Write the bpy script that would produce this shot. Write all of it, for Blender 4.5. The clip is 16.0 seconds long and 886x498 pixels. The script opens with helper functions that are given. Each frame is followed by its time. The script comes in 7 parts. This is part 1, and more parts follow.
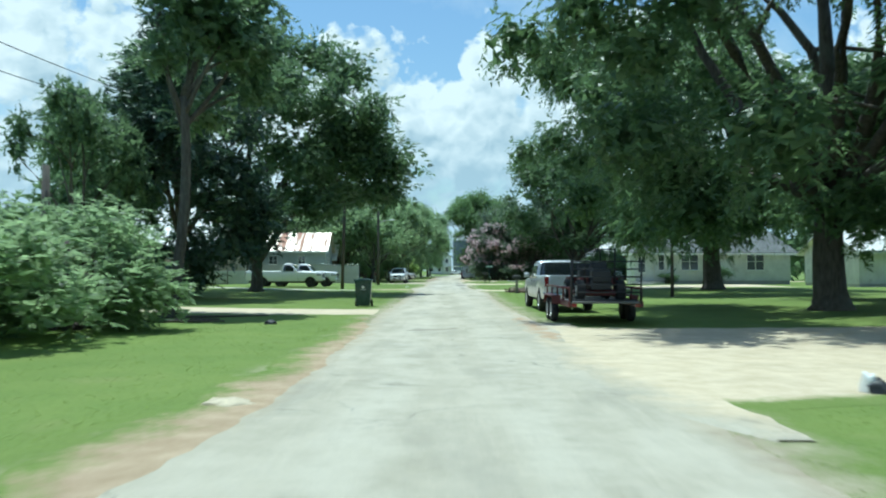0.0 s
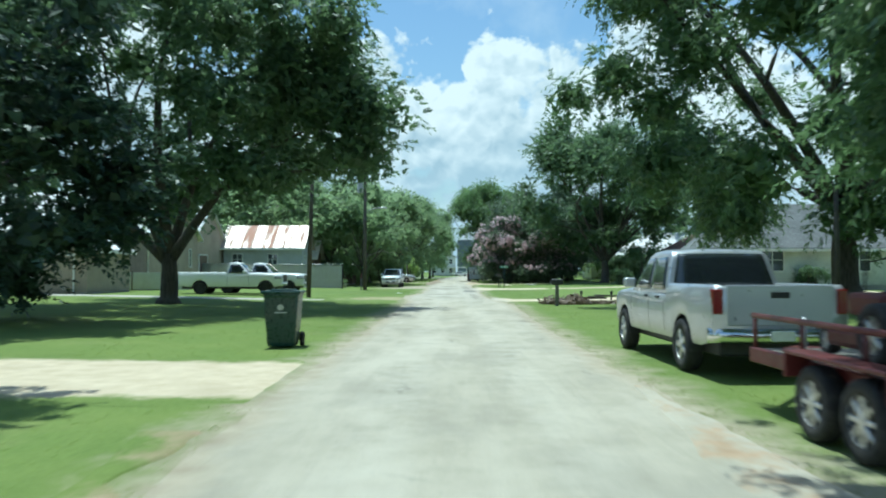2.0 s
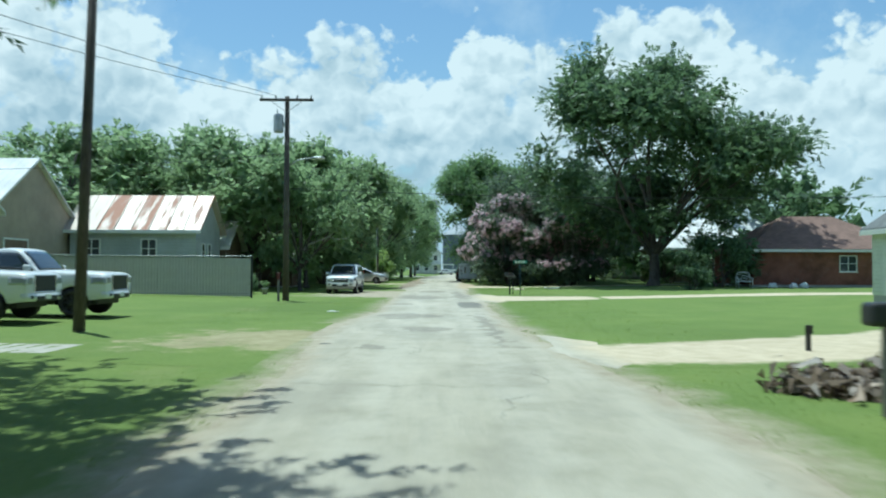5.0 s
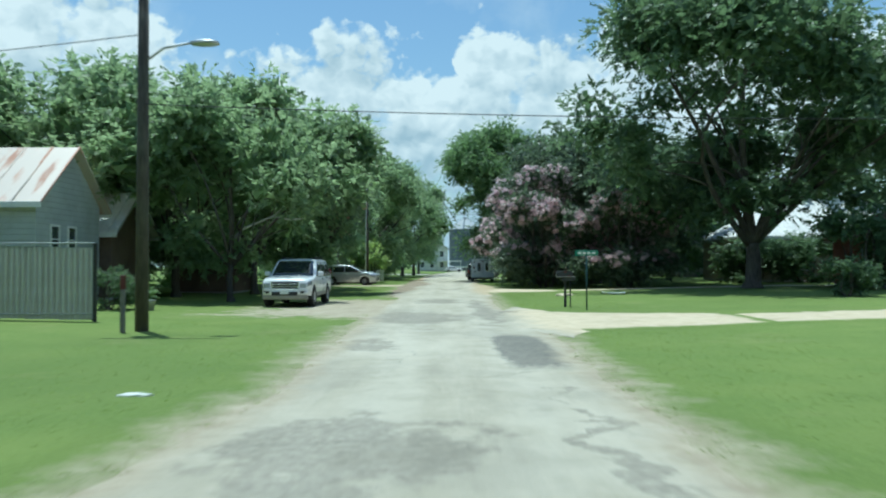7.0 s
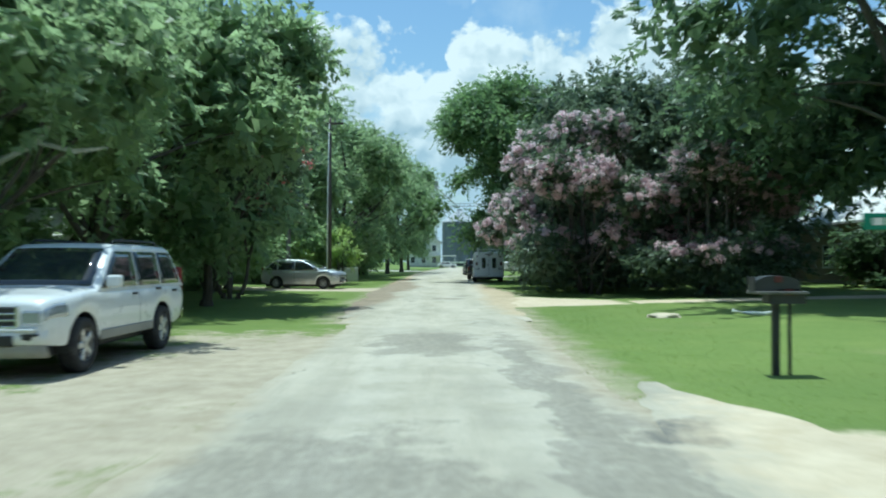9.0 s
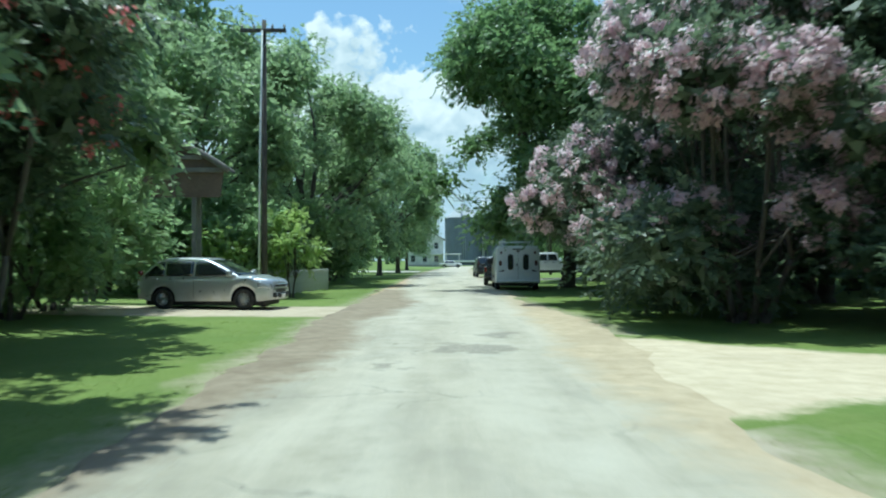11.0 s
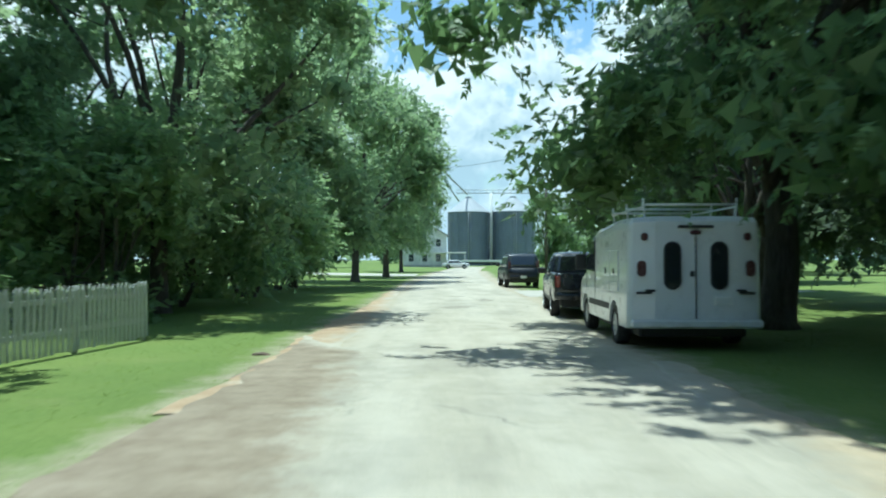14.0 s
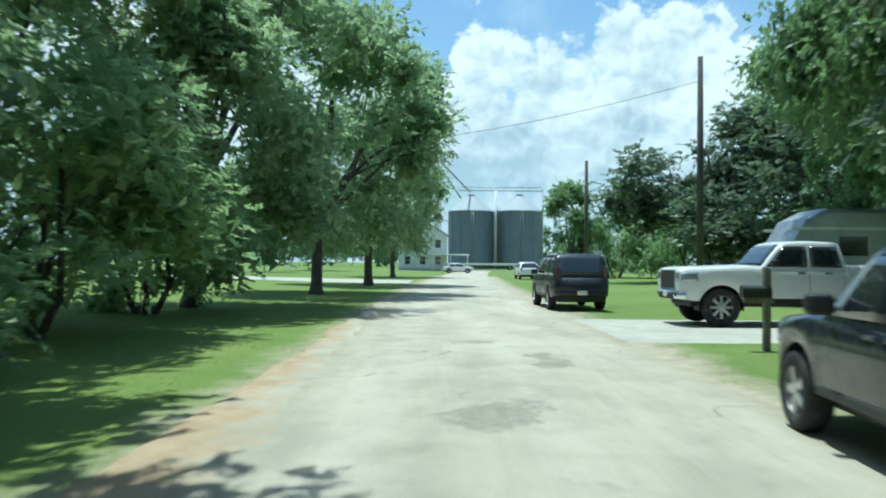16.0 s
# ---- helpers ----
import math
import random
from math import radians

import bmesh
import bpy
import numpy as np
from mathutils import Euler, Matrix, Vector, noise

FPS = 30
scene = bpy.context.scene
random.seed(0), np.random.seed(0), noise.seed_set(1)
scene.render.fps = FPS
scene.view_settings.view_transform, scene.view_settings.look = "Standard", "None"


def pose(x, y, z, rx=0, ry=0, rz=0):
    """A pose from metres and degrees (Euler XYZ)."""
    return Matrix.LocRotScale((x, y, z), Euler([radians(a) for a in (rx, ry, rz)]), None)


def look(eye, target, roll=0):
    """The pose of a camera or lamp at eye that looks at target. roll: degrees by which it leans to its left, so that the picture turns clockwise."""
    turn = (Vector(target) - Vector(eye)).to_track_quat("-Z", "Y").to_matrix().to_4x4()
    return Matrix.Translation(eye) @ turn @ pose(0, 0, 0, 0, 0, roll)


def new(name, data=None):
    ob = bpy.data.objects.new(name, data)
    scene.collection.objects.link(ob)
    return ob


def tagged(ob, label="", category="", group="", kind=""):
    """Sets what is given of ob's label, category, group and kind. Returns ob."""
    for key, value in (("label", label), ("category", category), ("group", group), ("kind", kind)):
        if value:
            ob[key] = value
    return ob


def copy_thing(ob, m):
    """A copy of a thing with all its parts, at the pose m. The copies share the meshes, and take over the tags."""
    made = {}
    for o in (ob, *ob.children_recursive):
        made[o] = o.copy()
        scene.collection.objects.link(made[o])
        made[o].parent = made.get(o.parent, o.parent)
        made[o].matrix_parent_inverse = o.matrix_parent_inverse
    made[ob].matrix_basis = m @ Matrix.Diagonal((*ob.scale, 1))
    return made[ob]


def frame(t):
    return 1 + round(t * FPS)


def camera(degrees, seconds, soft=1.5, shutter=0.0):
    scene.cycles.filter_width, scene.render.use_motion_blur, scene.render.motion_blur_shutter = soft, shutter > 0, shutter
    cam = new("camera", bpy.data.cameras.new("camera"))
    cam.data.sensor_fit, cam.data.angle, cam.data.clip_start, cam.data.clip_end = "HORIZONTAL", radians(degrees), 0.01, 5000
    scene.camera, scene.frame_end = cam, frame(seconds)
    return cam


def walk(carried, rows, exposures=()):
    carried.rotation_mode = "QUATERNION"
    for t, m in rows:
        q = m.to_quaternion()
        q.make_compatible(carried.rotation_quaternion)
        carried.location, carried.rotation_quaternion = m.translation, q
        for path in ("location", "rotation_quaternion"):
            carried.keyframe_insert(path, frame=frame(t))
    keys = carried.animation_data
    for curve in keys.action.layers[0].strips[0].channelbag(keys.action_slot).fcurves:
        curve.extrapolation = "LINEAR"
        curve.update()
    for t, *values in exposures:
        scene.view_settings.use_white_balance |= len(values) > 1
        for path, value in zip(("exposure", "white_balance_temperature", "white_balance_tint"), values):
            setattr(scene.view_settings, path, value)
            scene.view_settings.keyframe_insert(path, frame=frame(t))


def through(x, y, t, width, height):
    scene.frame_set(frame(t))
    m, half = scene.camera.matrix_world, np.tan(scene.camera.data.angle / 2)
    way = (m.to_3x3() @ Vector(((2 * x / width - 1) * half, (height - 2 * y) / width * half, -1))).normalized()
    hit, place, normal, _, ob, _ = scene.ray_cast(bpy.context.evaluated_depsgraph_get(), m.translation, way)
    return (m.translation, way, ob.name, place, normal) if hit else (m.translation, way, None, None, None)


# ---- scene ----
cam = camera(58.50, 16.0, soft=2.0, shutter=0.4)
ROWS = [
    (0.0, 0.000, 0.000, 1.510, 0.22, 1.56, -0.00),
    (0.5, -0.020, 4.252, 1.513, 0.30, 1.42, -0.01),
    (1.0, -0.051, 8.560, 1.515, 0.48, 1.29, -0.00),
    (1.5, -0.080, 12.942, 1.520, 0.56, 1.36, 0.01),
    (2.0, -0.099, 17.394, 1.527, 0.48, 1.64, 0.01),
    (2.5, -0.092, 21.872, 1.534, 0.16, 1.90, -0.02),
    (3.0, -0.072, 26.441, 1.535, -0.27, 2.01, -0.07),
    (3.5, -0.050, 31.026, 1.533, -0.64, 2.01, -0.21),
    (6.0, -0.034, 54.456, 1.509, -0.55, 1.18, -0.17),
    (6.5, -0.047, 59.239, 1.510, -0.30, 1.23, -0.01),
    (7.0, -0.059, 64.007, 1.512, -0.18, 1.25, 0.12),
    (7.5, -0.059, 68.802, 1.515, -0.26, 1.22, 0.10),
    (8.0, -0.057, 73.562, 1.519, -0.38, 1.11, 0.00),
    (8.5, -0.042, 78.232, 1.525, -0.69, 0.99, -0.08),
    (11.0, -0.110, 101.515, 1.526, -0.60, 0.82, 0.23),
    (11.5, -0.136, 105.969, 1.524, -0.43, 0.89, 0.15),
    (12.0, -0.157, 110.428, 1.522, -0.38, 0.98, 0.06),
    (12.5, -0.171, 114.893, 1.520, -0.45, 1.03, 0.02),
    (13.0, -0.189, 119.361, 1.519, -0.50, 0.93, 0.03),
    (13.5, -0.210, 123.812, 1.519, -0.50, 0.83, 0.06),
    (14.0, -0.217, 128.225, 1.519, -0.52, 0.79, 0.06),
    (14.5, -0.220, 132.601, 1.520, -0.46, 0.78, 0.00),
    (15.0, -0.221, 136.949, 1.521, -0.31, 0.82, -0.11),
    (15.5, -0.211, 141.249, 1.522, -0.30, 0.85, -0.26),
    (16.0, -0.181, 145.497, 1.523, -0.56, 1.00, -0.43),
]
walk(cam, [(t, pose(x, y, z, 90 + pitch, roll, yaw)) for t, x, y, z, yaw, pitch, roll in ROWS],
     exposures=[(0.0, 0.16, 5300, -10), (3.5, 0.12, 5300, -10), (6.0, -0.04, 5300, -10), (8.5, 0.08, 5300, -10), (11.0, 0.2, 5300, -10), (14.0, 0.38, 5300, -10), (15.0, 0.42, 5300, -10), (16.0, 0.25, 5300, -10)])

# ---- sun and sky ----
SUN_EL, SUN_AZ = radians(78), radians(-34)   # height, and turn from straight ahead (minus: to the left)
to_sun = Vector((math.sin(SUN_AZ) * math.cos(SUN_EL), math.cos(SUN_AZ) * math.cos(SUN_EL), math.sin(SUN_EL)))
sun = new("sun", bpy.data.lights.new("sun", "SUN"))
sun.data.energy, sun.data.angle, sun.data.color = 4.2, radians(0.53), (1.0, 0.95, 0.86)
sun.matrix_basis = look(to_sun * 200, (0, 0, 0))


class Nodes:
    """A small help to write node trees."""

    def __init__(self, tree):
        self.t = tree
        tree.nodes.clear()

    def n(self, kind, ins=None, **props):
        node = self.t.nodes.new(kind)
        for k, v in props.items():
            setattr(node, k, v)
        for k, v in (ins or {}).items():
            if isinstance(v, bpy.types.NodeSocket):
                self.t.links.new(v, node.inputs[k])
            else:
                node.inputs[k].default_value = v
        return node

    def math(self, op, a, b=0.0, c=0.0, clamp=False):
        return self.n("ShaderNodeMath", {0: a, 1: b, 2: c}, operation=op, use_clamp=clamp).outputs[0]

    def mix(self, f, a, b):
        node = self.n("ShaderNodeMix", {0: f}, data_type="RGBA")
        for k, v in ((6, a), (7, b)):
            if isinstance(v, bpy.types.NodeSocket):
                self.t.links.new(v, node.inputs[k])
            else:
                node.inputs[k].default_value = (*v, 1) if len(v) == 3 else v
        return node.outputs[2]

    def noise(self, vec, scale, detail=4.0, rough=0.55):
        return self.n("ShaderNodeTexNoise", {"Vector": vec, "Scale": scale, "Detail": detail, "Roughness": rough}).outputs[0]

    def ramp(self, f, stops, interp="LINEAR"):
        node = self.n("ShaderNodeValToRGB", {0: f})
        cr = node.color_ramp
        cr.interpolation = interp
        while len(cr.elements) < len(stops):
            cr.elements.new(0.5)
        for e, (p, c) in zip(cr.elements, stops):
            e.position = p
            e.color = (c, c, c, 1) if not isinstance(c, tuple) else (*c, 1)
        return node.outputs[0]

    def range(self, v, a, b, c=0.0, d=1.0):
        return self.n("ShaderNodeMapRange", {0: v, 1: a, 2: b, 3: c, 4: d}).outputs[0]


world = bpy.data.worlds.new("sky")
scene.world = world
world.use_nodes = True
w = Nodes(world.node_tree)
sky = w.n("ShaderNodeTexSky", sky_type="NISHITA", sun_disc=False, sun_elevation=SUN_EL, sun_rotation=SUN_AZ,
          altitude=100, air_density=1.3, dust_density=1.0, ozone_density=2.2)
way = w.n("ShaderNodeTexCoord").outputs["Generated"]
sep = w.n("ShaderNodeSeparateXYZ", {0: way})
az = w.math("MULTIPLY", w.math("ARCTAN2", sep.outputs[0], sep.outputs[1]), 180 / math.pi)
el = w.math("MULTIPLY", w.math("ARCSINE", sep.outputs[2]), 180 / math.pi)
# cumulus banks: bearing and height of their tops in degrees; heaped puffs break up the outline
TOPS = [(-45, 15), (-36, 19), (-29, 18), (-23, 18.2), (-19.5, 15.6), (-16.5, 12.6), (-12.5, 13.4), (-9.6, 14.6), (-7.2, 16.4), (-4.6, 14.8), (-1.4, 14.4), (0.2, 11.8),
        (1.2, 14.6), (2.4, 17.0), (4.6, 15.6), (7.0, 15.6), (9.8, 14.8), (11.8, 15.8), (13.6, 17.6), (17.0, 17.4), (20.4, 15.6), (22.2, 13.2), (24.4, 12.6), (28.5, 14.8), (34, 17), (45, 14)]
plane = w.n("ShaderNodeCombineXYZ", {0: az, 1: w.math("MULTIPLY", el, 1.2), 2: 3.7}).outputs[0]
stir = w.n("ShaderNodeVectorMath", {0: w.n("ShaderNodeTexNoise", {"Vector": plane, "Scale": 0.5, "Detail": 4.0}).outputs[1], 1: (2.2, 2.2, 0)}, operation="MULTIPLY").outputs[0]
swirl = w.n("ShaderNodeVectorMath", {0: plane, 1: stir}, operation="ADD").outputs[0]

drift = w.math("ADD", az, w.math("MULTIPLY", w.math("SUBTRACT", w.n("ShaderNodeSeparateXYZ", {0: stir}).outputs[0], 1.1), 1.6))
tops = w.ramp(w.range(drift, -45, 45), [((a_ + 45) / 90, h_ / 28) for a_, h_ in TOPS])
high = w.math("MULTIPLY", tops, 28.0)


def heap(vec):
    """Cauliflower heads at three sizes, higher in the middle of each."""
    got = None
    for sc, k in ((0.24, 1.0), (0.60, 0.55), (1.5, 0.26)):
        v = w.n("ShaderNodeTexVoronoi", {"Vector": vec, "Scale": sc, "Smoothness": 0.35}, feature="SMOOTH_F1", voronoi_dimensions="2D").outputs[0]
        v = w.math("MULTIPLY", w.math("SUBTRACT", 0.5, v), k)
        got = v if got is None else w.math("ADD", got, v)
    return got


bump = heap(swirl)
lift = heap(w.n("ShaderNodeVectorMath", {0: swirl, 1: (-0.35, 0.8, 0)}, operation="ADD").outputs[0])
fine = w.noise(plane, 1.1, 6.0, 0.6)
wob = w.math("ADD", w.math("MULTIPLY", bump, 3.6), w.math("MULTIPLY", w.math("SUBTRACT", fine, 0.5), 2.4))
depth = w.math("ADD", w.math("SUBTRACT", high, el), wob)
cover = w.range(depth, -0.35, 0.75)
holes = w.range(w.math("ADD", w.noise(plane, 0.21, 5.0, 0.6), w.math("MULTIPLY", bump, -0.10)), 0.60, 0.70)
cover = w.math("MULTIPLY", cover, w.math("SUBTRACT", 1.0, w.math("MULTIPLY", holes, 0.7)), clamp=True)
wisps = w.range(w.noise(way, 3.2, 8.0, 0.62), 0.50, 0.75, 0.0, 0.55)
cover = w.math("MAXIMUM", cover, wisps)
slope = w.math("MULTIPLY", w.math("SUBTRACT", bump, lift), 0.95)
broad = w.range(w.noise(plane, 0.16, 5.0, 0.55), 0.36, 0.66, -0.30, 0.30)
body = w.math("ADD", w.math("ADD", w.range(depth, 0.8, 9.0, 0.08, 0.66), broad), w.math("MULTIPLY", slope, -1.0), clamp=True)
cloud = w.mix(body, (1.0, 1.0, 0.99), (0.50, 0.60, 0.67))
cloud = w.mix(w.range(el, 3.0, 10.0, 0.55, 0.0), cloud, (0.62, 0.74, 0.82))
blue = w.n("ShaderNodeVectorMath", {0: sky.outputs[0], "Scale": 0.115}, operation="SCALE").outputs[0]
cloudlit = w.n("ShaderNodeVectorMath", {0: cloud, "Scale": 0.84}, operation="SCALE").outputs[0]
col = w.mix(cover, blue, cloudlit)
bg = w.n("ShaderNodeBackground", {0: col, 1: 1.0})
w.n("ShaderNodeOutputWorld", {0: bg.outputs[0]})

# ---- materials ----
def material(name):
    m = bpy.data.materials.new(name)
    m.use_nodes = True
    return m, Nodes(m.node_tree)


def finish(n, shader):
    n.n("ShaderNodeOutputMaterial", {0: shader})


def principled(n, col, rough=0.6, metal=0.0, bump=None, height=0.01, coat=0.0, spec=0.5):
    ins = {"Base Color": col if isinstance(col, bpy.types.NodeSocket) else (*col, 1), "Roughness": rough, "Metallic": metal,
           "Coat Weight": coat, "Specular IOR Level": spec}
    if bump is not None:
        ins["Normal"] = n.n("ShaderNodeBump", {"Height": bump, "Distance": height, "Strength": 0.6}).outputs[0]
    return n.n("ShaderNodeBsdfPrincipled", ins).outputs[0]


def where(n):
    return n.n("ShaderNodeNewGeometry").outputs["Position"]


def own(n):
    return n.n("ShaderNodeTexCoord").outputs["Object"]


def plain(name, col, rough=0.6, metal=0.0, vary=0.18, scale=6.0, dirt=None, height=0.004, coat=0.0, spec=0.5):
    """A painted, wooden or mineral surface: colour, clouded at two scales, with fine relief and thin dirt."""
    m, n = material(name)
    p = own(n)
    big, small = n.noise(p, scale * 0.18, 4), n.noise(p, scale * 3.0, 5)
    f = n.math("ADD", n.math("MULTIPLY", big, 0.6), n.math("MULTIPLY", small, 0.4))
    a = tuple(c * (1 - vary) for c in col)
    b = tuple(min(1, c * (1 + vary)) for c in col)
    c = n.mix(n.range(f, 0.35, 0.65), a, b)
    if dirt:
        c = n.mix(n.range(n.noise(p, scale * 0.5, 6, 0.65), 0.52, 0.72, 0.0, 0.7), c, dirt)
    r = n.range(small, 0.3, 0.7, max(0.02, rough - 0.08), min(1, rough + 0.08))
    finish(n, principled(n, c, r, metal, small, height, coat, spec))
    return m


def leaf_material(name, dark, light, through=0.35):
    m, n = material(name)
    g = n.n("ShaderNodeNewGeometry")
    rnd = g.outputs["Random Per Island"]
    big = n.noise(g.outputs["Position"], 0.55, 3)
    f = n.math("ADD", n.math("MULTIPLY", rnd, 0.6), n.math("MULTIPLY", big, 0.5))
    c = n.mix(n.range(f, 0.2, 0.85), dark, light)
    c = n.mix(n.range(rnd, 0.965, 0.985), c, tuple(min(1, v * 1.5) for v in light))
    d = n.n("ShaderNodeBsdfPrincipled", {"Base Color": c, "Roughness": 0.42, "Specular IOR Level": 0.45}).outputs[0]
    t = n.n("ShaderNodeBsdfTranslucent", {0: n.mix(0.5, c, tuple(min(1, v * 1.6) for v in light))}).outputs[0]
    finish(n, n.n("ShaderNodeMixShader", {0: through, 1: d, 2: t}).outputs[0])
    return m


LEAF_OAK = leaf_material("leaf_oak", (0.066, 0.108, 0.059), (0.165, 0.240, 0.112), 0.48)
LEAF_DARK = leaf_material("leaf_cedar", (0.028, 0.052, 0.039), (0.070, 0.112, 0.067), 0.3)
LEAF_PECAN = leaf_material("leaf_pecan", (0.075, 0.130, 0.061), (0.215, 0.315, 0.128), 0.58)
LEAF_LIME = leaf_material("leaf_lime", (0.21, 0.31, 0.080), (0.39, 0.49, 0.165), 0.5)
LEAF_GREY = leaf_material("leaf_greygreen", (0.150, 0.215, 0.118), (0.310, 0.40, 0.205), 0.64)
LEAF_NUT = leaf_material("leaf_nut", (0.058, 0.104, 0.052), (0.170, 0.250, 0.107), 0.45)
LEAF_SHRUB = leaf_material("leaf_shrub", (0.165, 0.245, 0.115), (0.325, 0.43, 0.205), 0.62)
LEAF_MYRTLE = leaf_material("leaf_myrtle", (0.062, 0.095, 0.063), (0.16, 0.21, 0.120), 0.4)
BLOOM = leaf_material("bloom_pink", (0.60, 0.36, 0.42), (0.90, 0.66, 0.70), 0.55)
BLOOM_RED = leaf_material("bloom_red", (0.5, 0.10, 0.11), (0.7, 0.22, 0.22), 0.3)
BRUSH = leaf_material("cut_brush", (0.10, 0.075, 0.05), (0.25, 0.18, 0.12), 0.1)


def bark_material(name, a, b):
    m, n = material(name)
    p = own(n)
    st = n.n("ShaderNodeVectorMath", {0: p, 1: (9, 9, 1.6)}, operation="MULTIPLY").outputs[0]
    f = n.noise(st, 1.6, 6, 0.65)
    c = n.mix(n.range(f, 0.3, 0.7), a, b)
    c = n.mix(n.range(n.noise(p, 0.8, 3), 0.5, 0.7, 0, 0.4), c, (0.16, 0.17, 0.14))
    finish(n, principled(n, c, 0.9, 0, f, 0.04))
    return m


BARK = bark_material("bark", (0.045, 0.038, 0.032), (0.14, 0.12, 0.10))
BARK_PALE = bark_material("bark_pale", (0.075, 0.062, 0.052), (0.17, 0.145, 0.12))
BONE = bark_material("bleached_wood", (0.42, 0.40, 0.36), (0.66, 0.63, 0.57))
POLE_WOOD = bark_material("pole_wood", (0.045, 0.04, 0.036), (0.12, 0.10, 0.085))


# earth and grass as colour fields over the ground, so that neighbouring sheets run into one another
def lawn_field(n, p):
    big, mid, small = n.noise(p, 0.09, 4), n.noise(p, 0.6, 5), n.noise(p, 14, 6, 0.7)
    c = n.mix(n.range(small, 0.3, 0.7), (0.122, 0.175, 0.042), (0.200, 0.265, 0.070))
    c = n.mix(n.range(mid, 0.42, 0.68, 0, 0.6), c, (0.210, 0.258, 0.070))
    c = n.mix(n.range(big, 0.45, 0.68, 0, 0.55), c, (0.116, 0.166, 0.044))
    dry = n.math("MULTIPLY", n.range(n.noise(p, 0.33, 6, 0.65), 0.58, 0.74), 0.5)
    return n.mix(dry, c, (0.27, 0.265, 0.115)), small


def earth_field(n, p, a, b, stones):
    big, mid, grit = n.noise(p, 0.5, 5), n.noise(p, 2.4, 6, 0.65), n.noise(p, 38, 5, 0.7)
    c = n.mix(n.range(mid, 0.35, 0.65), a, b)
    c = n.mix(n.range(big, 0.5, 0.7, 0, 0.5), c, tuple(v * 0.8 for v in a))
    c = n.mix(n.range(grit, 0.58, 0.72, 0, 0.55), c, stones)
    return n.mix(n.range(grit, 0.42, 0.30, 0, 0.4), c, tuple(v * 0.5 for v in a)), grit


# worn-out and mended places of the road: x, y, half width, half length
MENDS = [(-0.85, 87.4, 1.45, 2.9), (1.40, 91.5, 0.42, 8.5), (2.2, 89.9, 0.36, 0.8), (1.38, 66.5, 0.17, 7.0), (-0.8, 70.6, 1.2, 1.5), (-0.3, 65.0, 0.75, 0.7),
         (-1.2, 60.3, 0.32, 0.5), (-1.5, 79.2, 0.55, 1.1), (-0.66, 112.9, 0.36, 0.5), (0.5, 115.1, 0.9, 0.9), (1.2, 117.4, 0.36, 0.7), (0.6, 153.2, 0.55, 0.9), (2.5, 42.5, 0.32, 3.4), (-0.2, 97.5, 1.1, 2.2),
         (0.7, 160.5, 0.5, 0.5), (1.6, 158.0, 0.25, 0.9), (-0.4, 20.0, 0.5, 0.4)]

# black asphalt laid into holes
TARS = [(1.5, 78.4, 0.60, 2.8), (2.18, 89.9, 0.30, 0.6)]


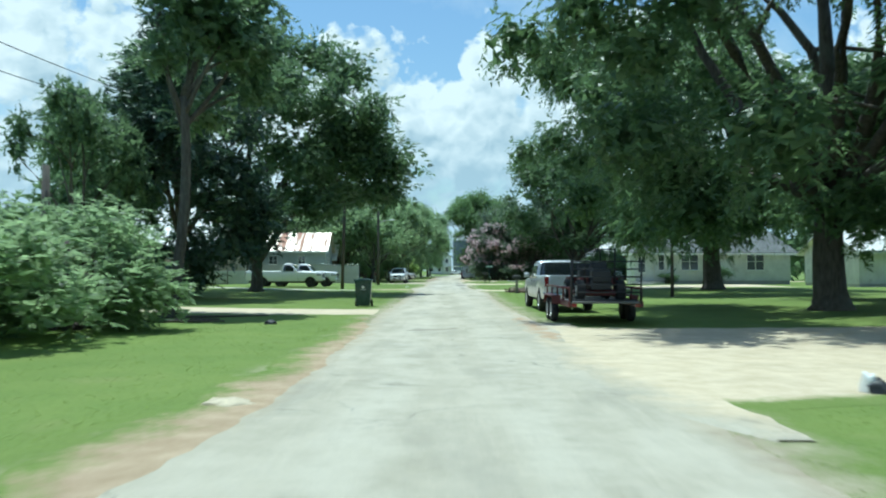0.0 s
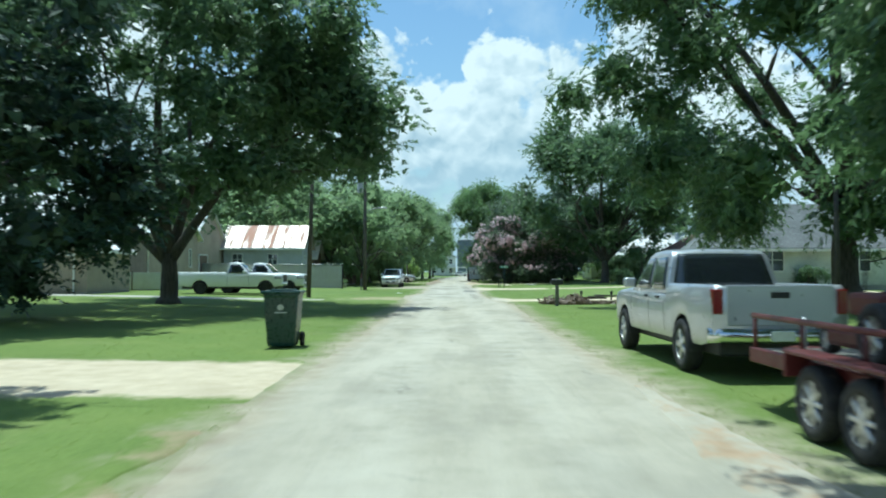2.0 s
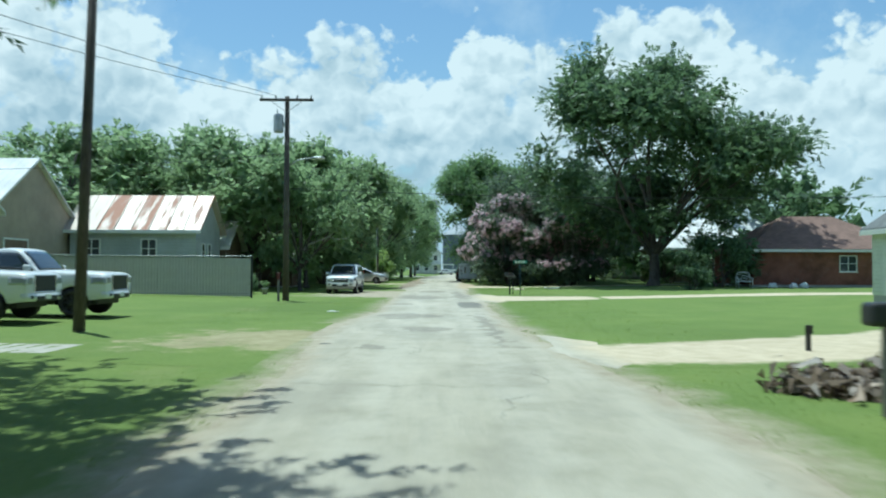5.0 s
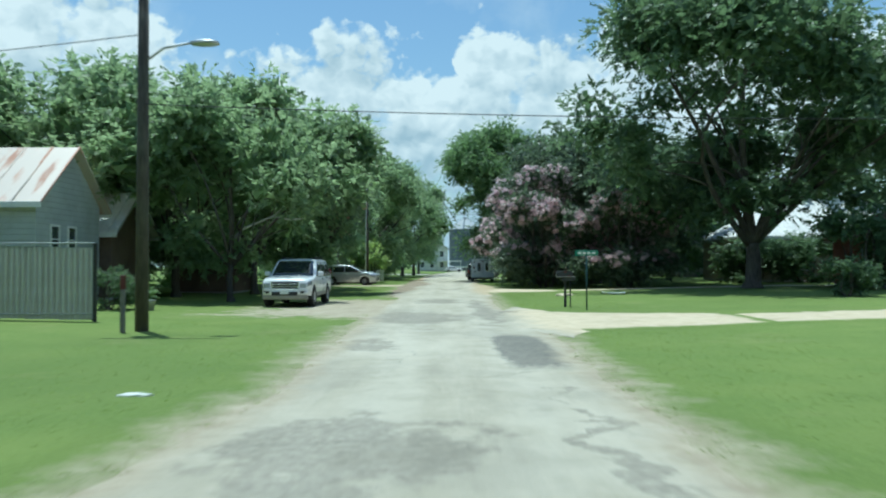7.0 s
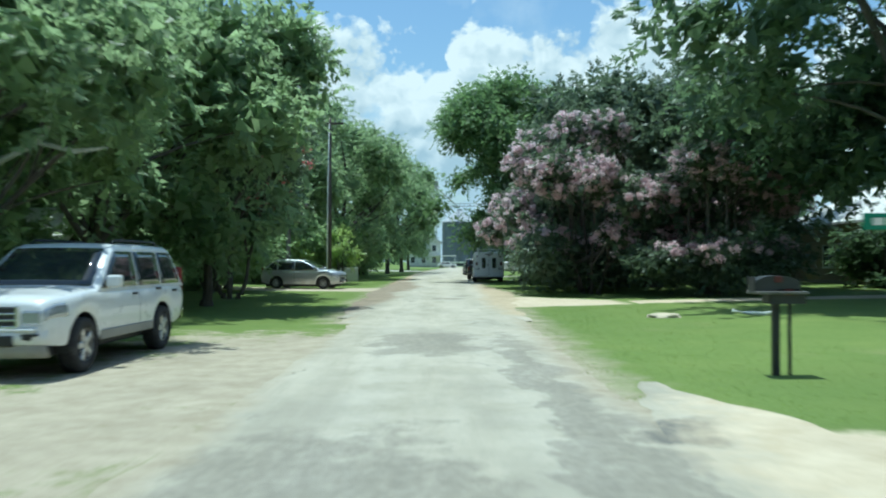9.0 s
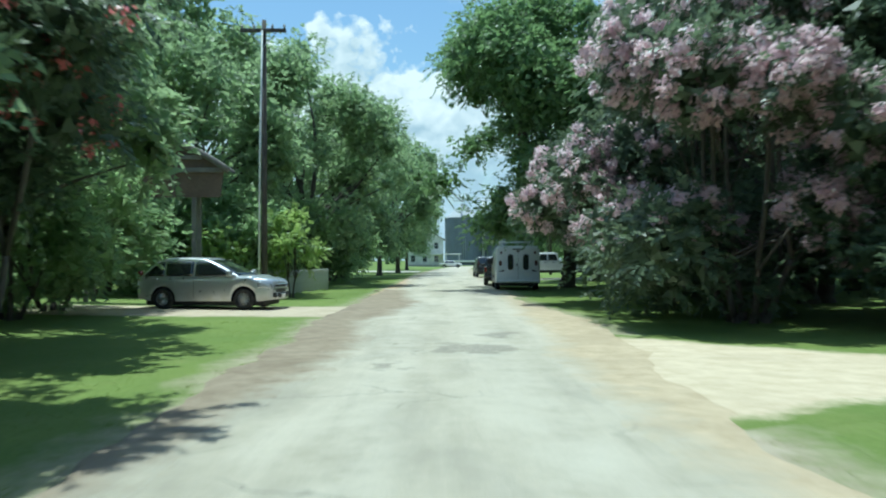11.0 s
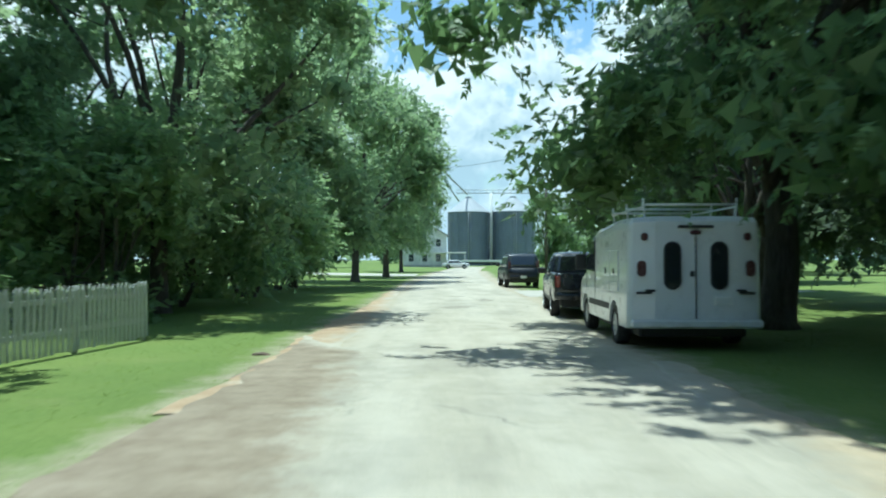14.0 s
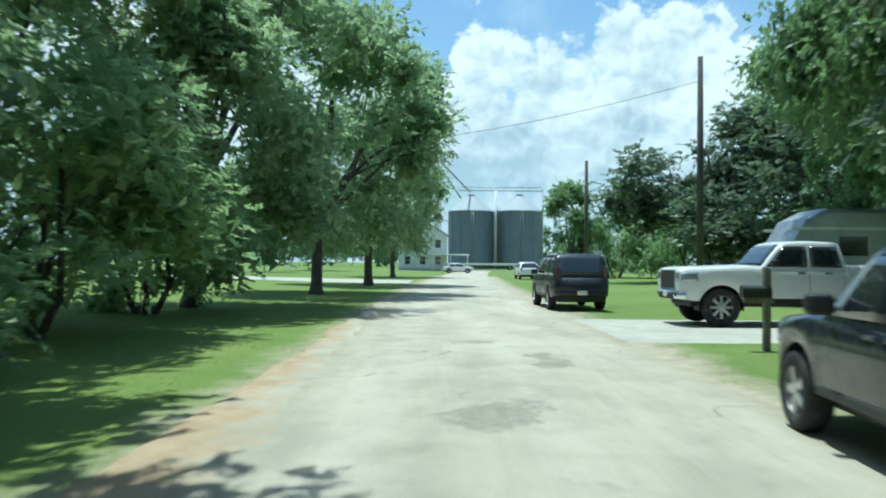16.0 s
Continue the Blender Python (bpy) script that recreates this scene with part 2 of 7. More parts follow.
def road_field(n, p):
    st = n.n("ShaderNodeVectorMath", {0: p, 1: (1.0, 0.10, 1.0)}, operation="MULTIPLY").outputs[0]
    grit, mid, streak, lane = n.noise(p, 55, 4, 0.7), n.noise(p, 1.4, 7, 0.68), n.noise(st, 1.2, 5, 0.6), n.noise(st, 4.5, 4, 0.6)
    c = n.mix(n.range(mid, 0.30, 0.70), (0.415, 0.375, 0.285), (0.535, 0.485, 0.378))
    c = n.mix(n.range(streak, 0.46, 0.70, 0, 0.65), c, (0.61, 0.555, 0.445))
    c = n.mix(n.range(lane, 0.54, 0.72, 0, 0.35), c, (0.35, 0.315, 0.242))
    # wheel tracks swept pale, grey stone showing between them, sand drifted in sheets
    x_ = n.n("ShaderNodeSeparateXYZ", {0: p}).outputs[0]
    sheet = n.noise(n.n("ShaderNodeVectorMath", {0: p, 1: (0.8, 0.33, 1.0)}, operation="MULTIPLY").outputs[0], 0.75, 7, 0.62)
    c = n.mix(n.range(sheet, 0.50, 0.60, 0.0, 0.42), c, (0.315, 0.290, 0.232))
    c = n.mix(n.range(sheet, 0.46, 0.36, 0.0, 0.50), c, (0.62, 0.565, 0.455))
    track = n.math("ABSOLUTE", n.math("SUBTRACT", n.math("ABSOLUTE", n.math("SUBTRACT", n.math("ADD", x_, n.math("MULTIPLY", streak, 0.5)), 0.35)), 0.85))
    c = n.mix(n.math("MULTIPLY", n.range(track, 0.15, 0.50, 0.45, 0.0), n.range(mid, 0.35, 0.6)), c, (0.60, 0.555, 0.455))
    edge = n.noise(p, 1.5, 8, 0.74)
    frag = n.noise(p, 9.0, 5, 0.7)
    total = None
    sway = n.n("ShaderNodeVectorMath", {0: n.n("ShaderNodeTexNoise", {"Vector": p, "Scale": 0.8, "Detail": 5.0, "Roughness": 0.6}).outputs[1], 1: (-0.5, -0.5, 0)}, operation="ADD").outputs[0]
    q = n.n("ShaderNodeVectorMath", {0: p, 1: n.n("ShaderNodeVectorMath", {0: sway, 1: (2.4, 3.6, 0)}, operation="MULTIPLY").outputs[0]}, operation="ADD").outputs[0]
    for x, y, rx, ry in MENDS:
        d = n.n("ShaderNodeVectorMath", {0: q, 1: (-x, -y, 0)}, operation="ADD").outputs[0]
        d = n.n("ShaderNodeVectorMath", {0: d, 1: (1 / rx, 1 / ry, 0)}, operation="MULTIPLY").outputs[0]
        r = n.n("ShaderNodeVectorMath", {0: d}, operation="LENGTH").outputs["Value"]
        total = r if total is None else n.math("MINIMUM", total, r)
    k = n.math("ADD", total, n.math("MULTIPLY", n.math("SUBTRACT", edge, 0.5), 1.7))
    mend = n.math("MULTIPLY", n.range(k, 1.04, 0.80), n.range(frag, 0.30, 0.62, 0.35, 1.0))
    c = n.mix(n.math("MULTIPLY", mend, 0.72), c, (0.215, 0.195, 0.160))
    total = None
    q = n.n("ShaderNodeVectorMath", {0: p, 1: n.n("ShaderNodeVectorMath", {0: sway, 1: (0.7, 1.2, 0)}, operation="MULTIPLY").outputs[0]}, operation="ADD").outputs[0]
    for x, y, rx, ry in TARS:
        d = n.n("ShaderNodeVectorMath", {0: q, 1: (-x, -y, 0)}, operation="ADD").outputs[0]
        d = n.n("ShaderNodeVectorMath", {0: d, 1: (1 / rx, 1 / ry, 0)}, operation="MULTIPLY").outputs[0]
        d = n.n("ShaderNodeVectorMath", {0: d}, operation="ABSOLUTE").outputs[0]
        d = n.n("ShaderNodeSeparateXYZ", {0: d})
        r = n.math("POWER", n.math("ADD", n.math("POWER", d.outputs[0], 3.5), n.math("POWER", d.outputs[1], 3.5)), 1 / 3.5)
        total = r if total is None else n.math("MINIMUM", total, r)
    k = n.math("ADD", total, n.math("MULTIPLY", n.math("SUBTRACT", frag, 0.5), 0.62))
    c = n.mix(n.math("MULTIPLY", n.range(k, 1.06, 0.86), n.range(frag, 0.25, 0.6, 0.95, 0.62)), c, (0.125, 0.120, 0.112))
    c = n.mix(n.range(frag, 0.64, 0.72, 0, 0.30), c, (0.28, 0.27, 0.225))
    c = n.mix(n.range(grit, 0.35, 0.65, 0.0, 0.25), c, (0.26, 0.25, 0.21))
    warp = n.n("ShaderNodeVectorMath", {0: n.n("ShaderNodeTexNoise", {"Vector": p, "Scale": 1.3, "Detail": 4.0}).outputs[1], 1: (1.1, 1.1, 0)}, operation="MULTIPLY").outputs[0]
    v = n.n("ShaderNodeTexVoronoi", {"Vector": n.n("ShaderNodeVectorMath", {0: p, 1: warp}, operation="ADD").outputs[0], "Scale": 0.36}, feature="DISTANCE_TO_EDGE").outputs[0]
    crack = n.math("MULTIPLY", n.range(v, 0.003, 0.011, 1, 0), n.range(n.noise(p, 0.45, 3), 0.52, 0.64))
    return n.mix(n.math("MULTIPLY", crack, 0.5), c, (0.15, 0.145, 0.125)), grit


DIRT_TONES = ((0.365, 0.31, 0.22), (0.49, 0.428, 0.318), (0.57, 0.52, 0.41))
SAND_TONES = ((0.54, 0.445, 0.300), (0.66, 0.560, 0.405), (0.72, 0.640, 0.485))
DRY_TONES = ((0.30, 0.27, 0.14), (0.42, 0.37, 0.22), (0.60, 0.53, 0.37))
SLAB_TONES = ((0.42, 0.395, 0.335), (0.53, 0.50, 0.425), (0.57, 0.545, 0.475))


def ground_material(name, inner, outer, a, b, rag=0.9):
    """inner within, outer at the border; 'edge' is the distance from the border in metres."""
    m, n = material(name)
    p = where(n)

    def field(f):
        return lawn_field(n, p) if f == "lawn" else road_field(n, p) if f == "road" else earth_field(n, p, *f)

    c, h = field(inner)
    if outer:
        c2, h2 = field(outer)
        e = n.n("ShaderNodeAttribute", attribute_name="edge").outputs["Fac"]
        wob = n.math("ADD", n.math("MULTIPLY", n.math("SUBTRACT", n.noise(p, 1.1, 6, 0.68), 0.5), rag * 2.2), n.math("MULTIPLY", n.math("SUBTRACT", n.noise(p, 9, 4, 0.7), 0.5), rag * 0.9))
        k = n.range(n.math("ADD", e, wob), a, b)
        c = n.mix(k, c2, c)
    finish(n, principled(n, c, 0.93, 0, h, 0.025, spec=0.2))
    return m


LAWN = ground_material("lawn", "lawn", None, 0, 1)
ROAD = ground_material("worn_chip_seal", "road", DIRT_TONES, 0.12, 0.5, 0.35)
SHOULDER = ground_material("dirt_shoulder", DIRT_TONES, "lawn", 0.25, 1.15, 0.75)
WASH = ground_material("washed_dirt", ((0.25, 0.20, 0.14), (0.355, 0.295, 0.215), (0.47, 0.41, 0.31)), "road", 0.05, 0.65, 0.7)
CLAY = ground_material("reddish_clay", ((0.40, 0.285, 0.180), (0.52, 0.390, 0.265), (0.60, 0.50, 0.370)), "road", 0.05, 0.4, 0.9)
RED_CLAY = ground_material("red_clay", ((0.40, 0.285, 0.175), (0.505, 0.385, 0.255), (0.59, 0.49, 0.36)), "road", 0.05, 0.6, 0.9)
SANDY = ground_material("sandy_edge", ((0.43, 0.345, 0.225), (0.56, 0.46, 0.315), (0.64, 0.55, 0.405)), "road", 0.05, 0.7, 0.6)
LANE_EDGE = ground_material("caliche_edge", SAND_TONES, "road", 0.05, 0.9, 0.8)
CLAY_VERGE = ground_material("clay_verge", ((0.37, 0.275, 0.175), (0.485, 0.375, 0.255), (0.58, 0.49, 0.365)), "lawn", 0.1, 0.7, 0.9)
THIN = ground_material("thin_grass", DRY_TONES, "lawn", 2.0, 3.2, 3.4)
STRIP = ground_material("trodden_dirt", DIRT_TONES, "lawn", 2.0, 3.6, 4.6)
SAND = ground_material("pale_caliche", SAND_TONES, "lawn", 0.35, 0.75, 0.6)
WORN_DRIVE = ground_material("worn_drive", ((0.45, 0.37, 0.26), (0.57, 0.485, 0.355), (0.64, 0.57, 0.445)), "lawn", 0.35, 0.9, 0.7)
SLAB = ground_material("concrete", SLAB_TONES, "lawn", 0.1, 0.2, 0.12)
DIRT_CLOD = plain("sand_heap", (0.56, 0.48, 0.34), 0.95, 0, 0.25, 8)


def blade_material():
    m, n = material("grass_blades")
    g = n.n("ShaderNodeNewGeometry")
    c = n.mix(g.outputs["Random Per Island"], (0.175, 0.245, 0.048), (0.27, 0.35, 0.085))
    d = n.n("ShaderNodeBsdfDiffuse", {0: c}).outputs[0]
    t = n.n("ShaderNodeBsdfTranslucent", {0: c}).outputs[0]
    finish(n, n.n("ShaderNodeMixShader", {0: 0.45, 1: d, 2: t}).outputs[0])
    return m


BLADES = blade_material()

def paint(name, col, metal=0.0, rough=0.3, dirt=(0.30, 0.27, 0.21), coat=0.6):
    m, n = material(name)
    p = own(n)
    flake = n.noise(p, 240, 2)
    c = n.mix(n.range(flake, 0.3, 0.7), tuple(v * 0.95 for v in col), col)
    z = n.n("ShaderNodeSeparateXYZ", {0: p}).outputs[2]
    dust = n.math("MULTIPLY", n.range(z, 0.75, 0.30), n.range(n.noise(p, 3.0, 5, 0.65), 0.38, 0.70))
    c = n.mix(n.math("MULTIPLY", dust, 0.55), c, dirt)
    r = n.range(n.noise(p, 5, 4), 0.3, 0.7, rough - 0.06, rough + 0.1)
    finish(n, principled(n, c, r, metal, coat=coat))
    return m


WHITE_PAINT = paint("car_white", (0.76, 0.77, 0.76))
SILVER_PAINT = paint("car_silver", (0.52, 0.54, 0.56), 0.6, 0.32)
DARK_PAINT = paint("car_dark_blue", (0.016, 0.020, 0.027), 0.2, 0.24, (0.055, 0.053, 0.048), 0.5)
BLACK_PAINT = paint("car_black", (0.013, 0.015, 0.018), 0.1, 0.32, (0.035, 0.033, 0.03), 0.2)
RED_PAINT = plain("trailer_red", (0.10, 0.017, 0.016), 0.5, 0, 0.25, 5, (0.13, 0.05, 0.035))
RUBBER = plain("rubber", (0.022, 0.022, 0.023), 0.85, 0, 0.3, 12, (0.10, 0.09, 0.075))
ALLOY = plain("alloy", (0.58, 0.58, 0.58), 0.32, 0.85, 0.1, 8)
CHROME = plain("chrome", (0.70, 0.71, 0.72), 0.14, 1.0, 0.06, 8)
TRIM = plain("black_trim", (0.025, 0.026, 0.027), 0.55, 0, 0.25, 10)
LAMP_RED = plain("lamp_red", (0.20, 0.014, 0.014), 0.18, 0, 0.1, 8, coat=0.8)
LAMP_FADED = plain("lamp_faded", (0.10, 0.045, 0.045), 0.25, 0, 0.15, 8, coat=0.6)
CLADDING = plain("grey_cladding", (0.30, 0.285, 0.25), 0.6, 0, 0.15, 6)
LAMP_CLEAR = plain("lamp_clear", (0.42, 0.44, 0.46), 0.10, 0.4, 0.1, 8, coat=0.8)
STEEL = plain("galvanised", (0.44, 0.45, 0.46), 0.42, 0.7, 0.2, 4, (0.30, 0.29, 0.27))
SILO_ROOF = plain("silo_roof", (0.40, 0.42, 0.44), 0.75, 0.1, 0.12, 0.6)
SILO_STEEL = plain("silo_steel", (0.175, 0.20, 0.245), 0.5, 0.3, 0.16, 0.6, (0.20, 0.22, 0.24))
BIN_GREEN = plain("bin_green", (0.012, 0.046, 0.040), 0.30, 0, 0.2, 6, (0.06, 0.075, 0.065))
SIGN_GREEN = plain("sign_green", (0.02, 0.20, 0.12), 0.4, 0, 0.12, 8)
WHITE_TRIM = plain("white_trim", (0.76, 0.76, 0.72), 0.55, 0, 0.08, 4, (0.52, 0.50, 0.45))
WEATHERED = plain("weathered_wood", (0.20, 0.185, 0.165), 0.9, 0, 0.35, 7, (0.11, 0.10, 0.09))
MAILBOX = plain("mailbox_dark", (0.035, 0.037, 0.038), 0.5, 0, 0.25, 8)
CANVAS = plain("tarp_dark", (0.03, 0.032, 0.036), 0.7, 0, 0.3, 6)


def glass_material(name, tint):
    m, n = material(name)
    p = own(n)
    r = n.range(n.noise(p, 3, 4), 0.3, 0.7, 0.03, 0.10)
    finish(n, principled(n, tint, r, 0.0, spec=0.8, coat=0.5))
    return m


GLASS = glass_material("tinted_glass", (0.022, 0.027, 0.030))
PANE = glass_material("window_pane", (0.045, 0.055, 0.062))


def boards(name, col, pitch, axis=2, dirt=(0.30, 0.29, 0.25), vary=0.12, rough=0.7, metal=0.0):
    """Siding, ribs or bricks in courses too far off to build: grooves every pitch metres along one axis."""
    m, n = material(name)
    p = own(n)
    z = n.n("ShaderNodeSeparateXYZ", {0: p}).outputs[axis]
    saw = n.math("FRACT", n.math("DIVIDE", z, pitch))
    groove = n.range(saw, 0.0, 0.12, 0, 1)
    mid = n.noise(p, 0.9, 6, 0.62)
    c = n.mix(n.range(mid, 0.35, 0.65), tuple(v * (1 - vary) for v in col), tuple(min(1, v * (1 + vary)) for v in col))
    c = n.mix(n.range(n.noise(p, 2.6, 6, 0.7), 0.55, 0.72, 0, 0.5), c, dirt)
    c = n.mix(n.math("MULTIPLY", n.math("SUBTRACT", 1, groove), 0.45), c, tuple(v * 0.4 for v in col))
    finish(n, principled(n, c, rough, metal, n.math("ADD", saw, groove), 0.02))
    return m


SIDING_WHITE = boards("siding_white", (0.66, 0.67, 0.63), 0.16)
SIDING_BEIGE = boards("metal_siding_beige", (0.37, 0.31, 0.235), 0.3, 0)
SIDING_GREY = boards("siding_grey", (0.42, 0.445, 0.455), 0.2)
BRICK_RED = boards("brick_red", (0.25, 0.105, 0.075), 0.075, 2, (0.33, 0.22, 0.18), 0.3, 0.9)
WHITEWASH = plain("worn_whitewash", (0.50, 0.51, 0.47), 0.8, 0, 0.22, 5, (0.27, 0.27, 0.23))
FENCE_METAL = plain("fence_metal", (0.57, 0.59, 0.55), 0.55, 0.1, 0.10, 1.2, (0.44, 0.44, 0.39))


def shingle_material(name, col):
    m, n = material(name)
    p = own(n)
    b = n.n("ShaderNodeTexBrick", {"Vector": p, "Scale": 1.0, "Mortar Size": 0.012, "Brick Width": 0.33, "Row Height": 0.14,
                                   "Color1": (*col, 1), "Color2": (*[v * 0.72 for v in col], 1), "Mortar": (*[v * 0.4 for v in col], 1)})
    c = n.mix(n.range(n.noise(p, 0.7, 6, 0.65), 0.4, 0.7, 0, 0.5), b.outputs[0], tuple(v * 1.25 for v in col))
    finish(n, principled(n, c, 0.92, 0, n.noise(p, 60, 3), 0.01))
    return m


SHINGLE = shingle_material("shingle_grey", (0.215, 0.22, 0.215))
SHINGLE_RED = shingle_material("shingle_redbrown", (0.27, 0.17, 0.135))


def rust_material():
    m, n = material("rusty_tin")
    p = own(n)
    rnd = n.n("ShaderNodeObjectInfo").outputs["Random"]
    st = n.n("ShaderNodeVectorMath", {0: p, 1: (3.0, 0.5, 0.5)}, operation="MULTIPLY").outputs[0]
    f = n.math("ADD", n.noise(st, 0.8, 5, 0.55), n.math("MULTIPLY", n.math("SUBTRACT", rnd, 0.5), 0.30))
    c = n.mix(n.range(f, 0.46, 0.60), (0.565, 0.495, 0.43), (0.475, 0.255, 0.175))
    c = n.mix(n.range(n.noise(p, 7, 5, 0.7), 0.55, 0.75, 0, 0.3), c, (0.56, 0.45, 0.37))
    finish(n, principled(n, c, n.range(f, 0.45, 0.6, 0.45, 0.85), n.range(f, 0.45, 0.6, 0.25, 0.0), f, 0.01))
    return m


RUST = rust_material()
ROOF_WHITE = boards("roof_metal_white", (0.70, 0.69, 0.66), 0.4, 0, (0.55, 0.52, 0.47))
DARK_WOOD = plain("brown_boards", (0.16, 0.115, 0.085), 0.85, 0, 0.3, 5)
CEMENT = plain("cement", (0.42, 0.41, 0.38), 0.9, 0, 0.15, 3)

# ---- the lie of the land ----
def smooth(a, b, v):
    v = min(1.0, max(0.0, (v - a) / (b - a)))
    return v * v * (3 - 2 * v)


def road_x(y):
    """The road's centre line: straight, then easing to the right."""
    return 0.1 + 0.6 * smooth(90, 160, y) + 0.000325 * max(0.0, y - 150) ** 2 * (1 if y < 320 else 320 / y)


def ground_z(x, y):
    off = abs(x - road_x(min(y, 320)))
    return 0.28 * smooth(4.5, 22, off) + (0.03 * noise.noise((x * 0.13, y * 0.13, 0)) * smooth(4, 9, off)) - 0.012


def part(name, bm, mat, parent=None, label="", smooth_faces=False):
    me = bpy.data.meshes.new(name)
    bmesh.ops.recalc_face_normals(bm, faces=bm.faces[:])
    bm.to_mesh(me)
    bm.free()
    if smooth_faces:
        me.polygons.foreach_set("use_smooth", [True] * len(me.polygons))
    me.materials.append(mat)
    ob = new(name, me)
    ob.parent = parent
    return tagged(ob, label)


def raw(name, verts, faces, mat, parent=None, label="", smooth_faces=False):
    me = bpy.data.meshes.new(name)
    me.from_pydata(verts, [], faces)
    me.update()
    if smooth_faces:
        me.polygons.foreach_set("use_smooth", [True] * len(me.polygons))
    me.materials.append(mat)
    ob = new(name, me)
    ob.parent = parent
    return tagged(ob, label)


def share(name, mesh, parent, m, label=""):
    """One more object on a mesh that exists."""
    ob = new(name, mesh)
    ob.parent = parent
    ob.matrix_basis = m
    return tagged(ob, label)


def thing(name, x, y, label, category, group="", turn=0.0, z=None):
    ob = new(name)
    ob.empty_display_size = 0.3
    ob.matrix_basis = pose(x, y, ground_z(x, y) if z is None else z, 0, 0, turn)
    return tagged(ob, label, category, group)


def add_box(bm, x0, x1, y0, y1, z0, z1, bevel=0.0, seg=1, m=None):
    made = bmesh.ops.create_cube(bm, size=1.0)["verts"]
    for v in made:
        v.co = Vector((x0 + (v.co.x + 0.5) * (x1 - x0), y0 + (v.co.y + 0.5) * (y1 - y0), z0 + (v.co.z + 0.5) * (z1 - z0)))
    if bevel > 0:
        edges = list({e for v in made for e in v.link_edges})
        got = bmesh.ops.bevel(bm, geom=edges, offset=bevel, segments=seg, affect="EDGES", profile=0.5)
        made = list({v for f in got["faces"] for v in f.verts} | {v for v in made if v.is_valid})
    if m is not None:
        bmesh.ops.transform(bm, matrix=m, verts=[v for v in made if v.is_valid])
    return made


def box(name, x0, x1, y0, y1, z0, z1, mat, parent, bevel=0.01, label="", m=None, seg=1):
    bm = bmesh.new()
    add_box(bm, x0, x1, y0, y1, z0, z1, bevel, seg, m)
    return part(name, bm, mat, parent, label)


def tube_mesh(paths, sides=8):
    """Tapered tubes: each path is a list of (point, radius)."""
    verts, faces = [], []
    for path in paths:
        base = len(verts)
        for i, (p, r) in enumerate(path):
            a = Vector(path[max(0, i - 1)][0])
            b = Vector(path[min(len(path) - 1, i + 1)][0])
            d = (b - a).normalized()
            u = d.orthogonal().normalized() if abs(d.z) < 0.98 else Vector((1, 0, 0))
            u = (u - d * u.dot(d)).normalized()
            v = d.cross(u)
            for k in range(sides):
                t = 2 * math.pi * k / sides
                verts.append(Vector(p) + (u * math.cos(t) + v * math.sin(t)) * r)
        for i in range(len(path) - 1):
            for k in range(sides):
                q = base + i * sides
                faces.append((q + k, q + (k + 1) % sides, q + sides + (k + 1) % sides, q + sides + k))
        faces.append(tuple(base + k for k in reversed(range(sides))))
        last = base + (len(path) - 1) * sides
        faces.append(tuple(last + k for k in range(sides)))
    return verts, faces


def tube(name, paths, mat, parent=None, label="", sides=8):
    v, f = tube_mesh(paths, sides)
    return raw(name, v, f, mat, parent, label, True)


def lathe(bm, profile, sides=24, m=None, caps=True):
    """A turned body about z from (radius, height) pairs."""
    rings = []
    for r, z in profile:
        rings.append([bm.verts.new((r * math.cos(2 * math.pi * k / sides), r * math.sin(2 * math.pi * k / sides), z)) for k in range(sides)])
    for a, b in zip(rings, rings[1:]):
        for k in range(sides):
            bm.faces.new((a[k], a[(k + 1) % sides], b[(k + 1) % sides], b[k]))
    if caps and profile[0][0] > 1e-4:
        bm.faces.new(rings[0][::-1])
    if caps and profile[-1][0] > 1e-4:
        bm.faces.new(rings[-1])
    if m is not None:
        bmesh.ops.transform(bm, matrix=m, verts=[v for ring in rings for v in ring])


# ---- ground, road, shoulders ----
def build_ground():
    xs = [-3000, -900, -300, -120] + [x for x in np.arange(-60, -12, 3.0)] + [x for x in np.arange(-12, 12.1, 0.75)] + \
         [x for x in np.arange(15, 61, 3.0)] + [120, 300, 900, 3000]
    ys = [-600, -200, -60] + [y for y in np.arange(-20, 260, 1.5)] + [y for y in np.arange(260, 420, 10.0)] + [500, 700, 1000, 1800, 3500]
    verts = [(x, y, ground_z(x, y)) for y in ys for x in xs]
    w_ = len(xs)
    faces = [(j * w_ + i, j * w_ + i + 1, (j + 1) * w_ + i + 1, (j + 1) * w_ + i) for j in range(len(ys) - 1) for i in range(w_ - 1)]
    ob = raw("ground", verts, faces, LAWN, smooth_faces=True)
    tagged(ob, "mown green lawn with drier patches along the street", "lawn", kind="structure")


def ragged(y, seed, amp, scale=0.45):
    return amp * (noise.noise((y * scale, seed, 0)) + 0.6 * noise.noise((y * scale * 3.1, seed, 5)) + 0.35 * noise.noise((y * scale * 9, seed, 9)))


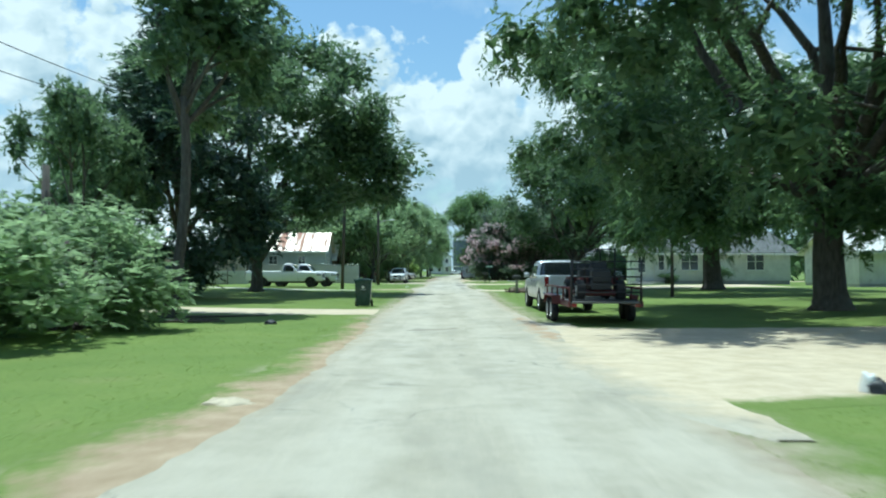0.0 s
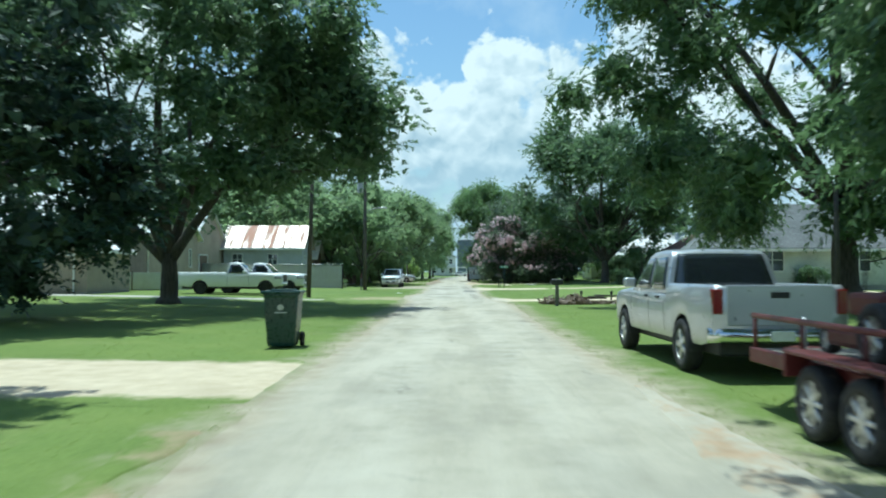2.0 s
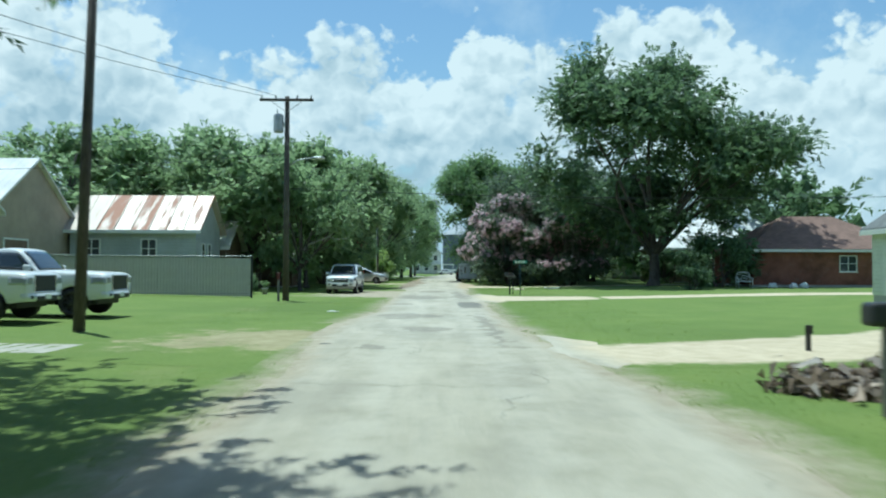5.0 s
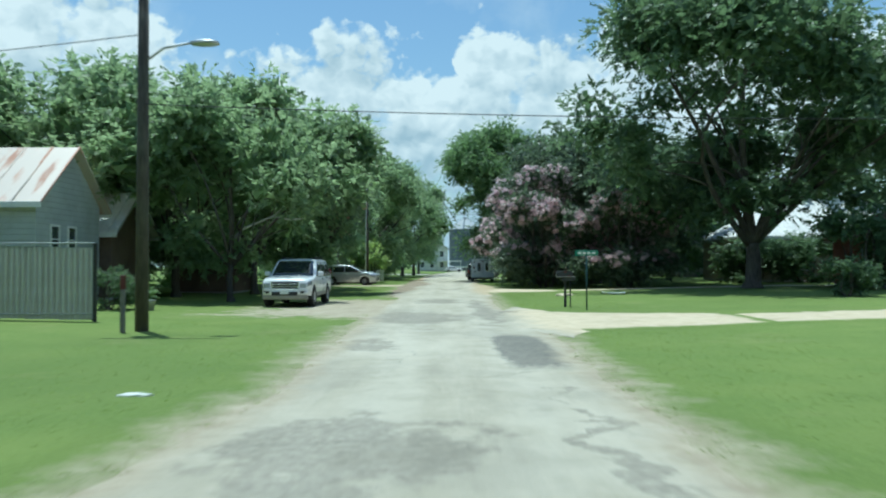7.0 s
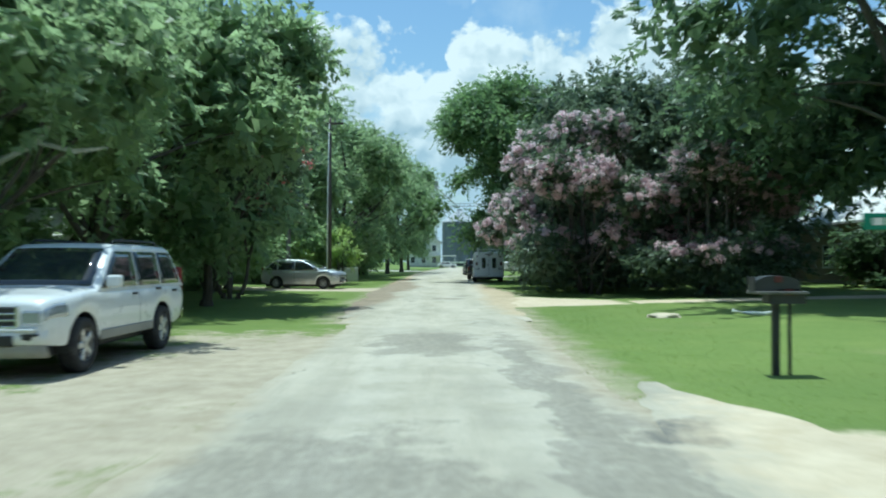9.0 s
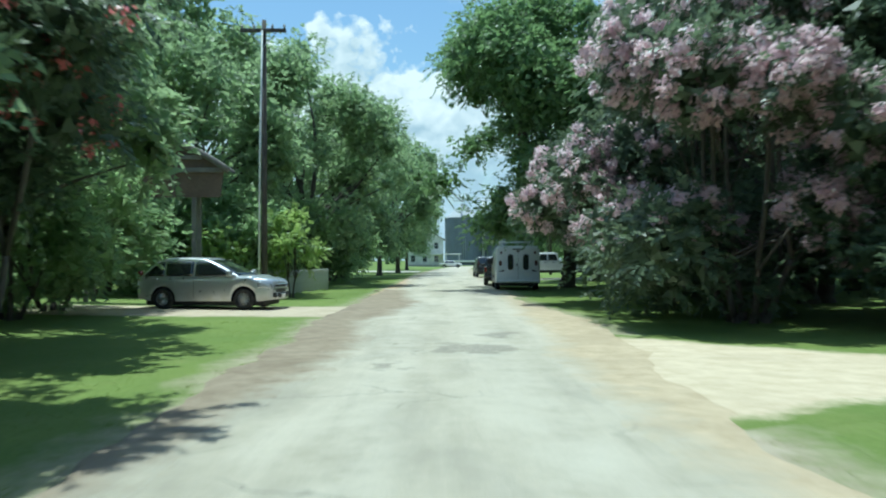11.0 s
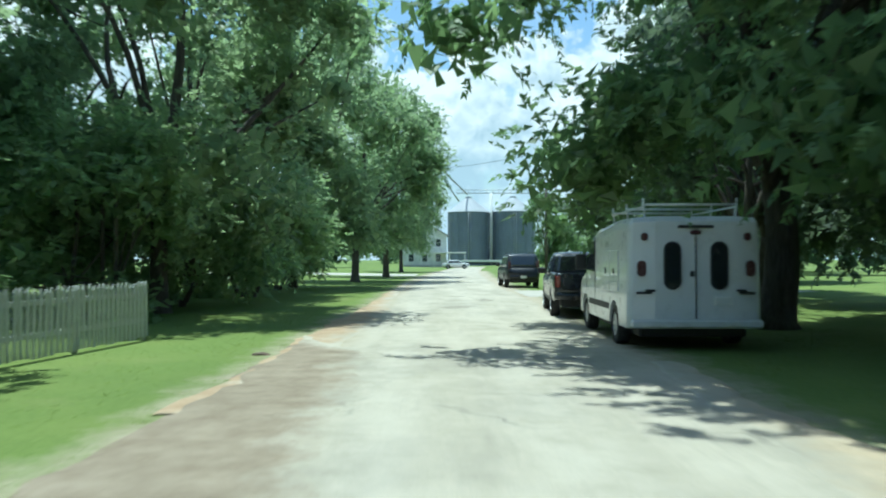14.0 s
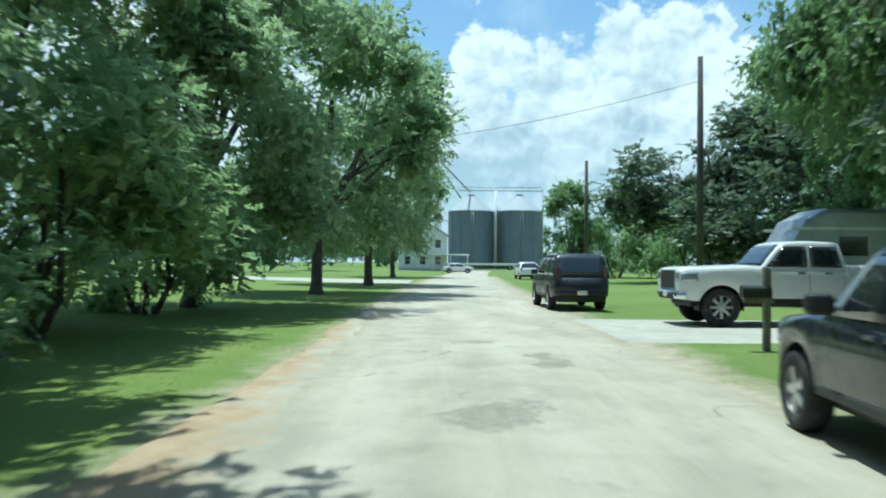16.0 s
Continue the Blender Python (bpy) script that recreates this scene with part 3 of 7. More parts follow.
def ribbon(name, y0, y1, left, right, lift, mat, label, category, step=0.3, seed=0.0, amp=0.18, kind="structure", across=12, fade="both", ends=True):
    """A strip along the street; left(y), right(y) are its edges, taken from the centre line, worn ragged."""
    ys = np.arange(y0, y1 + 1e-6, step)
    verts, faces, inside = [], [], []
    for y in ys:
        a = road_x(y) + left(y) + ragged(y, seed, amp)
        b = max(a + 0.01, road_x(y) + right(y) + ragged(y, seed + 31, amp))
        for k in range(across + 1):
            x = a + (b - a) * k / across
            edge = 1.0 if 0 < k < across else 0.0
            verts.append((x, y, max(ground_z(x, y), -0.012) + lift * (0.35 + 0.65 * edge) + 0.004))
            gap = {"both": min(x - a, b - x), "left": x - a, "right": b - x}[fade]
            inside.append(gap if fade == "both" or not ends else min(gap, (y - y0) * 0.7, (y1 - y) * 0.7))
    n = across + 1
    for j in range(len(ys) - 1):
        for i in range(across):
            faces.append((j * n + i, j * n + i + 1, (j + 1) * n + i + 1, (j + 1) * n + i))
    ob = raw(name, verts, faces, mat, smooth_faces=True)
    ob.data.attributes.new("edge", "FLOAT", "POINT").data.foreach_set("value", inside)
    return tagged(ob, label, category, kind=kind)


def side_gap(p, a, b):
    """How far p lies from the side a-b."""
    d = b - a
    t = min(1.0, max(0.0, (p - a).dot(d) / d.length_squared))
    return (p - a - d * t).length


def patch(name, corners, mat, label, category, lift=0.02, amp=0.25, seed=0.0, step=0.35, kind="structure", base=0.003):
    """A worn sheet of earth or concrete between four corners, draped on the ground."""
    a, b, c, d = [Vector((*p, 0)) for p in corners]
    nu = max(4, int(max((b - a).length, (c - d).length) / step))
    nv = max(4, int(max((d - a).length, (c - b).length) / step))
    verts, faces, inside = [], [], []
    mid = (a + b + c + d) / 4
    for j in range(nv + 1):
        for i in range(nu + 1):
            u, v = i / nu, j / nv
            p = (a * (1 - u) + b * u) * (1 - v) + (d * (1 - u) + c * u) * v
            edge = 0.0 if i in (0, nu) or j in (0, nv) else 1.0
            if edge == 0:
                q = (p - mid).normalized()
                p += q * (amp * (noise.noise((p.x * 0.8, p.y * 0.8, seed)) + 0.5 * noise.noise((p.x * 2.7, p.y * 2.7, seed + 4)) - 0.2))
            verts.append((p.x, p.y, ground_z(p.x, p.y) + base + lift * edge))
            inside.append(min(side_gap(p, b, c), side_gap(p, c, d), side_gap(p, d, a), side_gap(p, a, b) + (4.0 if mat in (THIN, STRIP) else 1.2)))
    n = nu + 1
    for j in range(nv):
        for i in range(nu):
            faces.append((j * n + i, j * n + i + 1, (j + 1) * n + i + 1, (j + 1) * n + i))
    ob = raw(name, verts, faces, mat, smooth_faces=True)
    ob.data.attributes.new("edge", "FLOAT", "POINT").data.foreach_set("value", inside)
    return tagged(ob, label, category, kind=kind)


# where the grass begins on either side, by distance along the street
GRASS_LEFT = [(-20, -2.4), (6, -2.9), (9, -2.5), (19, -2.3), (25, -2.55), (40, -2.5), (57, -2.5), (61, -2.8), (65, -3.4), (68, -2.9), (73, -2.3), (78, -2.4), (85, -2.4), (94, -2.6),
              (100, -2.5), (111, -3.0), (116, -3.0), (122, -3.25), (134, -3.0), (142, -2.85), (147, -2.8), (155, -2.55), (165, -2.5), (200, -1.9), (240, 0.2)]
GRASS_RIGHT = [(-20, 2.8), (6, 2.9), (9, 3.0), (20, 2.9), (32, 2.75), (42, 2.8), (53, 3.1), (58, 2.8), (62, 2.5), (66, 2.3), (72, 2.36), (77, 2.45), (81, 2.65), (90, 2.6), (92, 2.3), (100, 2.5),
               (110, 2.9), (116, 3.6), (122, 3.9), (127, 3.5), (132, 3.2), (137, 3.4), (145, 3.5), (155, 3.9), (161, 4.3), (168, 4.2), (200, 5.0), (240, 6.9)]


def grass_left(y):
    return float(np.interp(y, [p[0] for p in GRASS_LEFT], [p[1] for p in GRASS_LEFT])) - road_x(y)


def grass_right(y):
    return float(np.interp(y, [p[0] for p in GRASS_RIGHT], [p[1] for p in GRASS_RIGHT])) - road_x(y)


def curve(pts):
    return lambda y: float(np.interp(y, [p[0] for p in pts], [p[1] for p in pts])) - road_x(y)


build_ground()
ribbon("shoulder", -20, 236, lambda y: grass_left(y) - 0.75, lambda y: grass_right(y) + 0.75, 0.010, SHOULDER,
       "bare tan dirt shoulder worn along the road", "shoulder", seed=2.0, amp=0.20)
ribbon("road", -20, 300, lambda y: max(-2.75, grass_left(y) + 0.22) if y < 200 else -2.75, lambda y: min(2.85, grass_right(y) - 0.22) if y < 200 else 2.85, 0.024, ROAD,
       "pale worn chip-seal street with patches and cracks", "road", seed=11.0, amp=0.14)
ribbon("dirt_strip", 104, 144, lambda y: grass_left(y) + 0.10, curve([(104, -2.3), (111, -1.8), (114, -1.2), (118, -1.3), (121, -1.6), (126, -0.7), (131, -0.5), (135, -1.1), (138, -0.95), (141, -1.4), (144, -2.9)]), 0.034, WASH,
       "brown dirt washed over the edge of the street", "dirt", seed=5.0, amp=0.30, fade="right", ends=False)
ribbon("dirt_strip", 7, 22.5, curve([(7, 2.9), (9, 2.0), (14, 1.75), (19, 1.9), (22.5, 2.6)]), curve([(7, 3.2), (22.5, 3.5)]), 0.030, LANE_EDGE, "pale sand drifted from the driveway onto the street", "dirt", seed=7.0, amp=0.26, fade="left")
ribbon("dirt_strip", 16.5, 28, curve([(16.5, 2.3), (19, 1.85), (24, 2.0), (28, 2.3)]), curve([(16.5, 2.4), (19, 2.8), (23, 2.7), (28, 2.4)]), 0.038, CLAY, "reddish dirt beside the street by the trailer", "dirt", seed=8.0, amp=0.16)
ribbon("dirt_strip", 3, 25, lambda y: grass_left(y) - 0.45, curve([(3, -2.55), (6, -2.1), (9, -1.95), (15, -2.0), (20, -2.05), (25, -2.5)]), 0.032, CLAY_VERGE, "reddish dirt at the worn edge of the lawn", "dirt", seed=9.0, amp=0.22, fade="left", ends=False)
ribbon("dirt_strip", 136, 182, lambda y: grass_left(y) + 0.05, curve([(136, -2.2), (142, -1.9), (148, -1.5), (155, -1.7), (162, -1.9), (182, -2.0)]), 0.029, RED_CLAY, "tan clay at the edge of the street under the trees", "dirt", seed=29.0, amp=0.25, fade="right", ends=False)
ribbon("dirt_strip", 103, 140, curve([(103, 2.4), (107, 1.6), (112, 1.5), (116, 1.75), (124, 2.0), (134, 2.4), (140, 2.9)]), lambda y: grass_right(y) - 0.12, 0.030, SANDY, "pale sand spread along the edge of the street", "dirt", seed=15.0, amp=0.26, fade="left")
ribbon("dirt_strip", 80.5, 93, curve([(80.5, 2.6), (83, 1.9), (86, 1.6), (89, 1.8), (93, 2.5)]), curve([(80.5, 2.7), (82.5, 3.4), (90.5, 3.5), (93, 2.6)]), 0.032, LANE_EDGE, "pale sand spread from the lane over the street's edge", "dirt", seed=19.0, amp=0.30, fade="left")
ribbon("dirt_strip", 57, 63, curve([(57, 2.7), (60, 2.1), (63, 2.4)]), curve([(57, 2.8), (58, 3.3), (61.5, 3.3), (63, 2.5)]), 0.032, LANE_EDGE, "pale sand spread from the driveway over the street's edge", "dirt", seed=23.0, amp=0.26, fade="left")

DRIVES = [
    ("driveway", [(-2.3, 26.4), (-2.3, 31.2), (-17, 32.0), (-17, 26.6)], SAND, "sandy driveway crossing the verge", 1.0),
    ("driveway", [(1.9, 8.2), (1.9, 21.5), (22, 19.5), (22, 13.6)], SAND, "wide pale sandy driveway flaring to the street", 2.0),
    ("driveway", [(2.4, 57.2), (2.4, 61.0), (27, 71.0), (27, 58.4)], SAND, "pale gravel driveway before the white house", 3.0),
    ("driveway", [(2.2, 82.0), (2.2, 91.0), (9.0, 88.6), (9.0, 84.2)], SAND, "pale caliche side lane flaring to the street", 4.0),
    ("side_lane", [(8.8, 84.3), (8.8, 88.5), (46, 91.0), (46, 85.5)], SAND, "pale caliche lane between two lawns", 5.0),
    ("driveway", [(1.8, 108.0), (1.8, 119.5), (7.5, 113.9), (7.5, 110.6)], SAND, "pale sandy driveway mouth", 6.0),
    ("driveway_end", [(7.3, 110.8), (7.3, 113.9), (30, 114.0), (30, 110.6)], SAND, "pale sandy driveway beside the pink shrubs", 7.0),
    ("driveway", [(-2.6, 122.3), (-2.6, 128.4), (-13, 128.2), (-13, 122.8)], WORN_DRIVE, "pale concrete and sand driveway under the parked car", 8.0),
    ("driveway", [(3.4, 160.6), (3.4, 167.6), (16, 166.4), (16, 161.0)], SLAB, "pale concrete driveway", 9.0),
    ("driveway", [(-2.0, 203), (-2.0, 214), (-28, 212), (-28, 205)], SLAB, "pale side drive", 10.0),
    ("parking_strip", [(-2.35, 84.0), (-1.2, 102.5), (-7.4, 102), (-9.8, 87.0)], STRIP, "bare dirt where the white car is parked", 11.0),
    ("bare_patch", [(-2.7, 57.0), (-2.7, 67.5), (-7.0, 66.0), (-9.5, 59.0)], THIN, "thin grass and bare dirt beside the street", 12.0),
    ("slab", [(-6.5, 58.6), (-6.5, 60.8), (-27, 60.9), (-27, 58.3)], SLAB, "pale concrete strip before the barns", 13.0),
]
for nm, pts, mt, lab, sd in DRIVES:
    patch(nm, pts, mt, lab, "driveway", seed=sd, amp=0.16 if mt is not SLAB else 0.05)


def grass_blades(name, count, wide, tall, seed, label, y0=2.0, y1=176.0, at_edge=False):
    """Blades and tufts over the verges; at_edge sets them in tufts along the border of the dirt."""
    rng = np.random.default_rng(seed)
    verts, faces = [], []
    tuft = None
    for i in range(count):
        if tuft is None or i % (14 if at_edge else 5) == 0:
            y = rng.uniform(y0, y1)
            far = abs(rng.normal(0, wide)) - 0.28 if at_edge else wide * rng.random() ** 1.5 - 0.15
            x = road_x(y) + (grass_left(y) - far if rng.random() < 0.5 else grass_right(y) + far)
            tuft = None if any(in_quad(x, y, q[1]) for q in DRIVES) else (x, y, rng.uniform(0.5, 1.4))
        if tuft is None:
            continue
        x, y, k = tuft
        x, y = x + rng.normal(0, 0.07 if at_edge else 0.16), y + rng.normal(0, 0.07 if at_edge else 0.16)
        h = tall * k * rng.uniform(0.5, 1.3)
        t = rng.uniform(0, 6.283)
        dx, dy = math.cos(t) * 0.009, math.sin(t) * 0.009
        bx, by = rng.normal(0, h * 1.2), rng.normal(0, h * 1.2)
        z = ground_z(x, y)
        v = len(verts)
        verts += [(x - dx, y - dy, z), (x + dx, y + dy, z), (x + bx, y + by, z + h)]
        faces.append((v, v + 1, v + 2))
    return tagged(raw(name, verts, faces, BLADES), label, "grass", kind="stuff")


def in_quad(x, y, q):
    inside = False
    for (ax, ay), (bx, by) in zip(q, q[1:] + q[:1]):
        if (ay > y) != (by > y) and x < (bx - ax) * (y - ay) / (by - ay) + ax:
            inside = not inside
    return inside


grass_blades("grass", 110000, 5.0, 0.015, 5, "mown grass blades over the verges")
grass_blades("grass_tufts", 46000, 0.26, 0.026, 6, "ragged grass tufts along the edge of the dirt", at_edge=True)

# ---- trees ----
def leaf_sheet(name, p, tan, nrm, s, slim, mat):
    """One pointed leaf at each point."""
    count = len(p)
    bit = np.cross(nrm, tan)
    tip = p + tan * s * 0.62 - nrm * s * 0.12
    l, r = p - tan * s * 0.38 + bit * s * slim * 0.5, p - tan * s * 0.30 - bit * s * slim * 0.5
    verts = np.stack([tip, l, r], 1).reshape(-1, 3).astype(np.float32)
    me = bpy.data.meshes.new(name)
    me.vertices.add(count * 3)
    me.vertices.foreach_set("co", verts.ravel())
    me.loops.add(count * 3)
    me.loops.foreach_set("vertex_index", np.arange(count * 3, dtype=np.int32))
    me.polygons.add(count)
    me.polygons.foreach_set("loop_start", np.arange(0, count * 3, 3, dtype=np.int32))
    me.update(calc_edges=True)
    me.materials.append(mat)
    return me


def unit(v):
    return v / np.maximum(1e-6, np.linalg.norm(v, axis=-1))[..., None]


def pick(rng, blobs, count):
    cen = np.array([b[0] for b in blobs], float)
    rad = np.array([b[1] for b in blobs], float)
    wgt = (rad ** 2).mean(axis=1)
    idx = rng.choice(len(blobs), count, p=wgt / wgt.sum())
    return cen[idx], rad[idx]


def head_mesh(name, blobs, count, size, mat, seed, slim=0.8):
    """Petals and scraps packed into small heads."""
    rng = np.random.default_rng(seed)
    cen, rad = pick(rng, blobs, count)
    d = unit(rng.normal(size=(count, 3)))
    p = cen + rad * d * rng.normal(0.75, 0.2, count)[:, None]
    nrm = unit(d * 0.9 + rng.normal(size=(count, 3)) * 0.45 + np.array([0, 0, 0.6]))
    tan = unit(np.cross(nrm, rng.normal(size=(count, 3))))
    return leaf_sheet(name, p, tan, nrm, size * rng.uniform(0.55, 1.35, count)[:, None], slim, mat)


def leaf_mesh(name, blobs, count, size, mat, seed, droop=0.0, inner=0.25, slim=0.62, per=9, core=0.14):
    """Leafy sprays: short twigs on the upper and outer side of each clump, with leaves set along both sides of the twig."""
    rng = np.random.default_rng(seed)
    ns = int(count * (1 - core)) // per
    cen, rad = pick(rng, blobs, ns)
    d = rng.normal(size=(ns, 3))
    d[:, 2] += 0.45
    d = unit(d)
    deep = rng.random(ns) < inner
    depth = np.where(deep, rng.uniform(0.1, 0.65, ns), rng.normal(0.84, 0.12, ns))
    base = cen + rad * d * depth[:, None]
    axis = d + rng.normal(size=(ns, 3)) * 0.5
    axis[:, 2] = axis[:, 2] * 0.7 - droop * 0.8
    axis = unit(axis)
    up = unit(d * 0.5 + rng.normal(size=(ns, 3)) * 0.35 + np.array([0, 0, 1.0]))
    side = unit(np.cross(axis, up))
    up = np.cross(side, axis)
    long = size * rng.uniform(1.2, 2.5, ns) * rng.choice([1.0, 1.0, 1.0, 1.5], ns)
    t = (np.arange(per) + 0.6) / per
    sgn = np.where(np.arange(per) % 2 == 0, 1.0, -1.0)
    s = size * rng.uniform(0.6, 1.25, (ns, per)) * (1.1 - 0.4 * t)[None, :]
    tan = axis[:, None] * 0.75 + side[:, None] * sgn[None, :, None] * 0.8 + rng.normal(size=(ns, per, 3)) * 0.22
    tan[:, :, 2] -= droop * 0.4
    tan = unit(tan)
    p = base[:, None] + axis[:, None] * (long[:, None] * t[None, :])[:, :, None] + tan * s[:, :, None] * 0.45
    p[:, :, 2] -= (0.10 + 0.35 * droop) * long[:, None] * (t ** 2)[None, :]
    nrm = up[:, None] + rng.normal(size=(ns, per, 3)) * 0.38
    nrm = unit(nrm - tan * (nrm * tan).sum(-1)[..., None])
    # broad inner leaves close the heart of each clump
    nc = int(count * core)
    cen, rad = pick(rng, blobs, nc)
    e = unit(rng.normal(size=(nc, 3)))
    q = cen + rad * e * rng.uniform(0.1, 0.72, nc)[:, None]
    qn = unit(e * 0.6 + rng.normal(size=(nc, 3)) * 0.5)
    qt = unit(np.cross(qn, rng.normal(size=(nc, 3))))
    return leaf_sheet(name, np.concatenate([p.reshape(-1, 3), q]), np.concatenate([tan.reshape(-1, 3), qt]), np.concatenate([nrm.reshape(-1, 3), qn]),
                      np.concatenate([s.reshape(-1, 1), np.full((nc, 1), size * 2.1) * rng.uniform(0.7, 1.2, (nc, 1))]), slim, mat)


def clumps(rng, n, r, h0, h1, size, flat=0.8, hollow=0.35, belly=0.45, skirt=0.0):
    """Clump centres through a rounded crown: r wide, between heights h0 and h1, widest at belly."""
    # boughs round the crown, clumps over the outside of each bough, and clumps strewn between them
    def spot(t, u, q):
        g = (t - belly) / (1 - belly) if t > belly else (belly - t) / belly * 0.8
        wide = r * math.sqrt(max(0.03, 1 - g * g)) * q
        return Vector((math.cos(u) * wide, math.sin(u) * wide, h0 + (h1 - h0) * t))

    boughs = []
    for i in range(max(7, n // 5)):
        t, u = ((i * 0.618 + 0.3) % 1.0) ** 0.9, i * 2.4 + rng.normal(0, 0.35)
        s = r * rng.uniform(0.16, 0.30)
        boughs.append((spot(t * 0.92, u, rng.uniform(0.62, 0.98)), s))
    out = []
    while len(out) < n:
        e = size * (0.55 + 0.85 * rng.random() ** 1.2)
        if len(out) % 5 < 3:
            c, s = boughs[len(out) % len(boughs)]
            d = Vector(rng.normal(size=3)).normalized()
            p = c + Vector((d.x, d.y, d.z * 0.7 + 0.1)) * s * rng.uniform(0.5, 1.15)
        else:
            t = rng.random() ** 0.9
            if rng.random() < skirt:
                t *= 0.25
            p = spot(t, rng.uniform(0, 6.283), math.sqrt(rng.uniform(hollow if 0.12 < t < 0.85 else 0, 1.0)))
        out.append(((p.x, p.y, max(h0, p.z)), (e, e, e * flat)))
    return out


def bent(rng, a, b, r0, r1, steps=6, sway=0.12):
    a, b = Vector(a), Vector(b)
    side = Vector((rng.normal(), rng.normal(), rng.normal() * 0.4)) * (b - a).length * sway
    rise = Vector((0, 0, (b - a).length * 0.10))
    out = []
    for i in range(steps + 1):
        t = i / steps
        out.append((a.lerp(b, t) + (side + rise) * math.sin(math.pi * t) * (1 - 0.3 * t), r0 + (r1 - r0) * t ** 0.8))
    return out


def tree(name, r, h0, h1, fork, trunk_r, leaves, size, leaf, label, seed, n=46, clump=None, flat=0.75, limbs=9, lean=(0, 0), stems=1, bark=None,
         spread=0.0, category="tree", shift=(0, 0), belly=0.45, hollow=0.35, droop=0.15, inner=0.2, slim=0.62, skirt=0.0, bough=0.5, reach=0.4, arms=(), core=0.14):
    rng = np.random.default_rng(seed)
    root = tagged(new(name), label, category)
    bl = clumps(rng, n, r, h0, h1, clump or r * 0.26, flat, hollow, belly, skirt)
    bl = [((c[0] + shift[0], c[1] + shift[1], c[2]), s) for c, s in bl]
    trunks, crowns, limbed, tops = [], [], [], []
    for k in range(stems):
        t = 2 * math.pi * k / stems + rng.uniform(0, 0.7)
        base = (math.cos(t) * spread, math.sin(t) * spread, -0.15)
        top = (lean[0] + math.cos(t) * spread * 2.4, lean[1] + math.sin(t) * spread * 2.4, fork)
        path = bent(rng, base, top, trunk_r, trunk_r * 0.72, 7, 0.03)
        path[0] = (path[0][0], trunk_r * 1.55)
        path.insert(1, (Vector(path[0][0]) + Vector((0, 0, 0.35)), trunk_r * 1.12))
        trunks.append(path)
        tops.append(Vector(top))
    far = sorted(bl, key=lambda q: -(Vector(q[0]).xy.length + reach * q[0][2]))
    for k in range(limbs):
        goal = Vector(far[int(k * len(far) * 0.75 / limbs)][0])
        top = tops[k % stems]
        limb = bent(rng, top - Vector((0, 0, 0.15 * fork * rng.random())), top.lerp(goal, 0.9), trunk_r * bough, trunk_r * 0.09, 7, 0.10)
        group_ = [limb]
        for _ in range(2):
            i = rng.integers(2, 5)
            other = Vector(bl[rng.integers(0, len(bl))][0])
            st = limb[i][0]
            if (other - st).length < r * 0.9:
                group_.append(bent(rng, st, st.lerp(other, 0.9), limb[i][1] * 0.6, 0.025, 5, 0.12))
        limbed.append(group_)
    for goal in arms:
        end = Vector(goal)
        limb = bent(rng, tops[0] - Vector((0, 0, 0.4)), end, trunk_r * bough, trunk_r * 0.30, 7, 0.05)
        group_ = [limb]
        near = sorted(bl, key=lambda q: (Vector(q[0]) - end - (end - tops[0]) * 0.5).length)[:24]
        for k in range(4):
            i = 6 if k < 2 else 4
            st = limb[i][0]
            group_.append(bent(rng, st, st.lerp(Vector(near[k * 6 + 2][0]), 0.9), limb[i][1] * 0.75, 0.03, 6, 0.10))
        limbed.append(group_)
    up = [(tops[k], trunk_r * 0.7) for k in range(stems)]
    for k in range(stems):
        crowns.append(bent(rng, up[k][0], (tops[k].x + shift[0] * 0.5, tops[k].y + shift[1] * 0.5, h1 - (h1 - h0) * 0.22), trunk_r * 0.68, 0.05, 6, 0.06))
    for k in range(stems):
        v, f = tube_mesh([trunks[k], crowns[k]], 10)
        raw("trunk" if stems == 1 else "stem", v, f, bark or BARK, root, smooth_faces=True)
    for group_ in limbed:
        v, f = tube_mesh(group_, 8)
        raw("limb", v, f, bark or BARK, root, smooth_faces=True)
    me = leaf_mesh("crown", bl, leaves, size, leaf, seed + 1, droop, inner, slim, core=core)
    cr = new("crown", me)
    cr.parent = root
    return root, bl


def put(ob, x, y, turn=0.0, s=1.0, sz=None, z=None):
    ob.matrix_basis = pose(x, y, ground_z(x, y) if z is None else z, 0, 0, turn) @ Matrix.Diagonal((s, s, sz or s, 1))
    return ob


def again(ob, x, y, turn, s=1.0, sz=None, label=""):
    m = pose(x, y, ground_z(x, y), 0, 0, turn) @ Matrix.Diagonal((s, s, sz or s, 1))
    keep = ob.matrix_basis.copy()
    ob.matrix_basis = Matrix()
    got = copy_thing(ob, m)
    ob.matrix_basis = keep
    return tagged(got, label)


def bloom_tree(root, blobs, count, size, mat, seed, upper=0.0):
    """Flower heads on the outside of a crown."""
    rng = np.random.default_rng(seed)
    heads = []
    for c, s in blobs:
        if c[2] < upper:
            continue
        for _ in range(18):
            d = Vector(rng.normal(size=3)).normalized()
            d.z = d.z * 0.7 + 0.08
            q = rng.uniform(0.14, 0.30)
            heads.append((tuple(Vector(c) + Vector((d.x * s[0], d.y * s[1], d.z * s[2])) * 1.05), (q, q, q * 0.9)))
    me = head_mesh("blossom", heads, count, size, mat, seed)
    ob = new("blossom", me)
    ob.parent = root
    tagged(ob, "clusters of pink crape myrtle blossom" if mat is BLOOM else "red blossom")


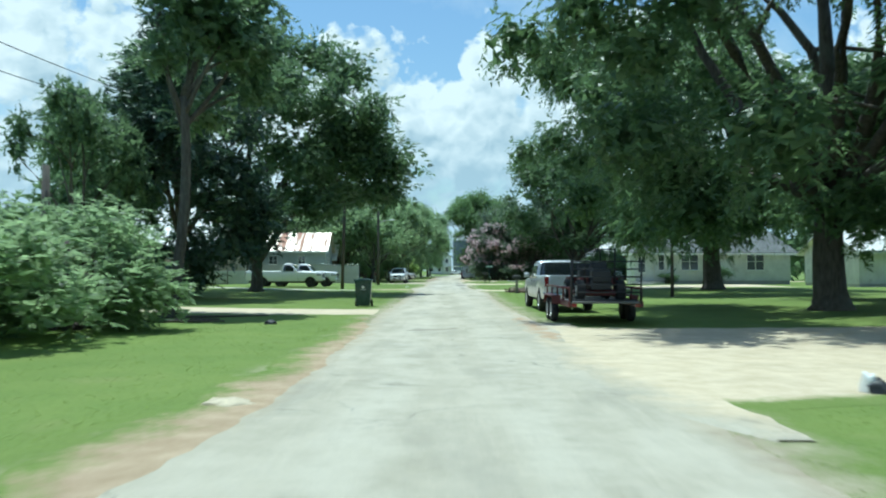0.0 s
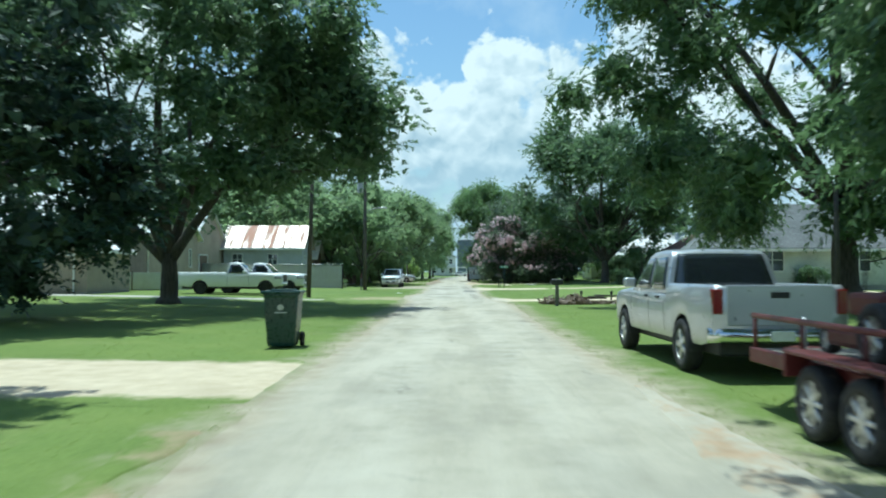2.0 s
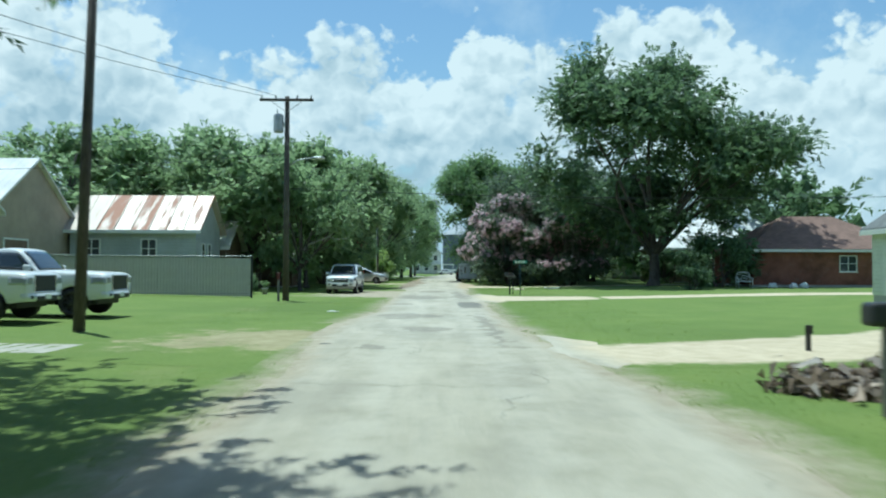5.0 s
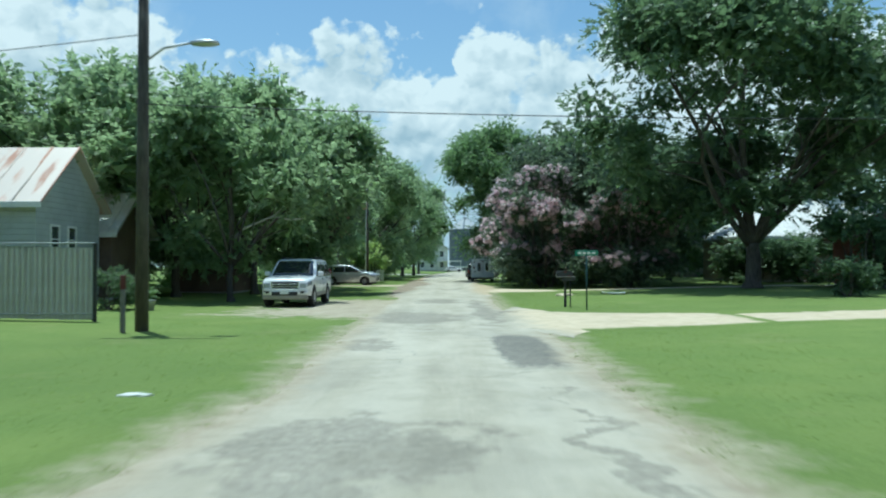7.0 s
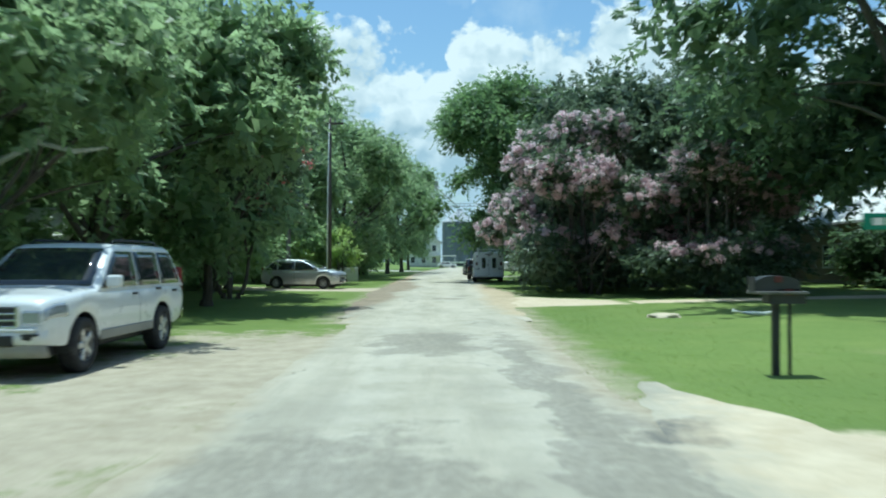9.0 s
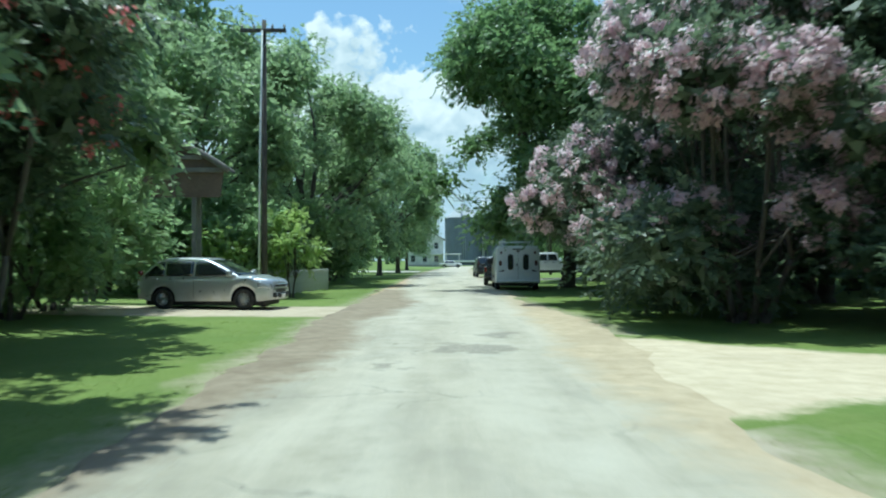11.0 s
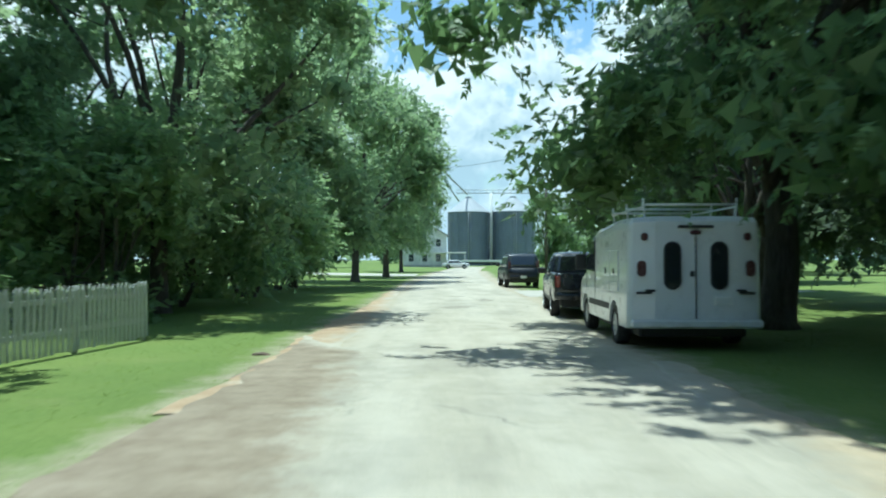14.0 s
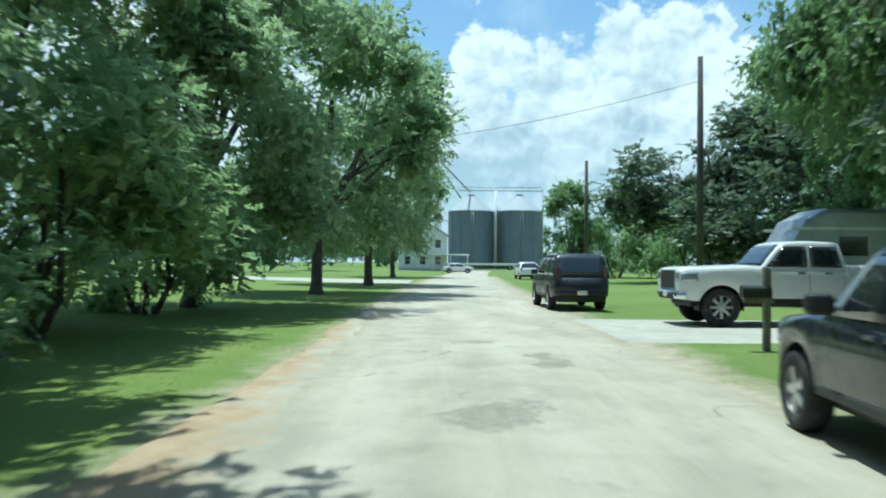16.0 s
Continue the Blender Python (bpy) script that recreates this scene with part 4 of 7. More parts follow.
# near the start, on the left
shrub_a, _ = tree("shrub", 2.3, 0.35, 3.6, 0.5, 0.09, 15000, 0.17, LEAF_GREY, "broad grey-green evergreen shrub on the lawn", 21, 34, 0.8, 0.85, 7, stems=4, spread=0.25,
                  category="shrub", belly=0.35, hollow=0.3)
put(shrub_a, -9.4, 19.6, 0, 1.0, 0.76)
again(shrub_a, -9.9, 15.2, 80, 1.12, 0.75)
again(shrub_a, -11.6, 22.6, 200, 1.25, 0.82)
again(shrub_a, -12.6, 17.6, 140, 1.3, 0.8)
again(shrub_a, -10.6, 10.6, 40, 1.1, 0.75)
tall_tree, _ = tree("tree", 2.1, 6.8, 13.2, 7.2, 0.20, 14000, 0.24, LEAF_OAK, "tall slender tree with a bare straight trunk and high crown", 31, 26, 0.95, 0.8, 8, lean=(0.35, 0.1),
                    shift=(0.4, 1.4))
put(tall_tree, -9.0, 25.8)
# never in view: added so its crown drops shade on the left verge
again(tall_tree, -11.0, 9.0, 40, 1.15, 1.1, "tall tree out of view whose high crown shades the verge")
cedar, _ = tree("cedar", 4.0, 0.9, 13.5, 3.0, 0.30, 34000, 0.24, LEAF_DARK, "dark dense evergreen tree branching down to the grass", 41, 64, 1.15, 0.8, 12, belly=0.35, hollow=0.45)
put(cedar, -12.9, 38.6)
back_tree, _ = tree("tree", 5.2, 3.2, 11.0, 3.0, 0.26, 20000, 0.30, LEAF_OAK, "rounded green yard tree behind the shrubs", 51, 44, 1.4, 0.8, 9)
put(back_tree, -19.5, 45.0, 0, 0.75, 1.05)
again(back_tree, -15.6, 33.5, 100, 0.5, 0.80, "bright green tree behind the shrubs")
# also unseen, set beside the start to cast the verge's shade
again(back_tree, -10.8, 3.6, 200, 1.0, label="green tree out of view, added to shade the verge at the street's start")
oak_left, _ = tree("live_oak", 8.9, 5.0, 16.5, 2.2, 0.44, 110000, 0.22, LEAF_OAK, "spreading live oak with forked dark trunk shading the lawn", 61, 96, 2.1, 0.7, 0, shift=(0.9, -0.5), belly=0.2, hollow=0.10, bough=0.62,
                   arms=[(3.6, -0.4, 6.3), (1.2, 1.6, 7.4), (-1.7, -1.0, 6.6), (-4.2, 0.6, 5.8)], core=0.30)
put(oak_left, -12.6, 52.5)

# near the start, on the right: pecans that reach over the street
pecan, _ = tree("pecan_tree", 9.2, 3.5, 16.5, 3.8, 0.58, 125000, 0.25, LEAF_NUT, "big pecan tree with hanging leafy branches over the street", 71, 104, 1.75, 0.8, 10,
                shift=(-2.4, -2.4), droop=0.6, belly=0.3, slim=0.5, hollow=0.2, inner=0.1, core=0.26)
put(pecan, 13.6, 28.0, 0, 1.04)
again(pecan, 18.2, 54.0, -12, 1.12, label="big pecan tree on the lawn before the white houses")
again(pecan, 24.5, 37.0, 60, 1.1, label="big pecan tree in the shaded side yard")
again(pecan, 19.5, 11.0, 230, 1.0, label="big pecan tree beside the sandy driveway")

# oak and crape myrtles by the side lane
oak_right, _ = tree("oak_tree", 10.0, 4.9, 17.6, 2.6, 0.5, 100000, 0.31, LEAF_OAK, "large dark oak with many spreading limbs beyond the side lane", 81, 165, 2.0, 0.75, 12, belly=0.35, hollow=0.04, bough=0.42, reach=-0.45)
put(oak_right, 17.9, 109.5, 30)
myrtle, mb = tree("crape_myrtle", 4.5, 0.9, 8.2, 1.5, 0.09, 52000, 0.19, LEAF_MYRTLE, "old crape myrtle in pink bloom with many thin stems", 91, 80, 1.05, 0.85, 14, stems=6, spread=0.45, bark=BARK_PALE,
                  belly=0.25, hollow=0.2, skirt=0.25)
bloom_tree(myrtle, mb, 56000, 0.125, BLOOM, 92, 2.2)
put(myrtle, 7.5, 120.6)
again(myrtle, 12.4, 117.6, 130, 0.9, 0.78, "lower crape myrtle with sparse pink bloom")
again(myrtle, 8.1, 129.4, 200, 0.98, 1.12, "crape myrtle in pink bloom reaching low over the verge")
yard_tree, _ = tree("yard_tree", 6.4, 2.1, 12.5, 2.2, 0.28, 36000, 0.29, LEAF_MYRTLE, "low-branched dark tree shading the yard beyond the pink shrubs", 97, 78, 1.5, 0.8, 11, stems=2, spread=0.3, belly=0.22, hollow=0.15)
put(yard_tree, 12.2, 127.0)
again(yard_tree, 17.5, 134.0, 120, 1.05)
again(yard_tree, 13.2, 138.5, 300, 0.8)
again(yard_tree, 13.4, 122.0, 70, 0.85, 0.8)
again(yard_tree, 9.9, 136.4, 40, 0.62, 0.75, "low green tree between the pink shrubs and the van")
again(yard_tree, 15.5, 147.0, 80, 0.9)
again(yard_tree, 10.8, 155.0, 200, 0.8, 1.0)
yard_shrub, _ = tree("shrub", 1.9, 0.2, 3.0, 0.5, 0.07, 9000, 0.17, LEAF_OAK, "rounded green shrub beside the brick house", 95, 24, 0.7, 0.9, 5, stems=3, spread=0.2, category="shrub", belly=0.35)
put(yard_shrub, 21.4, 104.2, 0, 1.3)
again(yard_shrub, 22.4, 120.6, 90, 1.35, 1.0, "rounded green shrub before the pale house")
again(yard_shrub, 26.2, 121.6, 200, 1.5, 1.05, "rounded green shrub before the pale house")
again(yard_shrub, 30.0, 121.4, 10, 1.4, 1.0, "rounded green shrub before the pale house")
again(yard_shrub, 24.4, 71.2, 70, 0.55, 0.5, "low rounded shrub before the white house")
again(yard_shrub, 20.0, 71.6, 20, 0.45, 0.3, "low rounded shrub before the white house")
again(yard_shrub, 17.2, 97.5, 10, 0.55, 0.5)

# thicket and street trees on the left
thicket, _ = tree("thicket_tree", 4.9, 2.1, 10.8, 2.0, 0.22, 21000, 0.29, LEAF_GREY, "dense leafy tree in the thicket along the street", 101, 58, 1.35, 0.85, 10, belly=0.4, hollow=0.4, inner=0.12, core=0.22)
put(thicket, -12.4, 101.0)
for x, y, t, s, sz in [(-18.5, 101.5, 40, 0.95, 0.95), (-9.9, 106.0, 110, 0.95, 1.0), (-8.9, 97.4, 60, 0.66, 0.8), (-13.0, 114.0, 170, 1.0, 1.08), (-20.0, 106.0, 250, 1.1, 1.1),
                       (-24.0, 98.0, 300, 1.1, 1.0), (-10.4, 119.6, 20, 0.8, 0.95), (-7.7, 109.8, 200, 0.82, 0.95), (-17.5, 121.0, 90, 1.05, 1.15)]:
    again(thicket, x, y, t, s, sz)
street_tree, _ = tree("street_tree", 5.4, 2.6, 15.0, 3.2, 0.28, 46000, 0.205, LEAF_GREY, "tall leafy tree standing close to the street", 111, 66, 1.45, 0.85, 11, belly=0.3, hollow=0.45, inner=0.05, core=0.24)
put(street_tree, -12.2, 139.0)
for x, y, t, s, sz in [(-8.0, 150.6, 70, 1.0, 1.0), (-10.2, 160.6, 140, 0.95, 1.05), (-15.5, 152.0, 220, 1.1, 1.1), (-8.0, 171.0, 300, 1.05, 1.1), (-5.8, 183.0, 20, 1.05, 1.12),
                       (-4.6, 198.0, 190, 1.05, 1.1), (-4.5, 226.0, 60, 0.95, 1.0)]:
    again(street_tree, x, y, t, s, sz)
under, _ = tree("thicket_shrub", 3.2, 0.25, 5.4, 0.8, 0.10, 15500, 0.20, LEAF_SHRUB, "dense undergrowth shrub below the street trees", 121, 40, 1.0, 0.9, 5, stems=3, spread=0.3, category="shrub", belly=0.35)
put(under, -8.6, 153.5)
for x, y, t, s in [(-7.9, 160.5, 90, 1.0), (-8.8, 148.4, 200, 0.9), (-8.2, 167.5, 30, 0.95), (-12.5, 157, 250, 1.2), (-12.0, 136.5, 120, 0.9), (-13.5, 147, 10, 1.2), (-16.8, 104.5, 60, 1.0), (-18.5, 96.8, 60, 0.9), (-16.0, 112.5, 10, 1.0), (-12.0, 111.0, 150, 1.0), (-11.2, 124.6, 100, 0.9), (-14.0, 134.8, 300, 0.95), (-10.8, 121.5, 40, 0.8), (-10.4, 135.4, 10, 0.9), (-8.6, 135.2, 70, 0.75)]:
    again(under, x, y, t, s)
lime, _ = tree("small_tree", 1.45, 1.0, 3.9, 0.9, 0.05, 2600, 0.20, LEAF_LIME, "young yellow-green tree before the picket fence", 131, 20, 0.5, 0.8, 7, stems=2, spread=0.08, belly=0.5)
put(lime, -6.05, 134.4, 0, 0.80, 0.90)
again(lime, -8.9, 133.3, 90, 0.75)
red_shrub, rb = tree("flowering_tree", 3.0, 3.0, 8.6, 1.6, 0.09, 14000, 0.21, LEAF_MYRTLE, "crape myrtle with a few red flower heads", 141, 34, 0.95, 0.85, 8, stems=4, spread=0.3, bark=BARK_PALE)
bloom_tree(red_shrub, rb[::5], 2200, 0.12, BLOOM_RED, 142, 3.5)
put(red_shrub, -8.2, 115.0)

# right, towards the far end
van_tree, _ = tree("shade_tree", 7.2, 3.5, 15.0, 3.4, 0.42, 135000, 0.205, LEAF_PECAN, "broad shade tree over the white van", 153, 170, 1.6, 0.8, 11, shift=(-0.5, -3.3), droop=0.35, belly=0.22, hollow=0.10, skirt=0.1, core=0.28)
put(van_tree, 7.3, 145.7)
again(van_tree, 11.8, 160.5, 180, 0.55, 0.9, "upright shade tree beside the dark pickup")
again(yard_tree, 17.8, 141.0, 140, 1.15, 1.1, "broad shade tree in the yard")
again(van_tree, 19.5, 172.5, 250, 0.70, 0.85, "loose leafy tree over the travel trailer")
again(yard_tree, 20.5, 203.0, 160, 1.25, 0.98, label="dark rounded tree beyond the white pickup")
again(yard_tree, 27.0, 196.0, 30, 1.3, 0.95, label="dark rounded tree beyond the white pickup")
end_tree, _ = tree("small_tree", 2.9, 1.6, 9.2, 2.0, 0.14, 12000, 0.27, LEAF_PECAN, "upright bright green tree by the roadside", 161, 34, 0.95, 0.9, 7, belly=0.35)
put(end_tree, 13.0, 222.0)
again(under, 17.5, 222, 40, 1.0, label="low shrub at the roadside")
again(under, 22.5, 216, 100, 1.2, label="low shrub at the roadside")


def far_wood(name, spots, seed, label):
    """Distant woodland, too far to tell tree from tree."""
    rng = np.random.default_rng(seed)
    bl = []
    for x, y, h, r in spots:
        for _ in range(16):
            t, z = rng.uniform(0, 6.283), rng.uniform(0.15, 0.95)
            q = r * math.sqrt(max(0.1, 1 - (z * 1.6 - 0.7) ** 2)) * rng.uniform(0.3, 1)
            bl.append(((x + math.cos(t) * q, y + math.sin(t) * q, z * h), (r * 0.42, r * 0.42, r * 0.36)))
    me = leaf_mesh(name, bl, len(spots) * 1700, 0.9, LEAF_OAK, seed)
    tagged(new(name, me), label, "woods", kind="stuff")


rg = np.random.default_rng(7)
far_wood("far_woods", [(x, y + rg.uniform(-6, 6), rg.uniform(8, 13), rg.uniform(4, 6)) for x, y in
         [(-46, 56), (-44, 70), (-36, 88), (-30, 112), (-28, 124), (-27, 136), (-25, 150), (-24, 166), (-24, 184), (-26, 220), (-22, 240), (-18, 262), (-44, 100), (-52, 40), (-48, 24), (-40, 10),
          (40, 60), (46, 74), (44, 92), (48, 108), (38, 124), (34, 136), (30, 150), (32, 166), (38, 184), (36, 206), (34, 230), (30, 250), (50, 40), (46, 22), (40, 6), (36, 270), (44, 240), (56, 86)]], 8,
         "distant leafy trees behind the yards")
far_wood("far_treeline", [(x, 390 + rg.uniform(-25, 25), rg.uniform(9, 14), rg.uniform(6, 9)) for x in range(-190, 240, 9) if not (-4 < x < 30)], 9, "tree line beyond the end of the street")

# ---- vehicles: nose towards +x, built about the middle of the wheelbase ----
def arc(cx, r, z0, n=9):
    """A wheel arch from back to front along the sill."""
    a0 = math.asin(min(0.95, max(-0.95, (z0 - r[1]) / r[0])))
    return [(cx - r[0] * math.cos(a0 + (math.pi - 2 * a0) * k / n), r[1] + r[0] * math.sin(a0 + (math.pi - 2 * a0) * k / n)) for k in range(n + 1)]


def slab_body(bm, outline, half, round_x=0.05, round_z=0.06, mid_z=0.75):
    """A body pressed from its side outline, with rounded flanks and corners."""
    xs = [p[0] for p in outline]
    x_lo, x_hi = min(xs), max(xs)
    rows = []
    for s, k in ((-1, 1.0), (-0.975, 0.45), (-0.93, 0.12), (-0.6, 0.0), (0.6, 0.0), (0.93, 0.12), (0.975, 0.45), (1, 1.0)):
        row = []
        for x, z in outline:
            fx = (x - (x_lo + x_hi) / 2) / ((x_hi - x_lo) / 2)
            bend = 0.07 * (abs(s) ** 3) * max(0.0, abs(fx) - 0.86) / 0.14
            zz = z - (round_z * k if z > mid_z else 0)
            wide = s * half * (1 - 0.02 * max(0.0, (0.55 - z)) - 0.015 * max(0, z - 0.85))
            row.append(bm.verts.new((x - math.copysign(bend + round_x * k * (abs(fx) > 0.97), fx), wide, zz)))
        rows.append(row)
    n = len(outline)
    for a, b in zip(rows, rows[1:]):
        for i in range(n):
            bm.faces.new((a[i], a[(i + 1) % n], b[(i + 1) % n], b[i]))
    bm.faces.new(rows[0])
    bm.faces.new(rows[-1][::-1])
    bmesh.ops.triangulate(bm, faces=[f for f in bm.faces if len(f.verts) > 4])


def pane_on(name, pts, out, mat, parent, thick=0.012, label=""):
    """A thin plate with the given corners, standing proud along out."""
    bm = bmesh.new()
    o = Vector(out).normalized() * thick
    mid = sum((Vector(p) for p in pts), Vector()) / len(pts)
    a = [bm.verts.new(Vector(p) - o * 2) for p in pts]
    b = [bm.verts.new(Vector(p) + o + (mid - Vector(p)) * 0.015) for p in pts]
    n = len(pts)
    bm.faces.new(a[::-1])
    bm.faces.new(b)
    for i in range(n):
        bm.faces.new((a[i], a[(i + 1) % n], b[(i + 1) % n], b[i]))
    return part(name, bm, mat, parent, label)


WHEELS = {}


def wheel(parent, x, y, r, wide, style, side):
    """A wheel with tyre and rim; the rim's face looks outwards."""
    key = (round(r, 3), style)
    root = new("wheel")
    root.parent = parent
    root.matrix_basis = pose(x, y, r, 90 if side < 0 else -90, 0, 0)
    if key not in WHEELS:
        bm = bmesh.new()
        h = wide / 2
        lathe(bm, [(r * 0.62, -h), (r * 0.90, -h), (r * 0.975, -h * 0.8), (r, -h * 0.45), (r, h * 0.45), (r * 0.975, h * 0.8), (r * 0.90, h), (r * 0.62, h), (r * 0.60, h * 0.5), (r * 0.6, -h * 0.5)], 28)
        ty = part("tyre", bm, RUBBER, root, smooth_faces=True)
        bm = bmesh.new()
        lathe(bm, [(r * 0.64, h * 0.86), (r * 0.60, h * 0.92), (r * 0.575, h * 0.30)], 28, None, False)
        n = {"five": 5, "many": 12, "eight": 8, "dark": 8}[style]
        for k in range(n):
            m = Matrix.Rotation(2 * math.pi * k / n, 4, "Z")
            wd = r * (0.115 if n == 5 else 0.05 if n == 12 else 0.075)
            add_box(bm, r * 0.08, r * 0.6, -wd, wd, h * 0.45, h * 0.88, 0.012, 1, m)
        lathe(bm, [(r * 0.15, h * 0.5), (r * 0.15, h * 0.95), (0.001, h * 0.98)], 14)
        rm = part("rim", bm, TRIM if style == "dark" else ALLOY, root)
        # dark disc behind the spokes, standing in for the shade inside the wheel
        bm = bmesh.new()
        lathe(bm, [(r * 0.60, h * 0.18), (r * 0.60, h * 0.19), (0.001, h * 0.2)], 20)
        hb = part("brake_shadow_plate", bm, TRIM, root)
        hb.name = "brake_plate"
        WHEELS[key] = (ty.data, rm.data, hb.data)
    else:
        for nm, me in zip(("tyre", "rim", "brake_plate"), WHEELS[key]):
            share(nm, me, root, Matrix())
    return root


def grid_part(name, rows, mat, parent, label="", close=0.0, smooth_faces=True, cap=False):
    """A sheet through rows of points; close gives it an inner skin that far below."""
    n, m = len(rows), len(rows[0])
    verts = [tuple(p) for r_ in rows for p in r_]
    faces = [(i * m + j, i * m + j + 1, (i + 1) * m + j + 1, (i + 1) * m + j) for i in range(n - 1) for j in range(m - 1)]
    if cap:
        faces += [tuple(range(m)), tuple(range((n - 1) * m, n * m))]
    if close:
        mid = sum((Vector(p) for p in verts), Vector()) / len(verts)
        k = len(verts)
        u, v = Vector(rows[-1][0]) - Vector(rows[0][0]), Vector(rows[0][-1]) - Vector(rows[0][0])
        nrm = u.cross(v).normalized()
        if nrm.dot(Vector((mid.x * 0.2, mid.y, mid.z - 0.9))) > 0:
            nrm = -nrm
        verts += [tuple(Vector(p) + nrm * close) for p in verts]
        rim = [j for j in range(m)] + [i * m + m - 1 for i in range(1, n)] + [(n - 1) * m + j for j in range(m - 2, -1, -1)] + [i * m for i in range(n - 2, 0, -1)]
        faces += [(rim[i], rim[(i + 1) % len(rim)], rim[(i + 1) % len(rim)] + k, rim[i] + k) for i in range(len(rim))]
    bm = bmesh.new()
    vs = [bm.verts.new(p) for p in verts]
    for f in faces:
        try:
            bm.faces.new([vs[i] for i in f])
        except ValueError:
            pass
    return part(name, bm, mat, parent, label, smooth_faces)


def vehicle(name, x, y, turn, label, category, paint_mat, L, W, H, wb, r=0.36, hood=1.0, belt=1.0, front=0.9, lo=(-1.0, 0.9), hi=(-0.8, 0.3), bed=None,
            doors=(), style="five", sill=0.36, rack=False, group="", chrome=1, trim=None, nose=0.0, low=None, flare=0.02, drop=0.5, round_nose=0.13, round_tail=0.06, bold=False, clad=None, lamp=None):
    """A car or pickup: a curved lower body with wheel arches, a glasshouse with curved panes, lamps, bumpers and wheels.
    lo and hi give the glasshouse's rear and front at belt and roof."""
    root = thing(name, x, y, label, category, group, turn, z=ground_z(x, y) + 0.02)
    hw = W / 2
    xf, xr = wb / 2, -wb / 2
    nx = xf + front
    tx = nx - L
    ra = r + 0.07
    tops = [(tx, (bed or belt) - 0.05), (tx + 0.04, bed or belt), (lo[0] - 0.015, bed or belt), (lo[0], belt), (lo[1] - 0.10, belt + 0.02), (lo[1] + 0.28, hood + 0.045), (nx - 0.55, hood - 0.005 - nose),
            (nx - 0.22, hood - 0.06 * drop - nose * 1.6), (nx - 0.07, hood - 0.15 * drop - nose * 2.2), (nx, hood - 0.30 * drop - nose * 2.4)]
    tx_, tz_ = [p[0] for p in tops], [p[1] for p in tops]

    def top(u):
        return float(np.interp(u, tx_, tz_))

    def foot(u):
        z = sill + 0.14 * max(0.0, (u - nx + 0.35) / 0.35) * 0.4 + 0.10 * max(0.0, (tx + 0.5 - u) / 0.5)
        for c in (xf, xr):
            if abs(u - c) < ra:
                z = max(z, r + math.sqrt(ra * ra - (u - c) ** 2))
        return z

    def plan(u):
        f = 1.0
        if u > nx - 0.9:
            f -= round_nose * ((u - nx + 0.9) / 0.9) ** 3
        if u < tx + 0.5:
            f -= round_tail * ((tx + 0.5 - u) / 0.5) ** 3
        return f

    def bulge(u):
        return max(0.0, flare * (1 - max(0.0, min(abs(u - xf), abs(u - xr)) - ra * 0.8) / 0.16)) if min(abs(u - xf), abs(u - xr)) < ra * 0.8 + 0.16 else 0.0

    frac = (0.0, 0.10, 0.30, 0.52, 0.74, 0.88, 0.96)
    wide = (0.945, 0.97, 0.99, 1.0, 0.995, 0.975, 0.945)

    def side(u, f):
        z0, z1 = foot(u), top(u)
        w_ = float(np.interp(f, frac, wide)) * hw * plan(u) + bulge(u) * max(0.0, 1 - f * 1.4)
        return w_, z0 + (z1 - z0) * f

    us = sorted(set([round(v, 3) for v in np.arange(tx + 0.06, nx - 0.3, 0.075)] + [tx, tx + 0.03, nx - 0.24, nx - 0.17, nx - 0.11, nx - 0.06, nx - 0.025, nx] +
                    [round(c + ra * math.cos(t), 3) for c in (xf, xr) for t in np.linspace(0, math.pi, 19)] + [round(c + s * (ra + 0.004), 3) for c in (xf, xr) for s in (-1, 1)] + [lo[0] - 0.016, lo[0] + 0.002]))
    rows = []
    for u in us:
        z1, w_ = top(u), hw * plan(u)
        half_row = [side(u, f) for f in frac]
        if bed and tx + 0.05 < u < lo[0] - 0.01:
            half_row += [(w_ * 0.925, z1 + 0.015), (w_ * 0.86, z1 + 0.012), (w_ * 0.845, z1 - 0.03), (w_ * 0.84, z1 - 0.46), (w_ * 0.4, z1 - 0.47), (0.0, z1 - 0.47)]
        else:
            cr = 0.03 if u > lo[1] - 0.3 else 0.0
            half_row += [(w_ * 0.90, z1), (w_ * 0.80, z1 + 0.01 + cr * 0.4), (w_ * 0.6, z1 + 0.012 + cr * 0.8), (w_ * 0.4, z1 + 0.013 + cr * 0.9), (w_ * 0.2, z1 + 0.013 + cr), (0.0, z1 + 0.014 + cr)]
        rows.append([(u, -a, b_) for a, b_ in half_row] + [(u, a, b_) for a, b_ in half_row[-2::-1]])
    grid_part("body", rows, paint_mat, root, cap=True)
    box("underbody", tx + 0.22, nx - 0.3, -hw * 0.78, hw * 0.78, sill - 0.14, sill + 0.16, TRIM, root, 0.03)
    for c in (xf, xr):
        for s in (-1, 1):
            bm = bmesh.new()
            arc_ = [(c + (ra + 0.012) * math.cos(t), r + (ra + 0.012) * math.sin(t)) for t in np.linspace(-0.15, math.pi + 0.15, 16)]
            a_ = [bm.verts.new((p, s * (hw - 0.03), q)) for p, q in arc_]
            b2 = [bm.verts.new((p, s * (hw - 0.42), q)) for p, q in arc_]
            for i in range(15):
                bm.faces.new((a_[i], a_[i + 1], b2[i + 1], b2[i]))
            bm.faces.new(b2)
            part("wheel_well", bm, TRIM, root)

    # glasshouse
    z0 = belt - 0.03
    w0, w1 = hw * 0.955, hw * 0.79
